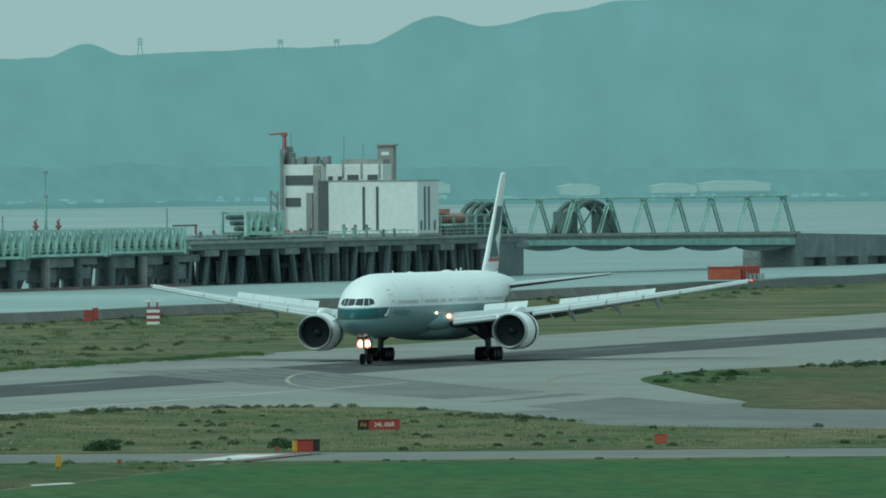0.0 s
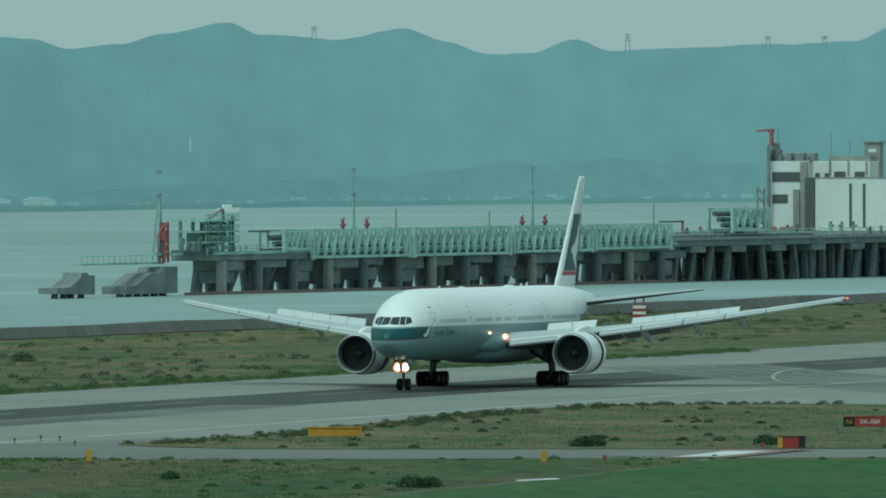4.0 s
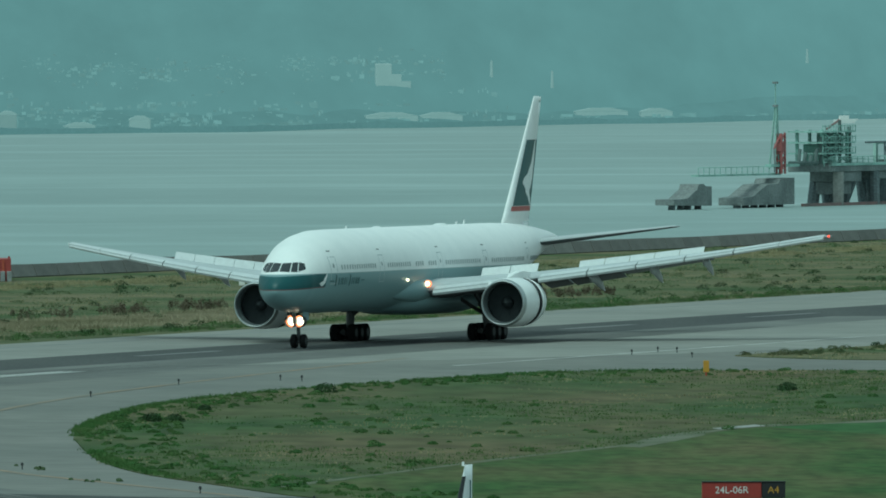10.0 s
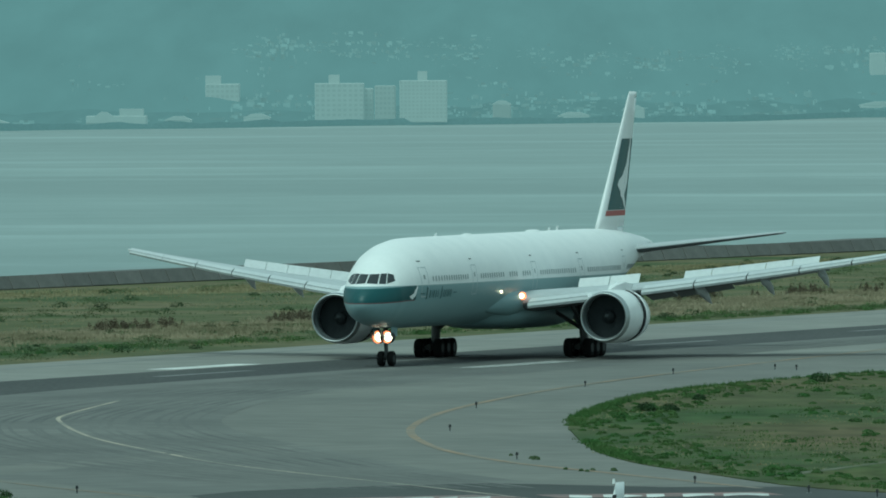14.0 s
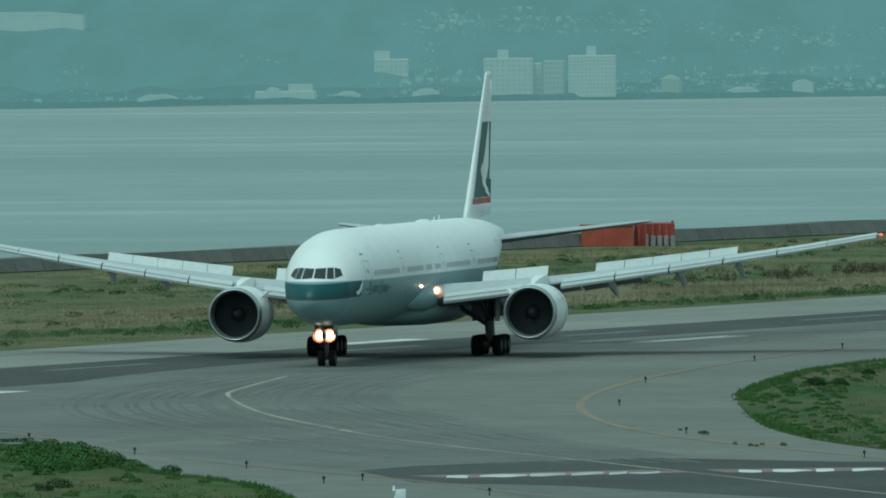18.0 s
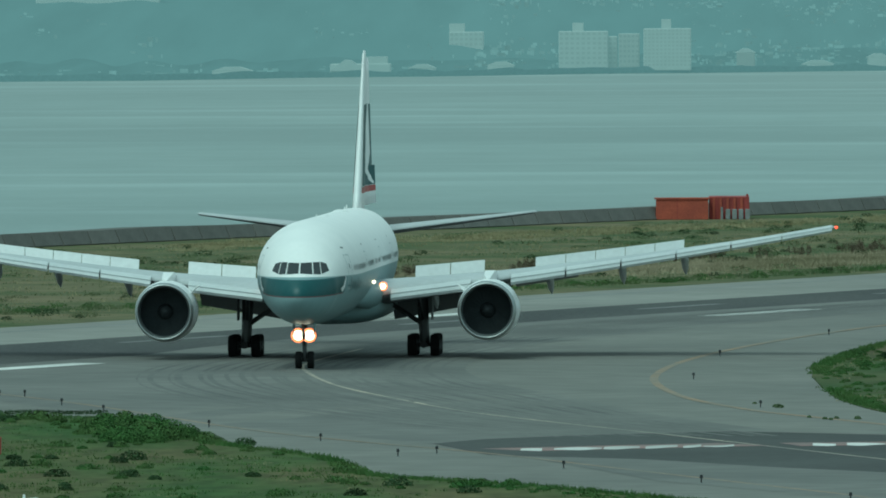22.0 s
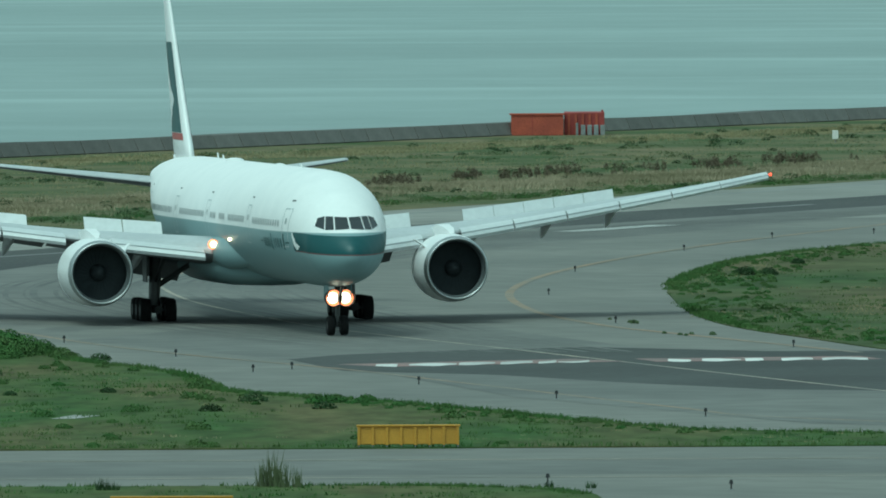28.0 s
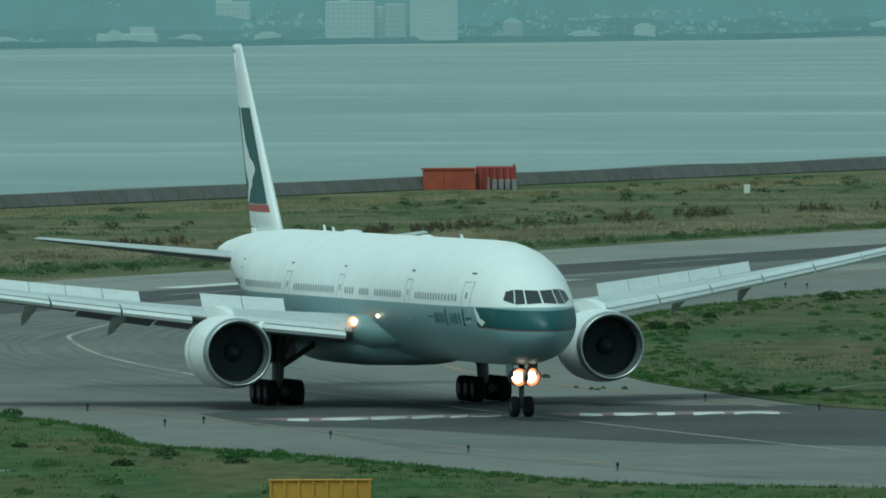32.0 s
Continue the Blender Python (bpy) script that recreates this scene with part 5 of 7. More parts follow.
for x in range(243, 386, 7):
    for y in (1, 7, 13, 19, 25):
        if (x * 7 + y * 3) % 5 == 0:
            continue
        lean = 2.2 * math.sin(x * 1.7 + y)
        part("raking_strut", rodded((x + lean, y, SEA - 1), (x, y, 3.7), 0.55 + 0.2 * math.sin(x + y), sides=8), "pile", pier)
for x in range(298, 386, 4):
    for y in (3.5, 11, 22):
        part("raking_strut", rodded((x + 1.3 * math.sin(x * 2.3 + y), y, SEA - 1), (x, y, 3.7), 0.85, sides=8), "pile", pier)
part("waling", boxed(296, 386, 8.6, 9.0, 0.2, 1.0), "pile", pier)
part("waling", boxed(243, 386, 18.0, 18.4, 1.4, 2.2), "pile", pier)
for x in range(246, 386, 17):
    part("pier_cap", boxed(x, x + 6, -0.2, 24, 2.6, 3.62, bevel=0.1), "pier", pier)
part("tide_band", boxed(52, 240, -0.1, 0.3, SEA - 0.3, -1.55), "paint_red", pier, "rust-red fender beam at the waterline")
for x0, x1, z in ((62, 84, 5.2), (240, 262, 6.0), (60, 75, 4.9), (365, 384, 6.0)):
    rail = bmesh.new()
    for i in range(int((x1 - x0) / 2) + 1):
        rod(rail, (x0 + 2 * i, 0.2, z - 1.1), (x0 + 2 * i, 0.2, z), 0.07, sides=5)
    rod(rail, (x0, 0.2, z), (x1, 0.2, z), 0.07, sides=5)
    rod(rail, (x0, 0.2, z - 0.5), (x1, 0.2, z - 0.5), 0.05, sides=5)
    part("railing", rail, "steel_green", pier)
part("walkway", boxed(18, 47, 1.2, 2.4, 2.7, 3.0), "steel_green", pier, "green footbridge")
rail = bmesh.new()
for i in range(16):
    rod(rail, (18 + i * 1.9, 1.2, 3.0), (18 + i * 1.9, 1.2, 4.0), 0.06, sides=5)
rod(rail, (18, 1.2, 4.0), (47, 1.2, 4.0), 0.06, sides=5)
part("railing", rail, "steel_green", pier)
part("gangway", boxed(42, 52, 0.5, 1.5, 3.9, 4.3), "steel_green", pier)


def pipe_rack(x0, x1, z0, z1, w, panels):
    """A boxed steel truss with close-set braces, hung on the near edge of the deck, with pipes inside."""
    t = pier_thing("truss_bridge", "pale green steel truss gangway on the pier", "truss", "pier trusses")
    st = (x1 - x0) / panels
    for y in (-0.7, w):
        part("bottom_chord", boxed(x0, x1, y - 0.2, y + 0.2, z0, z0 + 0.4), "steel_mint", t)
        part("top_chord", boxed(x0, x1, y - 0.18, y + 0.18, z1 - 0.35, z1), "steel_mint", t)
        for x in (x0, x1):
            part("end_post", boxed(x - 0.4, x + 0.4, y - 0.22, y + 0.22, z0 - 0.2, z1 + 0.1), "steel_mint", t)
    y = -0.7
    for i in range(panels):
        part("brace", rodded((x0 + (i + 0.5) * st, y, z0 + 0.3), (x0 + (i + 0.08) * st, y, z1 - 0.2), 0.20, 0.34, sides=6), "steel_mint", t)
        part("brace", rodded((x0 + (i + 0.5) * st, y, z0 + 0.3), (x0 + (i + 0.92) * st, y, z1 - 0.2), 0.20, 0.34, sides=6), "steel_mint", t)
        part("cross_beam", boxed(x0 + (i + 0.5) * st - 0.12, x0 + (i + 0.5) * st + 0.12, -0.5, w - 0.2, z1 - 0.3, z1 - 0.05), "steel_green", t)
    part("floor_plate", boxed(x0, x1, 0.5, w - 0.2, z0 + 0.2, z0 + 0.35), "steel_grey", t)
    for j, z in enumerate((1.0, 1.9, 2.8)):
        if z0 + z + 0.6 < z1:
            part("pipe", rodded((x0 + 0.3, 1.2 + 0.7 * j, z0 + z), (x1 - 0.3, 1.2 + 0.7 * j, z0 + z), 0.42, sides=8), "loop_pipe", t)


pipe_rack(86, 95, 4.3, 7.3, 3.5, 5)
pipe_rack(96.5, 132.5, 3.05, 7.4, 3.5, 12)
pipe_rack(134.5, 171.5, 3.05, 7.4, 3.5, 12)
pipe_rack(173, 204, 3.25, 7.4, 3.5, 10)
pipe_rack(205.5, 236, 3.45, 7.35, 3.5, 10)
pipe_rack(262, 277, 5.9, 9.6, 3.5, 5)
m = pier_thing("pipe_run", "grey pipes lying along the pier deck", "pipe")
for y, z, r in ((1.2, 5.3, 0.35), (2.3, 5.3, 0.35), (3.4, 5.6, 0.25)):
    part("pipe", rodded((237, y, z), (300, y, z), r), "steel_grey", m)

# rails, valves and pipes along the wide deck's edge
for x0, x1 in ((263, 300), (301, 337), (349, 365)):
    t = pier_thing("deck_railing", "thin pale green railing along the pier deck", "railing", "deck railings")
    for z in (5.5, 6.1):
        part("rail", rodded((x0, 0.3, z), (x1, 0.3, z), 0.07, sides=5), "steel_green", t)
    for i in range(int((x1 - x0) / 3) + 1):
        part("post", rodded((x0 + 3 * i, 0.3, 4.85), (x0 + 3 * i, 0.3, 6.1), 0.07, sides=5), "steel_green", t)
pick = random.Random(31)
for k in range(16):
    x = 241 + 6.1 * k + pick.uniform(-1.5, 1.5)
    t = pier_thing("valve_stand", "small grey-green valve and pipe stand on the pier deck", "valve", "pier valves")
    h = pick.uniform(0.7, 2.0)
    part("riser", rodded((x, 1.6, 4.88), (x, 1.6, 4.9 + h), pick.uniform(0.15, 0.35), sides=8), pick.choice(("loop_pipe", "steel_green", "steel_grey")), t)
    part("branch", rodded((x, 1.6, 4.9 + 0.8 * h), (x + pick.uniform(-1.8, 1.8), 1.6, 4.9 + 0.8 * h), 0.16, sides=6), "steel_grey", t)
    part("handwheel", rodded((x, 1.45, 4.95 + h), (x, 1.75, 4.95 + h), 0.28, sides=10), "pier_red" if k % 5 == 2 else "loop_pipe", t)

# loading tower with its derrick at the pier head
tower = pier_thing("loading_tower", "green steel loading tower with platforms at the pier head", "tower")
for x in (61, 65.5, 70):
    for y in (1, 5):
        part("leg", boxed(x - 0.2, x + 0.2, y - 0.2, y + 0.2, 4.2, 9.2), "steel_green", tower)
for z in (5.6, 7.2, 8.8):
    part("platform", boxed(59.5, 71.5, 0.2, 5.8, z, z + 0.22), "steel_green", tower)
    part("handrail", boxed(59.5, 71.5, 0.15, 0.25, z + 0.9, z + 1.0), "steel_green", tower)
part("cabin", boxed(62, 66, 1.5, 4.5, 4.3, 7.1, bevel=0.1), "steel_green", tower)
part("cabin", boxed(66.8, 69.4, 1.2, 4.5, 5.8, 8.7, bevel=0.1), "steel_green", tower)
for i in range(13):
    x = 59.6 + i * 0.98
    for z in (5.8, 7.4, 9.0):
        part("rail_post", rodded((x, 0.2, z), (x, 0.2, z + 0.95), 0.07, sides=5), "steel_green", tower)
for x in (61, 65.5):
    for z in (4.3, 5.8, 7.4):
        part("diagonal", rodded((x, 0.7, z), (x + 4.5, 0.7, z + 1.3), 0.12, sides=5), "steel_green", tower)
        part("diagonal", rodded((x + 4.5, 0.7, z), (x, 0.7, z + 1.3), 0.12, sides=5), "steel_green", tower)
for x, z in ((60.4, 8.2), (63.1, 8.8), (67.2, 10.6), (70.8, 9.6)):
    part("riser_pipe", rodded((x, 0.9, 4.2), (x, 0.9, z), 0.26, sides=8), "loop_pipe", tower)
for x in (53, 55, 57, 59):
    part("manifold", rodded((x, 1.2, 4.0), (x + 0.6, 1.2, 5.4 + 0.5 * (x % 3)), 0.3, sides=8), "loop_pipe", tower)
part("manifold", rodded((50, 1.2, 4.4), (60, 1.2, 4.4), 0.3, sides=8), "loop_pipe", tower)
part("arm", rodded((65, 2, 9.3), (69.5, 2, 10.6), 0.18), "paint_red", tower, "red loading arm")
derrick = pier_thing("mast", "thin lattice mast with a red foot on the pier", "mast", "pier masts")
for dx, dy in ((-0.7, 0), (0.7, 0), (0, 1.2)):
    part("leg", rodded((45 + dx, 1 + dy, 3.6), (45 + dx * 0.2, 1 + dy * 0.2, 12.8), 0.14, sides=6), "steel_green", derrick)
part("tip", rodded((45, 1.2, 12.8), (45, 1.2, 16.2), 0.11, sides=6), "steel_green", derrick)
part("lamp_head", boxed(44.6, 45.4, 0.9, 1.5, 12.7, 13.0), "steel_grey", derrick)
part("lamp_head", boxed(44.6, 45.4, 0.9, 1.5, 16.1, 16.4), "steel_grey", derrick)
for i in range(7):
    z = 4.2 + i * 1.1
    part("lattice", rodded((44.3 + 0.06 * i, 1, z), (45.7 - 0.06 * i, 1, z + 1.0), 0.10, sides=5), "steel_green", derrick)
arm = pier_thing("unloading_crane", "red steel unloading crane standing on the pier", "crane")
for x in (44.9, 46.1):
    for y in (0.2, 1.0):
        part("post", boxed(x - 0.13, x + 0.13, y - 0.13, y + 0.13, 2.9, 8.8), "pier_red", arm)
for i in range(5):
    z = 3.6 + 1.1 * i
    part("brace", rodded((44.9, 0.2, z), (46.1, 0.2, z + 0.9), 0.12, sides=5), "pier_red", arm)
    part("rung", boxed(44.8, 46.2, 0.1, 1.1, z, z + 0.2), "pier_red", arm)
part("machine_house", boxed(44.6, 46.0, 0.1, 1.3, 6.1, 7.5, bevel=0.1), "pier_red", arm)
part("boom", rodded((45.4, 0.6, 8.6), (43.2, 0.6, 6.6), 0.16, sides=6), "pier_red", arm)
part("arm_pipe", rodded((43.2, 0.6, 6.6), (43.4, 0.6, 3.2), 0.14, sides=6), "steel_grey", arm)
for x in (116, 125, 185, 194):
    t = pier_thing("fire_monitor", "small red fire monitor on a post above the truss", "fire monitor", "red fire monitors")
    part("post", rodded((x, 3, 7.3), (x, 3, 8.6), 0.25, sides=8), "pier_red", t)
    part("body", boxed(x - 0.55, x + 0.55, 2.7, 3.3, 7.7, 8.1, bevel=0.06), "pier_red", t)
    part("barrel", rodded((x - 0.6, 3, 8.6), (x + 0.6, 3, 9.0), 0.12, sides=8), "pier_red", t)
for x, z in ((120, 16.3), (189, 16.3), (136, 10.3), (238, 10.4), (172, 9.6)):
    t = pier_thing("mast", "thin grey lamp mast on the pier", "mast", "pier masts")
    if z > 12:
        for dx in (-0.5, 0.5):
            part("leg", rodded((x + dx, 3, 4.2), (x + dx * 0.25, 3, 12.6), 0.13, sides=6), "steel_green", t)
        part("lamp_head", boxed(x - 0.3, x + 0.3, 2.7, 3.3, 12.4, 12.7), "steel_grey", t)
        part("tip", rodded((x, 3, 12.6), (x, 3, z), 0.07, sides=6), "steel_grey", t)
        part("lamp_head", boxed(x - 0.3, x + 0.3, 2.7, 3.3, z - 0.1, z + 0.15), "steel_grey", t)
    else:
        part("pole", rodded((x, 3, 4.2), (x, 3, z), 0.12, sides=6), "steel_grey", t)
t = pier_thing("pipe_gantry", "thin dark pipe gantry beside the truss", "gantry")
part("beam", rodded((238, 2, 7.6), (248, 2, 7.6), 0.15, sides=6), "pile", t)
part("post", rodded((247.5, 2, 4.9), (247.5, 2, 7.6), 0.2, sides=6), "pier_red", t)
t = pier_thing("pipe_gantry", "thin dark pipe gantry beside the truss", "gantry")
part("beam", rodded((79, 2, 7.25), (92, 2, 7.25), 0.15, sides=6), "pile", t)
part("post", rodded((86, 2, 4.2), (86, 2, 7.3), 0.15, sides=6), "pile", t)

# control building
hall = pier_thing("control_building", "white windowless hall with dark vertical slits on the pier", "building")
part("wall", boxed(338, 347.5, 0, 15.8, 4.9, 14.1, bevel=0.05), "wall_white", hall)
for y in (7.1, 9.5):
    part("slit_window", boxed(337.9, 338.02, y - 0.22, y + 0.22, 5.9, 13.2), "pier_dark", hall)
for x, z0, z1 in ((341.2, 6.0, 13.2), (343.0, 6.0, 13.2), (339.6, 6.0, 7.6), (345.6, 6.0, 7.6)):
    part("slit_window", boxed(x - 0.3, x + 0.3, -0.1, 0.02, z0, z1), "pier_dark", hall)
part("roof_edge", boxed(337.9, 347.6, -0.1, 15.9, 14.11, 14.25), "concrete", hall)
part("plinth", boxed(337.6, 347.9, -0.4, 16.2, 4.9, 5.5), "concrete", hall)
# solid dark block in place of the shade in a recess
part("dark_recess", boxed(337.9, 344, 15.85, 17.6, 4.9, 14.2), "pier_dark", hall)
office = pier_thing("office_block", "white stepped office block with dark window bands on the pier", "building")
part("wall", boxed(342, 344.2, 18.6, 25.3, 4.9, 16.9, bevel=0.05), "wall_white", office)
part("wall", boxed(348, 352, 10.1, 22.5, 4.9, 16.85, bevel=0.05), "wall_white", office)
part("column", boxed(341.5, 342, 18.7, 19.9, 4.9, 16.8), "concrete", office)
part("column", boxed(341.6, 342, 20.1, 21.2, 4.9, 12.2), "concrete", office)
for y0, y1, z0, z1 in ((20.0, 25.0, 13.5, 15.1), (22.3, 25.0, 9.95, 11.4)):
    part("window_band", boxed(341.9, 342.05, y0, y1, z0, z1), "pier_dark", office)
for y0, y1, z0, z1 in ((19.0, 19.8, 14.2, 14.9), (17.4, 18.1, 14.2, 14.9), (14.4, 16.4, 14.2, 15.15), (11.0, 12.8, 14.2, 15.15)):
    part("window", boxed(347.9, 348.03, y0, y1, z0, z1), "pier_dark", office)
for y in (10.5, 13.7, 17.0):
    part("rib", boxed(347.8, 348, y, y + 0.3, 14.5, 16.9), "concrete", office)
part("parapet", boxed(348.5, 351.5, 10.3, 17.6, 16.85, 17.7), "concrete", office)
stair = part("stair_tower", boxed(352.05, 353.6, 9.9, 12.7, 4.9, 19.9, bevel=0.05), "concrete", office)
part("cap", boxed(351.8, 353.9, 9.6, 13.0, 19.9, 20.15), "concrete", stair)
part("window", boxed(351.95, 352.08, 10.6, 11.9, 17.0, 17.7), "pier_dark", stair)
part("window", boxed(351.95, 352.08, 10.6, 11.9, 18.3, 18.9), "wall_white", stair)
for y, w, z1 in ((24.9, 2.6, 17.9), (24.9, 1.9, 18.9), (24.9, 1.0, 19.9), (22.35, 1.1, 18.3), (20.3, 1.5, 18.3), (18.1, 1.0, 18.3)):
    part("roof_unit", boxed(342.3, 344, y - w / 2, y + w / 2, 16.9, z1, bevel=0.1), "steel_grey", office)
for y in (19.3, 21.4):
    part("roof_tank", rodded((343.2, y, 16.8), (343.2, y, 17.7), 0.4, sides=10), "steel_grey", office)
for y, z in ((17.4, 21.6), (24.4, 22.2), (14.0, 20.2)):
    part("antenna", rodded((349 if y < 18 else 343, y, 16.7), (349 if y < 18 else 343, y, z), 0.06, sides=5), "steel_grey", office)
crane = pier_thing("crane", "red lattice crane on a grey mast beside the office block", "crane")
part("mast", rodded((341, 25.3, 4.9), (341, 25.3, 19.5), 0.4, 0.3, 8), "steel_grey", crane)
part("tower", wedge([(340.5, 19.5), (341.5, 19.5), (341.2, 21.8), (340.8, 21.8)], 24.55, 25.0), "pier_red", crane)
part("boom", rodded((341, 24.6, 22.1), (341, 27.4, 21.9), 0.16, sides=6), "pier_red", crane)
part("counter_block", boxed(340.6, 341.4, 24.4, 25.2, 21.6, 22.2), "pier_red", crane)
t = pier_thing("steel_stair", "grey steel stair frame beside the office block", "stair")
for y in (26.5, 27.7):
    part("post", rodded((342, y, 4.9), (342, y, 12.5), 0.15, sides=6), "steel_grey", t)
for z in (6.2, 8.0, 9.8, 11.2):
    part("flight", rodded((342, 26.4, z), (342, 27.8, z + 1.4), 0.2, sides=6), "steel_grey", t)
for x0, x1, mm, z1 in ((330, 337, "pier_orange", 6.1), (322, 329, "pier_red", 6.3), (314, 320, "pier_red", 5.8)):
    t = pier_thing("pump_skid", "red pump skid on the pier deck", "pump skid", "pump skids")
    part("base", boxed(x0, x1, 18, 20, 4.9, 5.2), mm, t)
    part("pump", rodded((x0 + 1, 19, 5.7), (x1 - 1, 19, 5.7), (z1 - 5.2) / 2, sides=10), mm, t)
skid = pier_thing("tank_skid", "orange tank skid with pipes beside the white hall", "tank")
part("frame", boxed(351, 364, 0.5, 4, 5.0, 6.6), "hot", skid)
part("tank", rodded((352, 2.2, 7.8), (363, 2.2, 7.8), 0.9, sides=14), "pier_orange", skid)
part("upper_frame", boxed(352, 355, 1, 3.4, 8.6, 9.4), "pier_orange", skid)
for x in (350, 356, 362, 366, 370):
    part("post", boxed(x, x + 0.3, 0.6, 0.9, 5.0, 8.3), "steel_green", skid)
for z in (6.8, 8.2):
    part("rail", boxed(349, 372, 0.5, 0.7, z, z + 0.2), "steel_green", skid)

# bridge to the shore
bridge = pier_thing("bridge", "grey-green steel girder bridge with tall triangular frames", "bridge")
part("girder", wedge([(386, 2.9), (519, 1.7), (519, 3.9), (386, 4.7)], 0.5, 7), "pier", bridge)
part("edge_beam", wedge([(384, 4.5), (521, 3.7), (521, 4.2), (384, 5.0)], 0.2, 0.5), "concrete", bridge)
part("green_web", wedge([(386, 3.0), (519, 1.9), (519, 3.1), (386, 3.9)], 0.3, 0.5), "steel_green", bridge)
for k in range(5):
    a = 388 + k * 26
    pts = [(a, 3.0 - k * 0.25)] + [(a + 26 * i / 10, 2.9 - k * 0.25 - 0.95 * math.sin(math.pi * i / 10) ** 0.7) for i in range(11)] + [(a + 26, 3.0 - k * 0.25)]
    part("sagging_hose", wedge(pts, 1.0, 2.0), "pile", bridge, "dark sagging underside")
for k, x in enumerate((378, 395.5, 412, 428.5, 445, 461.5, 478, 496, 514)):
    zt, zb = 10.75 - 0.03 * k, 4.8 - 0.08 * k
    for y in (0.6, 1.1):
        part("frame_leg", rodded((x - 5.0, y, zb), (x, y, zt), 0.16, sides=6), "steel_green", bridge)
        part("frame_leg", rodded((x + 5.0, y, zb), (x, y, zt), 0.16, sides=6), "steel_green", bridge)
        part("hub", boxed(x - 0.8, x + 0.8, y - 0.3, y + 0.3, zt - 0.4, zt + 0.1), "steel_green", bridge)
    part("cross_tie", rodded((x, 0.6, zt), (x, 1.1, zt), 0.16, sides=6), "steel_green", bridge)
for y in (0.6, 1.1):
    part("top_chord", rodded((366, y, 10.85), (516, y, 10.45), 0.14, sides=6), "steel_green", bridge)
for x0, x1 in ((368, 383), (412, 434)):
    t = pier_thing("pipe_loop", "dark arched pipe expansion loop inside the bridge frames", "pipe", "pipe loops")
    for y in (2.0, 3.4, 4.8):
        n = 12
        pts = [(x0 + (x1 - x0) * i / n, y, 4.8 + 5.3 * math.sin(math.pi * i / n) ** 0.45) for i in range(n + 1)]
        rings = []
        for i, p in enumerate(pts):
            d = (Vector(pts[min(i + 1, n)]) - Vector(pts[max(i - 1, 0)])).normalized()
            up = Vector((-d.z, 0, d.x))
            rings.append([tuple(Vector(p) + up * (0.45 * math.cos(math.pi * j / 4)) + Vector((0, 0.45 * math.sin(math.pi * j / 4), 0))) for j in range(8)])
        part("pipe", loft(rings, "loop_pipe", "pipe"), None, t)
    for x in (x0 + 2, x1 - 2):
        part("stand", boxed(x - 1.2, x + 1.2, 1.5, 5, 4.6, 8.5), "loop_pipe", t)
    for s in (1, -1):
        part("stay", rodded(((x0 + x1) / 2, 1.2, 9.6), ((x0 + x1) / 2 + s * 9, 1.2, 4.6), 0.16, sides=6), "loop_pipe", t)
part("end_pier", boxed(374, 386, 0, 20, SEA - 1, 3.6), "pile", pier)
abut = pier_thing("causeway_wall", "weathered concrete causeway wall with low arched openings", "causeway", kind="structure")
part("wall_body", wedge([(518, -0.4), (760, -0.9), (760, 2.0), (564, 3.25), (519, 3.9)], 0, 10), "pier", abut)
x = 518
for k in range(14):
    part("pillar", boxed(x, x + 4.0, 0, 10, SEA - 1, -0.35), "pier", abut)
    # dark block fills the opening to give the shade inside it
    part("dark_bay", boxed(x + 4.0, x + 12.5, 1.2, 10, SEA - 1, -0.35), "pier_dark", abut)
    x += 16.5
    part("pillar", boxed(x - 0.9, x, 0, 10, SEA - 1, -0.35), "pier", abut)

# ---- the far coast: slopes, town and towers ----
def coast(az, el, y):
    """The place at a bearing and height angle, at a depth."""
    return (y * math.tan(radians(az)), y, EYE[2] + y / math.cos(radians(az)) * math.tan(radians(el)))


FOOT = [(-5, -.12), (-2.5, -.05), (-1.2, -.06), (-.4, -.10), (.3, -.06), (1.0, -.08), (1.8, -.12), (2.3, -.16), (2.9, -.10), (3.5, -.11), (4.3, -.12), (5.2, -.15), (6.2, -.16), (8, -.18), (12, -.2)]
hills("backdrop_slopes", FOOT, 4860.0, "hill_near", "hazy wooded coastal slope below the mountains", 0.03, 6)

rnd = random.Random(7)


def slope_y(az, el):
    """The depth at which a sight line meets the coast's slopes."""
    foot = shore_y(az) + 6
    low = EYE[2] + 4860 * math.tan(radians(between(FOOT, az)))
    high = EYE[2] + 4930 * math.tan(radians(between(SKYLINE, az)))
    for s in range(200):
        y = foot + (4850 - foot) * s / 200
        far = max(0.0, (y - foot - 104) / (4930 - foot - 104))
        if EYE[2] + y * math.tan(radians(el)) <= max(SEA + (low - SEA) * (s / 200) ** 0.9, SEA + (high - SEA) * far ** 0.9):
            return y
    return 4850


def far_block(name, az0, az1, el0, el1, y, material, label, category, deep=14.0, group=""):
    y = min(y, slope_y((az0 + az1) / 2, el0) - 1)
    a, b = coast(az0, el0, y), coast(az1, el1, y)
    t = thing(name, Matrix.Translation((a[0], y, a[2])), label, category, group)
    part("wall", boxed(0, b[0] - a[0], 0, deep, -1, b[2] - a[2], bevel=0.2), material, t)
    return t, b[0] - a[0], b[2] - a[2]


def windows(t, w, h, cols, rows, material="far_pane"):
    for i in range(cols):
        for j in range(rows):
            x0, z0 = w * (i + 0.22) / cols, h * (j + 0.25) / rows
            part("window", boxed(x0, x0 + w * 0.56 / cols, -0.03, 0.02, z0, z0 + h * 0.5 / rows), material, t)


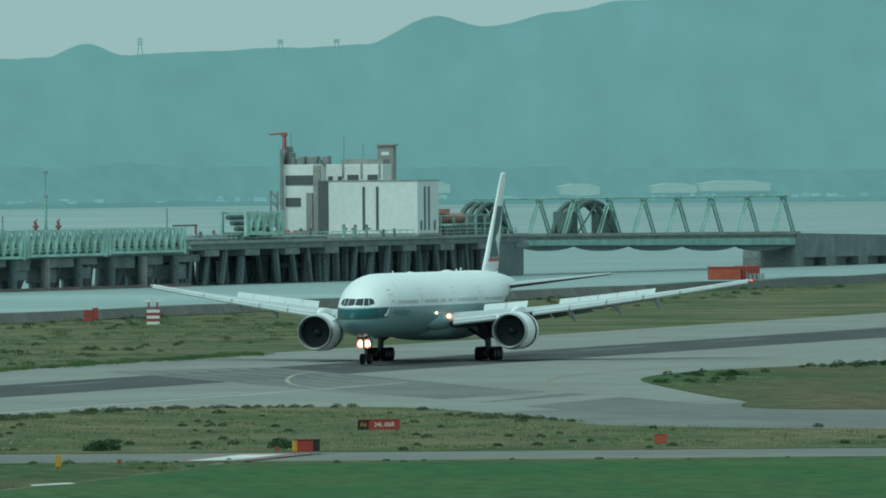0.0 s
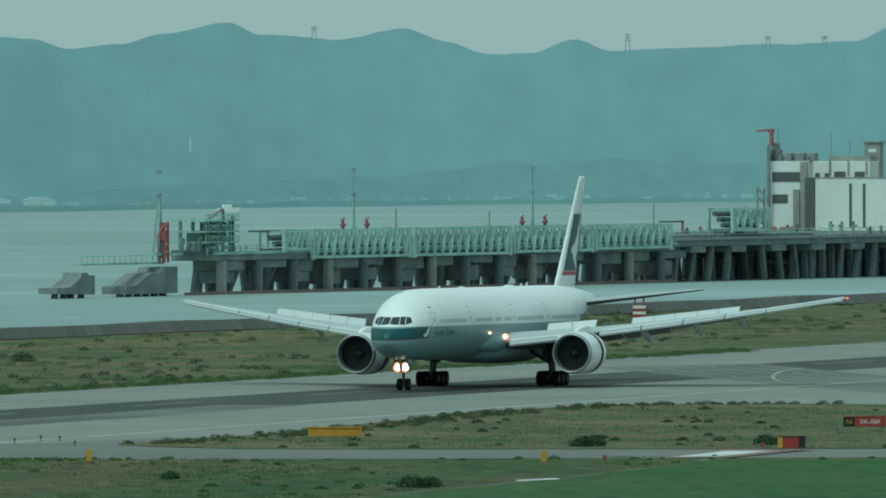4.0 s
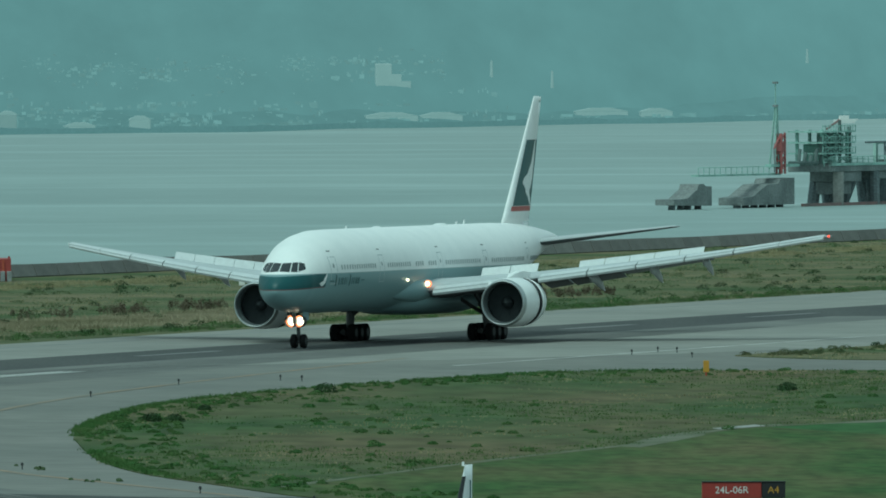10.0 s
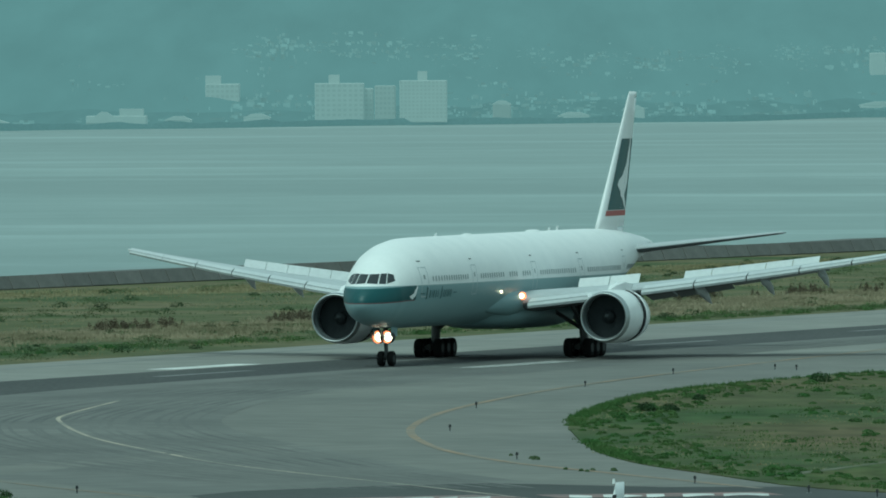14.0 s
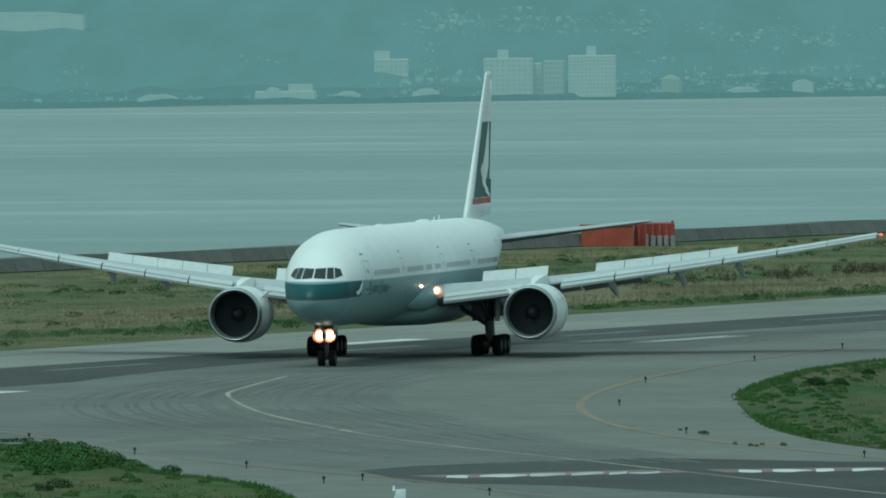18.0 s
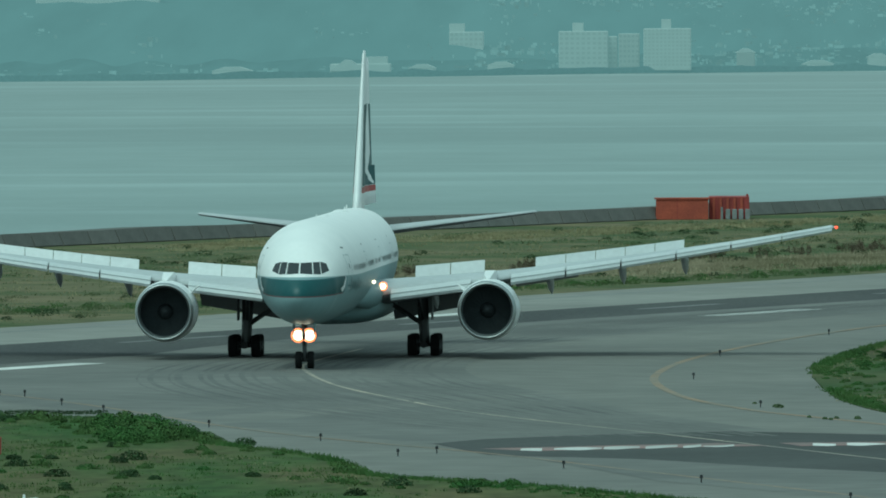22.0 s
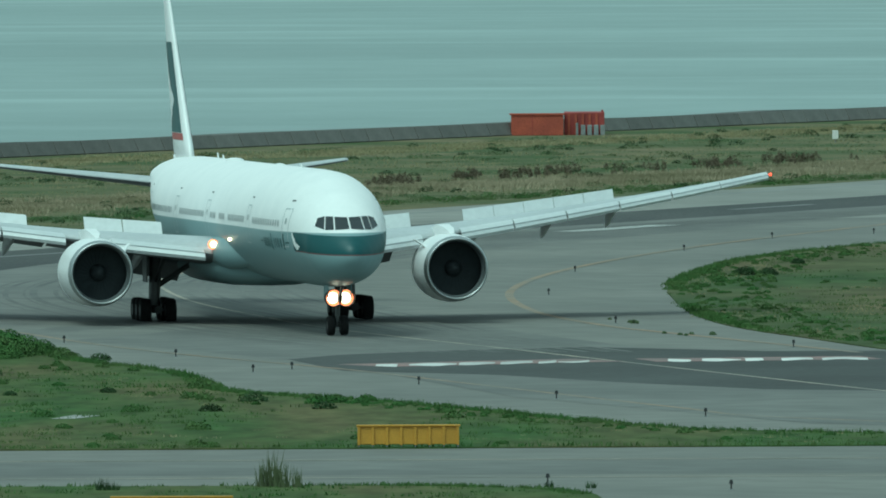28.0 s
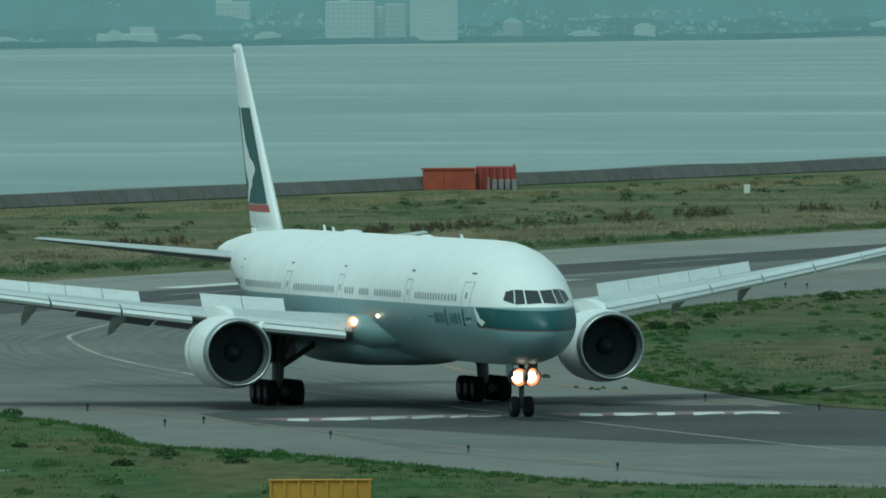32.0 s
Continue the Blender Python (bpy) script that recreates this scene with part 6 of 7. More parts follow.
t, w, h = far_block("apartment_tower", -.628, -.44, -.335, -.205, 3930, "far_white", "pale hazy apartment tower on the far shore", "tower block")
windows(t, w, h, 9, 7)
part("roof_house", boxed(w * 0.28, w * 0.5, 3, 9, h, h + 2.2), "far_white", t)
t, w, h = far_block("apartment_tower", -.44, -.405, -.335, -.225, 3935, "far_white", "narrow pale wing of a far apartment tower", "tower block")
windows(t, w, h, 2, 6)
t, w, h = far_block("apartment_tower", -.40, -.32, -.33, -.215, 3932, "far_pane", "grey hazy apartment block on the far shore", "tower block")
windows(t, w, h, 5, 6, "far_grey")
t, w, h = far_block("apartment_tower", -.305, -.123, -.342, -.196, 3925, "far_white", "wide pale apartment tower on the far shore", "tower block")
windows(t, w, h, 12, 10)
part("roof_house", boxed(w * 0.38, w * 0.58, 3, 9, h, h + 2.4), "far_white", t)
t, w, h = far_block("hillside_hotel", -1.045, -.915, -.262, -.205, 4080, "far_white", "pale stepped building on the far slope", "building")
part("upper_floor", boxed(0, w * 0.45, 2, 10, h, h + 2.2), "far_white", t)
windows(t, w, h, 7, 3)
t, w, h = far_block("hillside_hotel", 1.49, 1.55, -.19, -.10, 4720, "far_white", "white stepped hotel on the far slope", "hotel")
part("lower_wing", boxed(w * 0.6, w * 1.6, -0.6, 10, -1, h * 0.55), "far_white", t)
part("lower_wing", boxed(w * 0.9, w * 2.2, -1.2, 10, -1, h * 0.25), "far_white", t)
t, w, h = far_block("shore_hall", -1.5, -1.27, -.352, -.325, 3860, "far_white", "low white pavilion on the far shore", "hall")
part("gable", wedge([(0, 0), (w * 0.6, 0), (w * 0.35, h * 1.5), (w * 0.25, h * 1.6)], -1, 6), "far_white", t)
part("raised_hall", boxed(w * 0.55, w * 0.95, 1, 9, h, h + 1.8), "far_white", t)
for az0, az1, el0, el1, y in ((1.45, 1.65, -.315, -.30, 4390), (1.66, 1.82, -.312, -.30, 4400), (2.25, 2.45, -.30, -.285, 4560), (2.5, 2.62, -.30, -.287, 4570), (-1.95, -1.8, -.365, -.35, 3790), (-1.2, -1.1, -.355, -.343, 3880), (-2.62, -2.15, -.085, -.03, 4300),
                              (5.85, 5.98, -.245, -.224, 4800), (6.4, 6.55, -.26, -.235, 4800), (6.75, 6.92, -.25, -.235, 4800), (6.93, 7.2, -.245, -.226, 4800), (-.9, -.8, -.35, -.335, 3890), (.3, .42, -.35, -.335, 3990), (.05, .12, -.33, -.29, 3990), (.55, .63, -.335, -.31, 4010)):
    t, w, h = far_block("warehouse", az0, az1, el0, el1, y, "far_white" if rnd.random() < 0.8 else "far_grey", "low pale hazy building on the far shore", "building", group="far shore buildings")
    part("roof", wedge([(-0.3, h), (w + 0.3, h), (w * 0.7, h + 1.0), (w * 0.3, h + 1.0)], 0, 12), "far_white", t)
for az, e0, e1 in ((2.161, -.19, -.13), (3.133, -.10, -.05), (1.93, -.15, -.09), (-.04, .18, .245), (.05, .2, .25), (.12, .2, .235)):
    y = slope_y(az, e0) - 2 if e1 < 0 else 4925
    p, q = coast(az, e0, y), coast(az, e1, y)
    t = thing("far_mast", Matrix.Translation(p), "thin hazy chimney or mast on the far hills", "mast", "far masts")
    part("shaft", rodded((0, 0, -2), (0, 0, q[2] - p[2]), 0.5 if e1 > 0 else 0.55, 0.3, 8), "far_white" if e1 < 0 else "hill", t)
for az, e0, e1 in ((4.80, .28, .345), (5.335, .298, .335), (5.55, .305, .335), (3.605, .335, .375)):
    p, q = coast(az, e0, 4925), coast(az, e1, 4925)
    t = thing("power_pylon", Matrix.Translation(p), "hazy lattice pylon on the mountain ridge", "pylon", "ridge pylons")
    hh = q[2] - p[2]
    for s in (-1, 1):
        part("leg", rodded((s * 0.9, 0, -1), (s * 0.15, 0, hh), 0.15, sides=5), "hill", t)
    for u in (0.6, 0.75, 0.9):
        part("cross_arm", rodded((-1.1, 0, hh * u), (1.1, 0, hh * u), 0.12, sides=5), "hill", t)

# the town: many small pale houses, too many to count
verts, faces = [], []


def house(az, el, w, hh, d):
    """A small block that shows at a bearing and height angle on the slope."""
    yy = slope_y(az, el) - 3 - rnd.uniform(0, 2)
    x, zz = yy * math.tan(radians(az)), EYE[2] + yy * math.tan(radians(el))
    b = len(verts)
    verts.extend([(x, yy, zz - 1), (x + w, yy, zz - 1), (x + w, yy + d, zz - 1), (x, yy + d, zz - 1), (x, yy, zz + hh), (x + w, yy, zz + hh), (x + w, yy + d, zz + hh), (x, yy + d, zz + hh)])
    faces.extend([(b, b + 1, b + 5, b + 4), (b + 1, b + 2, b + 6, b + 5), (b + 2, b + 3, b + 7, b + 6), (b + 3, b, b + 4, b + 7), (b + 4, b + 5, b + 6, b + 7)])


for _ in range(2600):   # rows of houses high on the slope, thick east of the towers
    az = rnd.uniform(-0.95, 1.75)
    row = -0.075 - 0.03 * math.sin(az * 3.1) - (0.05 * max(0.0, az - 0.6))
    el = row + rnd.gauss(0, 0.022) - 0.05 * rnd.random() ** 2
    if noise.noise((az * 7, el * 40, 3)) > rnd.uniform(-0.25, 0.4):
        house(az, el, 0.3 + 1.5 * rnd.random() ** 3, rnd.uniform(0.15, 0.5), rnd.uniform(0.5, 1.5))
for _ in range(1500):   # scattered over the lower slope, with woods between
    az = rnd.uniform(-3.2, 2.0)
    el = rnd.uniform(-0.33, -0.12)
    if noise.noise((az * 4.3, el * 22, 8)) > rnd.uniform(0.05, 0.5) + (0.12 if az < -0.9 else 0):
        house(az, el, 0.3 + 1.8 * rnd.random() ** 3, rnd.uniform(0.15, 0.55), rnd.uniform(0.5, 1.5))
for _ in range(1400):   # crowded low ground about the towers
    az, el = rnd.uniform(-0.95, 1.3), -0.335 + 0.09 * rnd.random() ** 1.6
    if noise.noise((az * 9, el * 30, 5)) > rnd.uniform(-0.2, 0.45):
        house(az, el, 0.4 + 2.0 * rnd.random() ** 3, rnd.uniform(0.2, 0.8), rnd.uniform(0.5, 1.5))
for _ in range(700):   # along the shore
    az = rnd.uniform(-3.2, 7.6)
    low = -math.degrees(math.atan(24.2 / (shore_y(az) + 12)))
    if noise.noise((az * 6, 2.0, 1)) > rnd.uniform(-0.3, 0.45):
        house(az, low + rnd.uniform(0.004, 0.022), 0.5 + 3.2 * rnd.random() ** 2, rnd.uniform(0.2, 0.6), rnd.uniform(0.5, 1.5))
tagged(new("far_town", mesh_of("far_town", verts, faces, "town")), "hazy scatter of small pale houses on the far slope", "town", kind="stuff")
verts, faces = [], []
for i in range(240):
    az = -5 + 15 * i / 240
    y = shore_y(az) + 2
    x = y * math.tan(radians(az))
    z = SEA + 1.6 + 0.9 * noise.noise((az * 9, 0, 5))
    verts += [(x, y - 2, SEA - 0.2), (x, y, z)]
    if i:
        faces.append((2 * i - 2, 2 * i, 2 * i + 1, 2 * i - 1))
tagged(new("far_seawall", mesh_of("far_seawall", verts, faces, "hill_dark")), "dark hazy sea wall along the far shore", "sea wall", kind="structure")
boat = thing("boat", pose(246, 4300, SEA, 0, 0, 15), "small white motor boat far out on the water", "boat")
part("hull", wedge([(-3, 0), (2.6, 0), (4, 1.3), (-3, 1.1)], -0.9, 0.9), "wall_white", boat)
part("cabin", boxed(-1.5, 1.2, -0.7, 0.7, 1.1, 2.2, bevel=0.1), "wall_white", boat)

# ---- signs, lights and huts on the field ----
def lettering(text, size, material, m, parent, name="lettering"):
    cu = bpy.data.curves.new(name, "FONT")
    cu.body, cu.size, cu.align_x, cu.align_y, cu.extrude = text, size, "CENTER", "CENTER", 0.004
    tmp = bpy.data.objects.new(name, cu)
    scene.collection.objects.link(tmp)
    bpy.context.view_layer.update()
    me = bpy.data.meshes.new_from_object(tmp.evaluated_get(bpy.context.evaluated_depsgraph_get()))
    bpy.data.objects.remove(tmp)
    me.materials.clear()
    me.materials.append(M[material])
    ob = part(name, me, None, parent)
    ob.matrix_basis = m
    return ob


def sign(x, y, panels, h, turn, label, base=0.22, depth=0.28):
    """A taxiway sign: panels are (width, material, text, text material), from left to right as read."""
    t = thing("taxiway_sign", place(x, y, turn, 0.06), label, "sign", "taxiway signs")
    w = sum(p[0] for p in panels)
    px = -w / 2
    for k, (pw, m, text, tm) in enumerate(panels):
        p = part("panel", boxed(px, px + pw, 0, depth, base, base + h, bevel=0.03), m, t)
        if text:
            lettering(text, h * 0.62, tm, Matrix.Translation((px + pw / 2, -0.012, base + h * 0.5)) @ Matrix.Rotation(radians(90), 4, "X"), p)
        for dx in (0.15, pw - 0.15):
            part("leg", rodded((px + dx, depth / 2, -0.1), (px + dx, depth / 2, base + 0.02), 0.04, sides=6), "steel_grey", t)
        px += pw
    part("frame", boxed(-w / 2 - 0.02, w / 2 + 0.02, -0.03, depth + 0.03, base + h, base + h + 0.05), panels[-1][1], t)
    return t


sign(112.4, 1126, [(0.85, "black", "A6", "yellow"), (2.4, "red", "24L-06R", "sign_white")], 0.75, 0, "red and black taxiway sign with white lettering in dry grass")
sign(37.35, 741, [(3.0, "red", "24L-06R", "sign_white"), (1.2, "black", "A4", "yellow")], 0.8, 0, "red and black taxiway sign with white lettering, by the taxiway")
sign(-36.3, 722, [(3.0, "red", "24L-06R", "sign_white")], 0.8, 0, "red taxiway sign with white lettering in lush grass")
sign(100.0, 1053, [(0.3, "yellow", "", ""), (1.2, "red", "", ""), (0.5, "black", "", "")], 0.8, 12, "red taxiway sign turned aside, with a yellow edge")
sign(126.9, 1068, [(0.9, "orange", "", "")], 0.65, 0, "small plain red sign back in the grass")
sign(-26.9, 632, [(0.75, "orange", "", "")], 0.5, 0, "small plain red sign back in the grass")
sign(-14.86, 545, [(1.75, "yellow", "A9", "black"), (0.85, "black", "R", "yellow"), (1.9, "yellow", "52", "black")], 0.95, 0, "yellow and black taxiway direction sign in the grass")


def sign_back(x, y, w, h, bays):
    t = thing("taxiway_sign", place(x, y, 0, 0.06), "yellow back of a taxiway sign with ribbed panels", "sign", "taxiway signs")
    part("panel", boxed(-w / 2, w / 2, 0, 0.2, 0.12, h, bevel=0.03), "yellow", t)
    for i in range(bays + 1):
        part("rib", boxed(-w / 2 + w * i / bays - 0.05, -w / 2 + w * i / bays + 0.05, -0.07, 0.01, 0.1, h + 0.05), "yellow", t)
        part("leg", boxed(-w / 2 + w * i / bays - 0.03, -w / 2 + w * i / bays + 0.03, 0.05, 0.1, -0.1, 0.14), "steel_grey", t)
    part("top_rail", boxed(-w / 2 - 0.1, w / 2 + 0.1, -0.09, 0.22, h, h + 0.08, bevel=0.02), "yellow", t)


sign_back(-7.17, 624.6, 4.2, 0.88, 7)
sign_back(70.9, 1102, 3.9, 0.75, 5)
for x, y in ((79.1, 1010), (48.8, 1018)):
    t = thing("marker_post", place(x, y, 0, 0.06), "short orange marker board standing in the grass", "marker", "orange markers")
    part("board", boxed(-0.2, 0.2, 0, 0.12, 0.25, 1.05, bevel=0.02), "yellow", t)
    part("stem", rodded((0, 0.06, -0.1), (0, 0.06, 0.3), 0.06), "orange", t)
for x, y in ((84.7, 1028), (99.0, 1065)):
    t = thing("marker_post", place(x, y, 0, 0.06), "tiny red marker in the grass", "marker", "red markers")
    part("board", boxed(-0.12, 0.12, 0, 0.1, 0.0, 0.32, bevel=0.02), "crimson", t)

light0 = thing("edge_light", pose(0, 0, -50), "small dark taxiway edge light on a stem", "edge light", "edge lights")
part("stem", rodded((0, 0, 0), (0, 0, 0.25), 0.035, sides=6), "black", light0)
part("lens", rodded((0, 0, 0.24), (0, 0, 0.40), 0.09, 0.06, 8), "black", light0)
part("foot", rodded((0, 0, 0), (0, 0, 0.03), 0.11, sides=8), "steel_grey", light0)
LIGHTS = ((-40.2, 832), (-38.8, 832), (-36.0, 815), (-33.2, 802), (-26.6, 774), (-20.2, 750), (-15.8, 725), (-14, 729), (-7.6, 706), (-1.1, 685), (5.5, 661), (6.7, 967), (-0.3, 914), (-1.8, 862), (1.9, 805), (10.8, 761), (16.2, 744), (19.4, 737),
          (19.8, 1012), (21.2, 1010), (12.8, 1001), (46.8, 1089), (49.1, 1098), (50.4, 1096), (50.7, 1079), (-25.5, 588), (-1.3, 587), (5.8, 580))
for k, (x, y) in enumerate(LIGHTS):
    if k:
        copy_thing(light0, place(x, y))
light0.matrix_basis = place(*LIGHTS[0])

# red huts beyond the runway
def hut(x, y, turn, w, deep, h, w2):
    t = thing("equipment_hut", pose(x, y, -0.03, 0, 0, turn), "low orange-red metal equipment hut by the sea wall", "hut", "equipment huts")
    a = part("orange_box", boxed(0, w, 0, deep, 0, h, bevel=0.04), "orange", t)
    part("lid", boxed(-0.15, w + 0.1, -0.12, deep, h, h + 0.14), "orange", a)
    part("seam", boxed(w * 0.4, w * 0.4 + 0.06, -0.03, 0, 0, h), "crimson", a)
    b = part("red_box", boxed(w + 0.05, w + w2, 1.2, deep + 6, 0, h + 0.2, bevel=0.04), "crimson", t)
    for i in range(5):
        part("rib", boxed(w + 0.4 + i * (w2 - 0.6) / 5, w + 0.62 + i * (w2 - 0.6) / 5, 1.05, 1.2, 0, h + 0.1), "orange", b)
    part("white_post", boxed(w + w2 * 0.30, w + w2 * 0.30 + 0.22, 0.6, 0.8, 0, h * 0.6), "steel_grey", t)
    for i in range(4):
        part("cabinet", boxed(w + w2 * 0.42 + i * 0.62, w + w2 * 0.42 + i * 0.62 + 0.45, 0.3, 0.9, 0, h * 0.5, bevel=0.03), "steel_grey", t)
    part("vent_pipe", rodded((w + w2 - 0.2, 2, h), (w + w2 - 0.2, 2, h + 0.45), 0.1, sides=8), "crimson", t)


hut(-6.5, 1431, 0, 5.0, 3.0, 1.95, 3.9)
hut(270.8, 2216, 0, 4.6, 3.0, 1.85, 3.0)
t = thing("white_cabinet", pose(23.3, 1384, -0.03), "small white equipment cabinet in the grass", "cabinet")
part("case", boxed(0, 0.55, 0, 0.5, 0.3, 1.1, bevel=0.03), "sign_white", t)
part("post", boxed(0.22, 0.32, 0.2, 0.3, -0.1, 0.35), "steel_grey", t)
t = thing("antenna_box", pose(141.3, 1764, -0.03), "red and white antenna box in the grass", "antenna")
part("case", boxed(0, 1.0, 0, 0.5, 0.4, 1.75, bevel=0.03), "crimson", t)
part("case", boxed(1.05, 1.7, 0, 0.5, 0.6, 2.0, bevel=0.03), "crimson", t)
part("leg", boxed(0.4, 0.5, 0.2, 0.3, -0.1, 0.5), "steel_grey", t)
part("whip", rodded((1.2, 0.2, 2.0), (1.2, 0.2, 2.7), 0.05), "sign_white", t)
t = thing("localizer_antenna", pose(149.3, 1762, -0.03), "red and white banded antenna frame in the grass", "antenna")
for k in range(5):
    part("band", boxed(-0.75 - 0.12 * (k % 2), 0.75 + 0.12 * (k % 2), 0, 0.3, 0.35 * k, 0.35 * k + 0.34, bevel=0.02), "sign_white" if k % 2 == 0 else "crimson", t)
for s in (-1, 1):
    part("post", boxed(s * 0.5 - 0.1, s * 0.5 + 0.1, 0.05, 0.25, 1.7, 2.7), "crimson", t)
    part("dish", boxed(s * 0.75 - 0.4, s * 0.75 + 0.4, -0.05, 0.3, 2.6, 2.85, bevel=0.04), "sign_white", t)

# ---- a small turboprop taxiing nearer by; only its tail rises into view ----
commuter = thing("commuter_plane", Matrix(), "small white turboprop airliner with a tall tail fin", "aeroplane")
# local axes: y forward, the fin's tip above the origin


def cfin(z):
    t = (z - 2.6) / 4.4
    a, b = 2.4 - 2.75 * t, -1.0 - 0.15 * t
    return [(w, a - v, z) for v, w in foil(a - b, 0.11, 7)]


cf = part("fin", loft([cfin(z) for z in (2.6, 3.6, 4.6, 5.6, 6.5)] + [[(p[0] * 0.5, p[1], 6.99) for p in cfin(6.9)]], "skin", "fin"), None, commuter, "white fin with a black leading edge")
for s in (-1, 1):
    vs = []
    for z in (3.9, 6.55):
        t = (z - 2.6) / 4.4
        a, b = 2.4 - 2.75 * t, -1.0 - 0.15 * t
        c = a - b
        for x in (0.0, 0.03, 0.12):
            yv = 5 * 0.11 * (0.2969 * math.sqrt(x) - 0.126 * x - 0.3516 * x * x) * c
            vs.append((s * (yv * 1.2 + 0.015) if x else 0, a - x * c + (0.02 if not x else 0), z))
    part("deicing_boot", mesh_of("deicing_boot", vs, [(0, 1, 4, 3), (1, 2, 5, 4)], "black"), None, cf, "black rubber leading edge")
    part("antenna_fin", boxed(s * 0.05 if s > 0 else -0.2, 0.2 if s > 0 else -0.05, -0.35, 0.15, 5.46, 5.52, bevel=0.01), "skin", cf)
    for z0, z1, y0, y1 in ((4.15, 4.85, -0.1, 0.25), (4.4, 4.6, -0.3, 0.45)):
        part("tail_emblem", boxed(s * 0.155 if s > 0 else -0.185, 0.185 if s > 0 else -0.155, y0, y1, z0, z1), "black", cf)
    for i in range(5):
        part("register_bar", boxed(s * 0.17 if s > 0 else -0.20, 0.20 if s > 0 else -0.17, 0.75 - i * 0.2, 0.87 - i * 0.2, 3.45, 3.65), "teal", cf)
    part("rudder_line", boxed(s * 0.1 if s > 0 else -0.13, 0.13 if s > 0 else -0.1, -0.62, -0.56, 3.0, 6.4), "teal", cf)
part("tail_beacon", rodded((0, -0.1, 6.95), (0, -0.1, 7.12), 0.06, 0.04, 8), "skin", commuter)
rr = []
for z, a, w in ((2.5, 6.5, 0.05), (2.75, 6.3, 0.16), (3.0, 4.5, 0.16), (3.4, 3.2, 0.14), (4.1, 1.6, 0.08)):
    rr.append([(-w, a, z), (w, a, z), (w, 0.6, z), (-w, 0.6, z)])
part("dorsal_fillet", loft(rr, "skin", "dorsal_fillet", smooth=False), None, commuter)
rr = []
for y, r, z in ((18.6, 0.05, 1.7), (18.0, 0.5, 1.75), (16.8, 0.95, 1.85), (15, 1.15, 1.95), (6, 1.15, 1.95), (3, 0.95, 2.1), (0.5, 0.55, 2.4), (-1.2, 0.12, 2.6)):
    rr.append([(r * math.sin(2 * math.pi * i / 20), y, z + r * math.cos(2 * math.pi * i / 20)) for i in range(20)])
part("fuselage", loft(rr, "skin", "fuselage"), None, commuter)
for s in (-1, 1):
    rr = [[(s * x, 11.5 - 0.06 * x - v, 1.35 + 0.1 * x + w) for v, w in foil(2.6 - 0.13 * x, 0.14, 6)] for x in (0.5, 4, 8, 10.6)]
    part("wing", loft(rr if s > 0 else [r[::-1] for r in rr], "wing_grey", "wing"), None, commuter)
    rr = [[(s * x, 0.9 - 0.1 * x - v, 2.4 + 0.15 * x + w) for v, w in foil(1.6 - 0.12 * x, 0.1, 6)] for x in (0.2, 2.4, 4.4)]
    part("tailplane", loft(rr if s > 0 else [r[::-1] for r in rr], "wing_grey", "tailplane"), None, commuter)
    part("engine", rodded((s * 3.4, 9.6, 1.9), (s * 3.4, 13.2, 1.9), 0.45, 0.35, 14), "skin", commuter)
    g = part("gear_leg", rodded((s * 3.4, 10.4, 0.4), (s * 3.4, 10.4, 1.6), 0.1), "strut", commuter)
    wheel(g, s * 3.4 - 0.22, 10.4, 0.38, 0.38, 0.24)
    wheel(g, s * 3.4 + 0.22, 10.4, 0.38, 0.38, 0.24)
g = part("gear_leg", rodded((0, 17, 0.3), (0, 17, 1.2), 0.08), "strut", commuter)
wheel(g, 0, 17, 0.28, 0.28, 0.2)

# ---- grass tufts, bushes and reeds ----
veg = np.random.RandomState(11)


def blades(name, pts, h, spread, count, material, label, lean=0.35, width=0.03):
    """Clumps of upright blades at the points (x, y, z, size), one mesh."""
    pts = np.array([(*lay(*p[:3]), p[3]) for p in pts])
    n = len(pts) * count
    base = np.repeat(pts, count, axis=0)
    ang = veg.uniform(0, 2 * np.pi, n)
    rad = spread * np.sqrt(veg.uniform(0, 1, n)) * base[:, 3]
    hh = h * base[:, 3] * veg.uniform(0.45, 1.1, n)
    ww = width * base[:, 3] * veg.uniform(0.6, 1.4, n)
    x, y = base[:, 0] + rad * np.cos(ang), base[:, 1] + rad * np.sin(ang)
    tx, ty = veg.normal(0, lean, n) * hh, veg.normal(0, lean, n) * hh
    v = np.empty((n, 3, 3))
    v[:, 0] = np.stack([x - ww, y, base[:, 2]], 1)
    v[:, 1] = np.stack([x + ww, y, base[:, 2]], 1)
    v[:, 2] = np.stack([x + tx, y + ty, base[:, 2] + hh], 1)
    me = bpy.data.meshes.new(name)
    me.from_pydata(v.reshape(-1, 3).tolist(), [], np.arange(3 * n).reshape(-1, 3).tolist())
    me.materials.append(M[material])
    return tagged(new(name, me), label, "grass", kind="stuff")


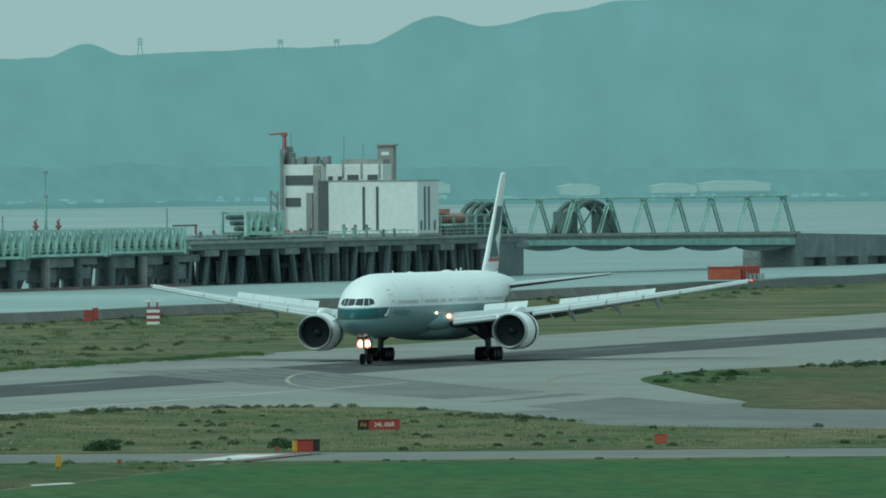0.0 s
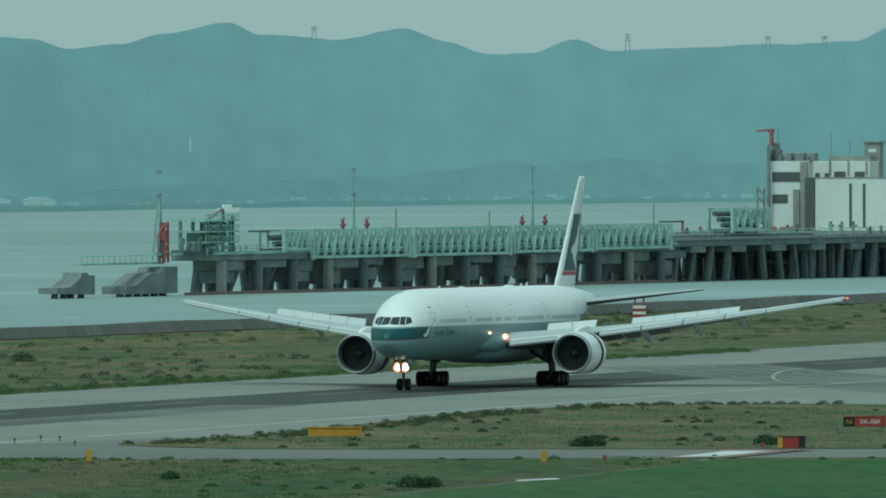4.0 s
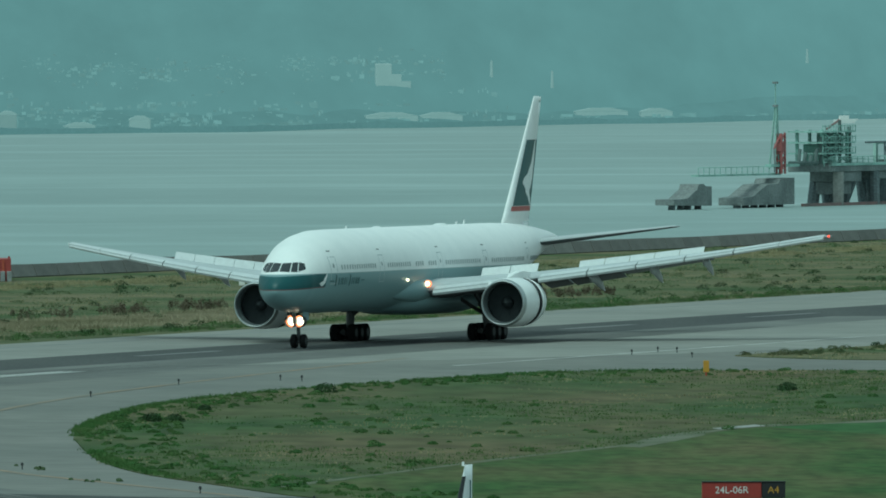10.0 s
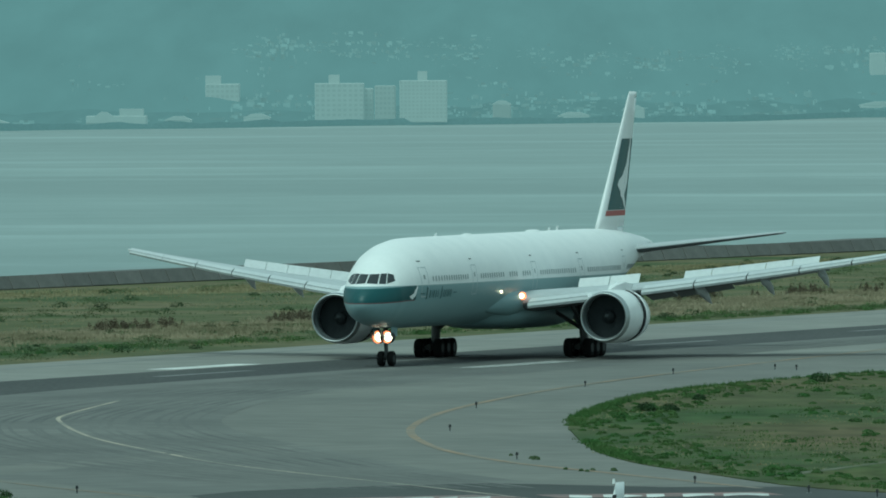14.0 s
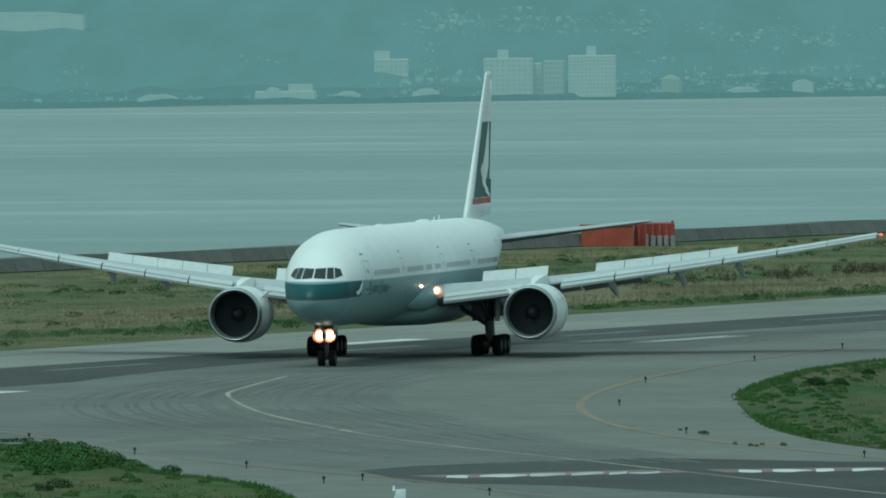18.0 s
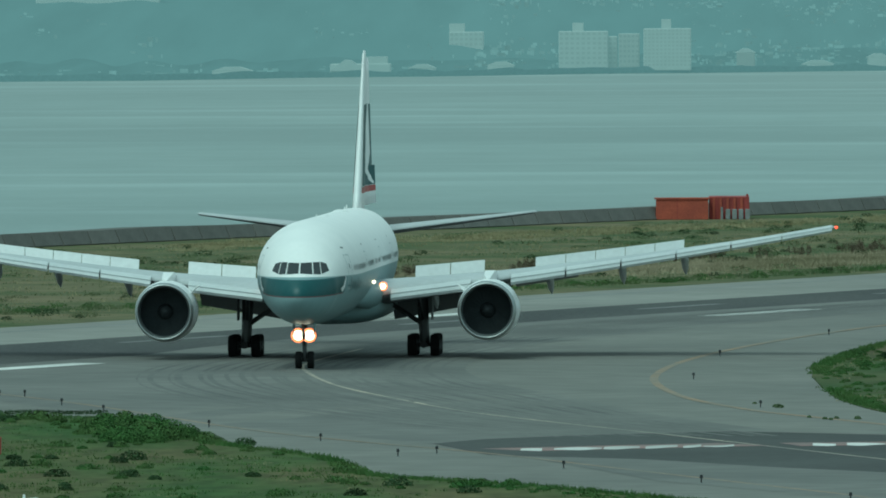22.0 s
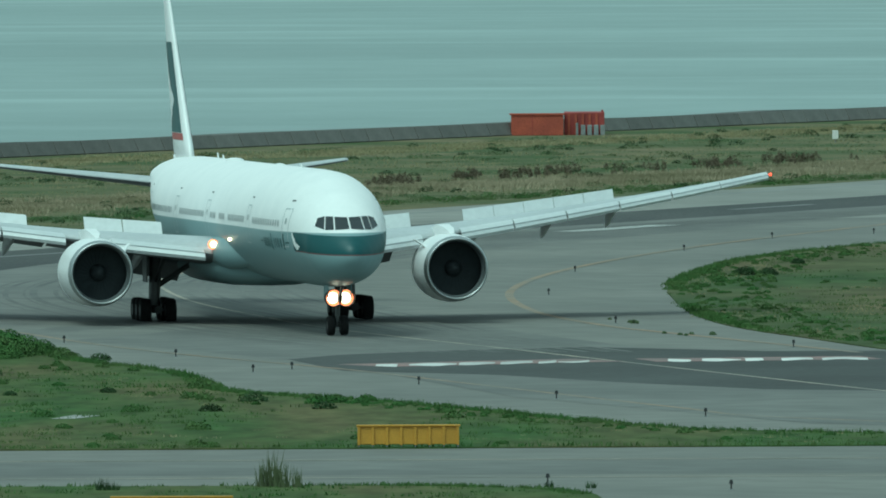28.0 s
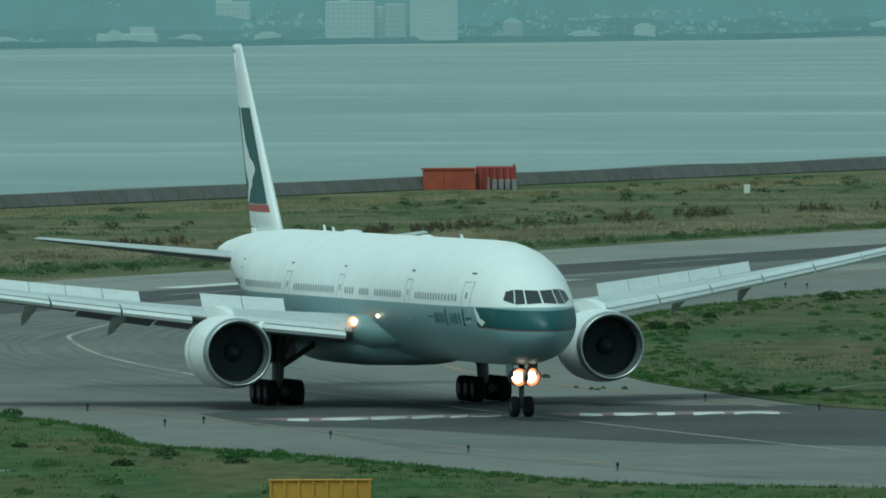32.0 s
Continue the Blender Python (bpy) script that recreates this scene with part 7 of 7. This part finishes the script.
def leafy(name, pts, h, wide, count, material, label):
    """Low bushes: many small leaves in an uneven dome at the points (x, y, z, size), one mesh."""
    pts = np.array([(*lay(*p[:3]), p[3]) for p in pts])
    count *= 3
    n = len(pts) * count
    base = np.repeat(pts, count, axis=0)
    d = veg.normal(0, 1, (n, 3))
    d /= np.linalg.norm(d, axis=1)[:, None]
    r = veg.uniform(0.35, 1.0, n) ** 0.45
    c = np.empty((n, 3))
    c[:, 0] = base[:, 0] + d[:, 0] * r * wide * base[:, 3]
    c[:, 1] = base[:, 1] + d[:, 1] * r * wide * base[:, 3]
    c[:, 2] = base[:, 2] + np.abs(d[:, 2]) * r * h * base[:, 3]
    out = d * [1, 1, 0] + [0, 0, 1] * np.abs(d[:, 2:3]) + veg.normal(0, 0.45, (n, 3))
    a = np.cross(out, veg.normal(0, 1, (n, 3)))
    b = np.cross(out, a)
    s = 0.046 * base[:, 3:4] ** 0.5
    a, b = a / np.linalg.norm(a, axis=1)[:, None] * s * 1.5, b / np.linalg.norm(b, axis=1)[:, None] * s
    v = np.stack([c - a, c + b, c + a, c - b], 1)
    me = bpy.data.meshes.new(name)
    me.from_pydata(v.reshape(-1, 3).tolist(), [], np.arange(4 * n).reshape(-1, 4).tolist())
    me.materials.append(M[material])
    return tagged(new(name, me), label, "bush", kind="stuff")


def edge_points(pts, step, inside, jitter, lo, hi, seed):
    """Points scattered along an outline, set in from it, thicker in some stretches."""
    line = smooth_line(pts, step)
    out = []
    r = random.Random(seed)
    for i, p in enumerate(line[:-1]):
        d = (line[i + 1] - p).normalized()
        n = Vector((d.y, -d.x))
        if noise.noise((p.x * 0.09, p.y * 0.02, seed)) < r.uniform(-0.45, 0.35):
            continue
        q = p + n * (inside + r.uniform(0, jitter)) + d * r.uniform(-step, step)
        out.append((q.x, q.y, 0.05, r.uniform(lo, hi)))
    return out


def field(pts, n, seed, lo=0.6, hi=1.4, level=-0.1, freq=0.05):
    """Points scattered inside an outline, in patches."""
    r = random.Random(seed)
    xs, ys = [p[0] for p in pts], [p[1] for p in pts]
    out = []
    tries = 0
    while len(out) < n and tries < n * 30:
        tries += 1
        x, y = r.uniform(min(xs), max(xs)), r.uniform(min(ys), max(ys))
        inside = False
        j = len(pts) - 1
        for i in range(len(pts)):
            (xi, yi), (xj, yj) = pts[i], pts[j]
            if (yi > y) != (yj > y) and x < (xj - xi) * (y - yi) / (yj - yi) + xi:
                inside = not inside
            j = i
        if inside and noise.noise((x * freq * 3, y * freq, seed)) > level + r.uniform(-0.2, 0.2):
            out.append((x, y, 0.05, r.uniform(lo, hi)))
    return out


A, B, C, D, FAR = [ISLANDS[k][0] for k in ("a", "b", "c", "d", "far")]
TRACK = [(94, 1040), (86, 1004), (75, 969), (63, 931), (54, 899), (44, 881), (36, 846), (28, 819), (15, 770)]
B_FAR = [(9, 795), (6.5, 815)] + B[:7] + TRACK
B_EDGE, C_EDGE = B[-3:] + B[:6], C[:7]
# bushes along the islands' edges
leafy("island_bushes", edge_points(A[:9], 0.5, 0.5, 5, 0.25, 0.7, 1), 0.55, 0.85, 50, "olive", "olive green low bushes along the edge of a grass island")
leafy("island_bushes", edge_points(FAR[:6], 0.8, 0.6, 8, 0.4, 0.9, 2), 0.6, 0.8, 50, "leaf_dark", "dark green low bushes along the edge of a grass island")
leafy("island_bushes", edge_points(B_EDGE, 0.6, 0.3, 6, 0.25, 0.6, 3), 0.42, 0.70, 60, "bush", "green low bushes along the edge of a grass island")
leafy("island_bushes", edge_points(B[4:9], 2.5, 0.8, 6, 0.25, 0.5, 4), 0.40, 0.7, 50, "bush", "green low bushes along the edge of a grass island")
leafy("island_bushes", edge_points(C_EDGE, 0.5, 0.2, 7, 0.3, 0.75, 5), 0.50, 0.70, 80, "bush", "green low bushes along the edge of a grass island")
leafy("island_bushes", edge_points(C[:4], 0.9, 0.5, 5, 0.8, 1.3, 7), 0.62, 0.75, 170, "bush", "tall leafy bushes along the edge of a grass island")
leafy("island_bushes", edge_points(C[6:10], 0.5, 0.2, 3, 0.2, 0.5, 6), 0.4, 0.6, 50, "bush", "green low bushes along the edge of a grass island")
# bushes inside
leafy("field_bushes", field(C, 190, 21, 0.3, 0.8, -0.1, 0.04), 0.5, 0.9, 80, "bush", "scattered green bushes in the grass")
leafy("field_bushes", field([(-75, 800), (-36, 788), (-28, 765), (-22, 735), (-14, 690), (-4, 662), (-40, 680), (-75, 700)], 60, 24, 0.4, 1.0, -0.2, 0.04), 0.5, 0.8, 90, "leaf_dark", "scattered dark bushes in the grass")
leafy("field_bushes", field(B_FAR, 150, 22, 0.2, 0.65, 0.0, 0.02), 0.45, 0.8, 60, "bush", "scattered green bushes in the grass")
leafy("field_bushes", field(A, 130, 23, 0.3, 0.8), 0.5, 0.8, 50, "leaf_dark", "scattered dark bushes in the grass")
leafy("field_bushes", [(66, 950, 0.05, 1.2), (86.5, 1070, 0.05, 1.1), (52, 975, 0.05, 0.8), (67.2, 951, 0.05, 1.0), (87.4, 1071, 0.05, 1.2), (100, 1073, 0.05, 1.1), (63.8, 1465, 0.0, 1.4), (9.9, 903, 0.05, 0.75), (11.3, 902, 0.05, 0.7), (22, 975, 0.05, 0.9), (13.5, 930, 0.05, 0.5)], 0.75, 0.95, 200, "leaf_dark", "rounded dark bush in the grass")
# grass blades
blades("tall_grass", field(A, 2200, 31, 0.5, 1.2, -0.5), 0.18, 0.9, 9, "straw", "dry straw-coloured grass tufts")
blades("tall_grass", field(A, 1800, 32, 0.5, 1.2, -0.1), 0.20, 0.8, 9, "leaf", "green grass tufts")
blades("tall_grass", field(B_FAR, 2000, 33, 0.4, 1.0, 0.0, 0.02), 0.20, 0.8, 9, "bush", "green grass tufts")
blades("tall_grass", field(B_FAR, 600, 34, 0.5, 1.1, 0.05, 0.03), 0.14, 0.8, 9, "straw", "dry grass tufts")
blades("tall_grass", field(C, 2800, 35, 0.4, 1.0, -0.1, 0.04), 0.20, 0.7, 9, "bush", "green grass tufts")
blades("tall_grass", field(C, 350, 36, 0.4, 0.9, 0.1, 0.04), 0.14, 0.7, 8, "straw", "dry grass tufts")
blades("tall_grass", field(D, 900, 37, 0.4, 1.0, -0.3), 0.2, 0.6, 9, "bush", "green grass tufts")
blades("tall_grass", field(FAR, 1600, 38, 0.5, 1.2, -0.3), 0.25, 0.7, 8, "straw", "dry grass tufts")
blades("tall_grass", edge_points(C[:10], 0.08, 0.0, 0.9, 0.4, 1.0, 41) + edge_points(B_EDGE, 0.12, 0.0, 1.0, 0.4, 1.1, 42) + edge_points(D[:4], 0.1, 0.0, 0.8, 0.3, 0.9, 43) + [(x * 0.5 - 30, 625.2, 0.05, 0.5 + 0.3 * ((x * 7) % 3)) for x in range(0, 150)], 0.26, 0.4, 9, "bush", "grass fringe along the pavement edge")
# beyond the runway
BACK = [on_run(-330, -38), on_run(60, -38), on_run(420, -38), (289, 2140), (206, 2010), (125, 1760), (16, 1450), (-62, 1275)]
blades("rough_grass", field(BACK, 5200, 51, 0.5, 1.3, -0.15, 0.012), 0.13, 0.9, 7, "leaf", "green rough grass beyond the runway")
blades("rough_grass", field(BACK, 2600, 52, 0.5, 1.3, -0.1, 0.012), 0.18, 0.9, 7, "straw", "straw-coloured rough grass beyond the runway")
leafy("rough_bushes", field(BACK, 520, 53, 0.4, 1.2, 0.0, 0.012), 0.34, 1.3, 40, "leaf", "green low bushes beyond the runway")
leafy("rough_bushes", field(BACK, 420, 54, 0.4, 1.0, -0.05, 0.016), 0.55, 0.9, 40, "leaf_dark", "dark green bushes beyond the runway")
near_band = [(x, y - 6) for x, y in ((-60, 1025), (-33, 1085), (0, 1160), (30, 1235), (80, 1370), (140, 1530))]
pts = [(p.x + veg.uniform(-1, 1), p.y + veg.uniform(-6, 6), 0.0, veg.uniform(0.5, 1.1)) for p in smooth_line(near_band, 0.25)]
blades("verge_grass", pts, 0.3, 0.8, 10, "leaf", "green verge beside the runway")
band = [(-42, 1105), (-33, 1130), (-21, 1152), (-13.6, 1178), (-2, 1195), (13, 1230), (26, 1268), (45, 1310)]
pts = []
for _ in range(3):
    pts += [(p.x + veg.uniform(-1, 1), p.y + veg.uniform(-9, 9), 0.0, veg.uniform(0.6, 1.2)) for p in smooth_line(band, 0.2)]
verge = []
for k, p in enumerate(smooth_line(band, 0.5)):   # the strip is ragged, with green gaps
    if noise.noise((p.x * 0.16, p.y * 0.01, 7.0)) > -0.25:
        verge += [(p.x + veg.uniform(-2.5, 2.5), p.y + veg.uniform(-26, 24), 0.0, veg.uniform(0.6, 1.3)) for _ in range(5)]
blades("straw_band", pts + verge, 0.34, 0.9, 16, "dry_strip", "band of dry straw-coloured reed grass")
pale = [(-46, 1290), (-38.9, 1318), (-24.2, 1331), (-12, 1362), (20, 1440), (70, 1560), (120, 1690)]
pts = [(p.x + veg.uniform(-2, 2), p.y + veg.uniform(-16, 16), 0.0, veg.uniform(0.6, 1.3)) for p in smooth_line(pale, 0.14) if noise.noise((p.x * 0.12, 3.0, 2.0)) > -0.2]
blades("pale_grass", pts, 0.25, 1.0, 12, "straw", "pale band of seeding grass behind the sea wall")
band = [(-30, 1160), (-16, 1190), (-7.8, 1222), (6.2, 1250), (21.1, 1292), (36, 1316), (60, 1362)]
pts = []
for p in smooth_line(band, 0.22):
    if noise.noise((p.x * 0.3, 0, 2)) > 0.0:
        pts.append((p.x + veg.uniform(-0.6, 0.6), p.y + veg.uniform(-14, 14), 0.0, veg.uniform(0.45, 1.0)))
leafy("dead_reeds", pts, 0.85, 0.30, 22, "reed", "dark brown dead reed stalks")
pts = [(p.x + veg.uniform(-1, 1), p.y + veg.uniform(-8, 8), 0.0, veg.uniform(0.4, 0.9)) for p in smooth_line(near_band, 2.2)]
leafy("verge_bushes", pts, 0.5, 1.0, 50, "bush", "low green bushes along the runway verge")
# weeds that break through the pavement
leafy("pavement_weeds", [(2.9, 804, 0, 0.6), (2.7, 806, 0, 0.4), (5.2, 783, 0, 0.35), (5.8, 784, 0, 0.35), (6.9, 783, 0, 0.45), (1.6, 812, 0, 0.3), (5.5, 782, 0, 0.3), (4.4, 786, 0, 0.3)], 0.42, 0.45, 40, "leaf", "dry weeds in the pavement joints")
blades("tall_weeds", [(-12.0, 584, 0.05, 1.0), (-11.6, 583, 0.05, 0.8), (-12.4, 584, 0.05, 0.7), (-11.0, 583, 0.05, 0.6)], 1.5, 0.35, 40, "leaf", "tall upright weeds beside the taxiway", 0.12)
blades("tall_weeds", [(-18.5, 581, 0.05, 0.8), (-18.1, 581, 0.05, 0.6), (-1.2, 582, 0.05, 0.5), (0.4, 581, 0.05, 0.5)], 0.6, 0.4, 40, "leaf_dark", "low dark weeds beside the taxiway", 0.2)
blades("turf_strip", [(-47 + 0.07 * k, 803.5 + 2.5 * math.sin(k * 1.7) - 0.015 * k, 0, 0.6 + 0.4 * math.sin(k * 0.9) ** 2) for k in range(200)], 0.16, 0.25, 12, "leaf_dark", "low strip of dark turf on the pavement")


def motions():
    """Where the airliner stands, time by time: seconds, place of the main gear's middle, heading, pitch and bank."""
    for sleeve, s in SLEEVES:
        walk(sleeve, [(t, pose(s * EX, GEAR - EST - a, EZ)) for t, a in ((0, 0.75), (16.5, 0.75), (18.5, 0.0), (32, 0.0))])
    swing = ((0, 0), (13, 0), (16, 4), (18, 11), (21, 19), (23, 18), (24.5, 12), (26.5, 4), (29, 0), (32, 0))   # the rudder, in degrees to port
    walk(rudder, [(t, Matrix.Translation(RUDDER_FOOT) @ Matrix.Rotation(radians(-a), 4, RUDDER_AXIS)) for t, a in swing])
    walk(rudder_tab, [(t, Matrix.Translation(RUDDER_FOOT) @ Matrix.Rotation(radians(-a), 4, RUDDER_AXIS) @ Matrix.Translation(TAB_FOOT - RUDDER_FOOT) @ Matrix.Rotation(radians(-a * 0.9), 4, TAB_AXIS)) for t, a in swing])
    walk(commuter, [(t, pose(52.3 - 3.395 * t, 664.2 - 8.445 * t, -0.42, 0, 0, 158.1)) for t in (0, 16, 32)])
    walk(airliner, [(t, pose(x, y, z, p, b, -h)) for t, x, y, z, h, p, b in ROLL])


ROLL = [(0, 153.28, 1475.39, -0.00, -161.03, 0.18, 0.26), (0.5, 146.20, 1455.15, -0.00, -160.91, 0.12, 0.20), (1, 139.24, 1435.32, -0.00, -160.89, 0.08, 0.17), (1.5, 132.37, 1415.89, -0.00, -160.89, 0.06, 0.15), (2, 125.60, 1396.84, -0.00, -160.98, 0.07, 0.16), (2.5, 118.94, 1378.15, -0.00, -160.97, 0.09, 0.19), (3, 112.44, 1359.81, -0.00, -160.87, 0.12, 0.22), (3.5, 106.01, 1341.82, -0.00, -160.70, 0.16, 0.26), (4, 99.66, 1324.18, -0.00, -160.59, 0.19, 0.29), (4.5, 93.39, 1306.89, -0.00, -160.34, 0.19, 0.31), (5, 87.18, 1289.95, -0.00, -160.14, 0.18, 0.31), (5.5, 81.06, 1273.35, -0.00, -160.09, 0.16, 0.32), (6, 75.08, 1257.11, -0.00, -160.20, 0.14, 0.33), (6.5, 69.27, 1241.24, -0.00, -160.41, 0.13, 0.36), (7, 63.62, 1225.79, -0.00, -160.60, 0.12, 0.40), (7.5, 58.04, 1210.84, -0.00, -160.86, 0.10, 0.43), (8, 52.77, 1196.46, -0.00, -160.86, 0.08, 0.46), (8.5, 47.74, 1182.71, -0.00, -160.80, 0.07, 0.49), (9, 42.78, 1169.61, -0.00, -160.88, 0.06, 0.53), (9.5, 38.08, 1157.10, -0.00, -160.78, 0.06, 0.55), (10, 33.53, 1145.08, -0.00, -160.71, 0.06, 0.57), (10.5, 29.08, 1133.42, -0.00, -160.72, 0.07, 0.58), (11, 24.74, 1121.98, -0.00, -160.91, 0.08, 0.57), (11.5, 20.60, 1110.68, -0.00, -161.02, 0.09, 0.52), (12, 16.65, 1099.54, -0.00, -161.31, 0.09, 0.45), (12.5, 12.85, 1088.68, -0.00, -161.72, 0.09, 0.38), (13, 9.22, 1078.23, -0.00, -162.19, 0.08, 0.31), (13.5, 5.80, 1068.34, -0.00, -162.64, 0.05, 0.26), (14, 2.60, 1059.01, -0.00, -163.12, 0.00, 0.23), (14.5, -0.39, 1050.19, -0.00, -163.79, -0.04, 0.22), (15, -3.16, 1041.81, -0.00, -164.70, -0.09, 0.23), (15.5, -5.74, 1033.75, -0.00, -165.78, -0.12, 0.26), (16, -8.15, 1025.88, -0.00, -166.85, -0.13, 0.28), (16.5, -10.34, 1018.04, -0.00, -167.82, -0.11, 0.29), (17, -12.27, 1010.04, -0.00, -168.79, -0.09, 0.30), (17.5, -14.02, 1001.73, -0.00, -169.76, -0.07, 0.29), (18, -15.61, 993.06, -0.00, -170.62, -0.08, 0.27), (18.5, -17.02, 984.05, -0.00, -171.50, -0.11, 0.24), (19, -18.36, 974.85, -0.00, -172.32, -0.13, 0.20), (19.5, -19.55, 965.60, -0.00, -173.02, -0.14, 0.15), (20, -20.61, 956.43, -0.00, -173.72, -0.13, 0.11), (20.5, -21.57, 947.41, -0.00, -174.57, -0.11, 0.08), (21, -22.44, 938.59, -0.00, -175.63, -0.09, 0.07), (21.5, -23.16, 930.02, -0.00, -176.75, -0.08, 0.08), (22, -23.76, 921.68, -0.00, -177.91, -0.08, 0.10), (22.5, -24.19, 913.53, -0.00, -179.20, -0.10, 0.13), (23, -24.42, 905.58, -0.01, -180.43, -0.11, 0.15), (23.5, -24.52, 897.81, -0.03, -181.70, -0.11, 0.14), (24, -24.43, 890.29, -0.06, -182.83, -0.12, 0.11), (24.5, -24.16, 883.04, -0.09, -183.81, -0.11, 0.08), (25, -23.71, 876.00, -0.13, -184.79, -0.10, 0.07), (25.5, -23.13, 868.99, -0.17, -185.70, -0.09, 0.07), (26, -22.46, 861.75, -0.22, -186.58, -0.08, 0.10), (26.5, -21.60, 854.11, -0.27, -187.45, -0.06, 0.13), (27, -20.65, 846.10, -0.32, -188.29, -0.04, 0.17), (27.5, -19.59, 837.88, -0.36, -189.19, -0.02, 0.20), (28, -18.40, 829.67, -0.40, -190.12, 0.00, 0.23), (28.5, -17.06, 821.69, -0.42, -191.06, 0.03, 0.25), (29, -15.59, 814.13, -0.42, -191.89, 0.05, 0.26), (29.5, -14.13, 807.09, -0.42, -192.56, 0.06, 0.25), (30, -12.57, 800.52, -0.42, -193.14, 0.07, 0.25), (30.5, -10.97, 794.32, -0.42, -193.76, 0.09, 0.26), (31, -9.34, 788.36, -0.42, -194.11, 0.12, 0.28), (31.5, -7.73, 782.60, -0.42, -194.26, 0.17, 0.32), (32, -6.21, 777.03, -0.42, -194.21, 0.23, 0.36)]
motions()
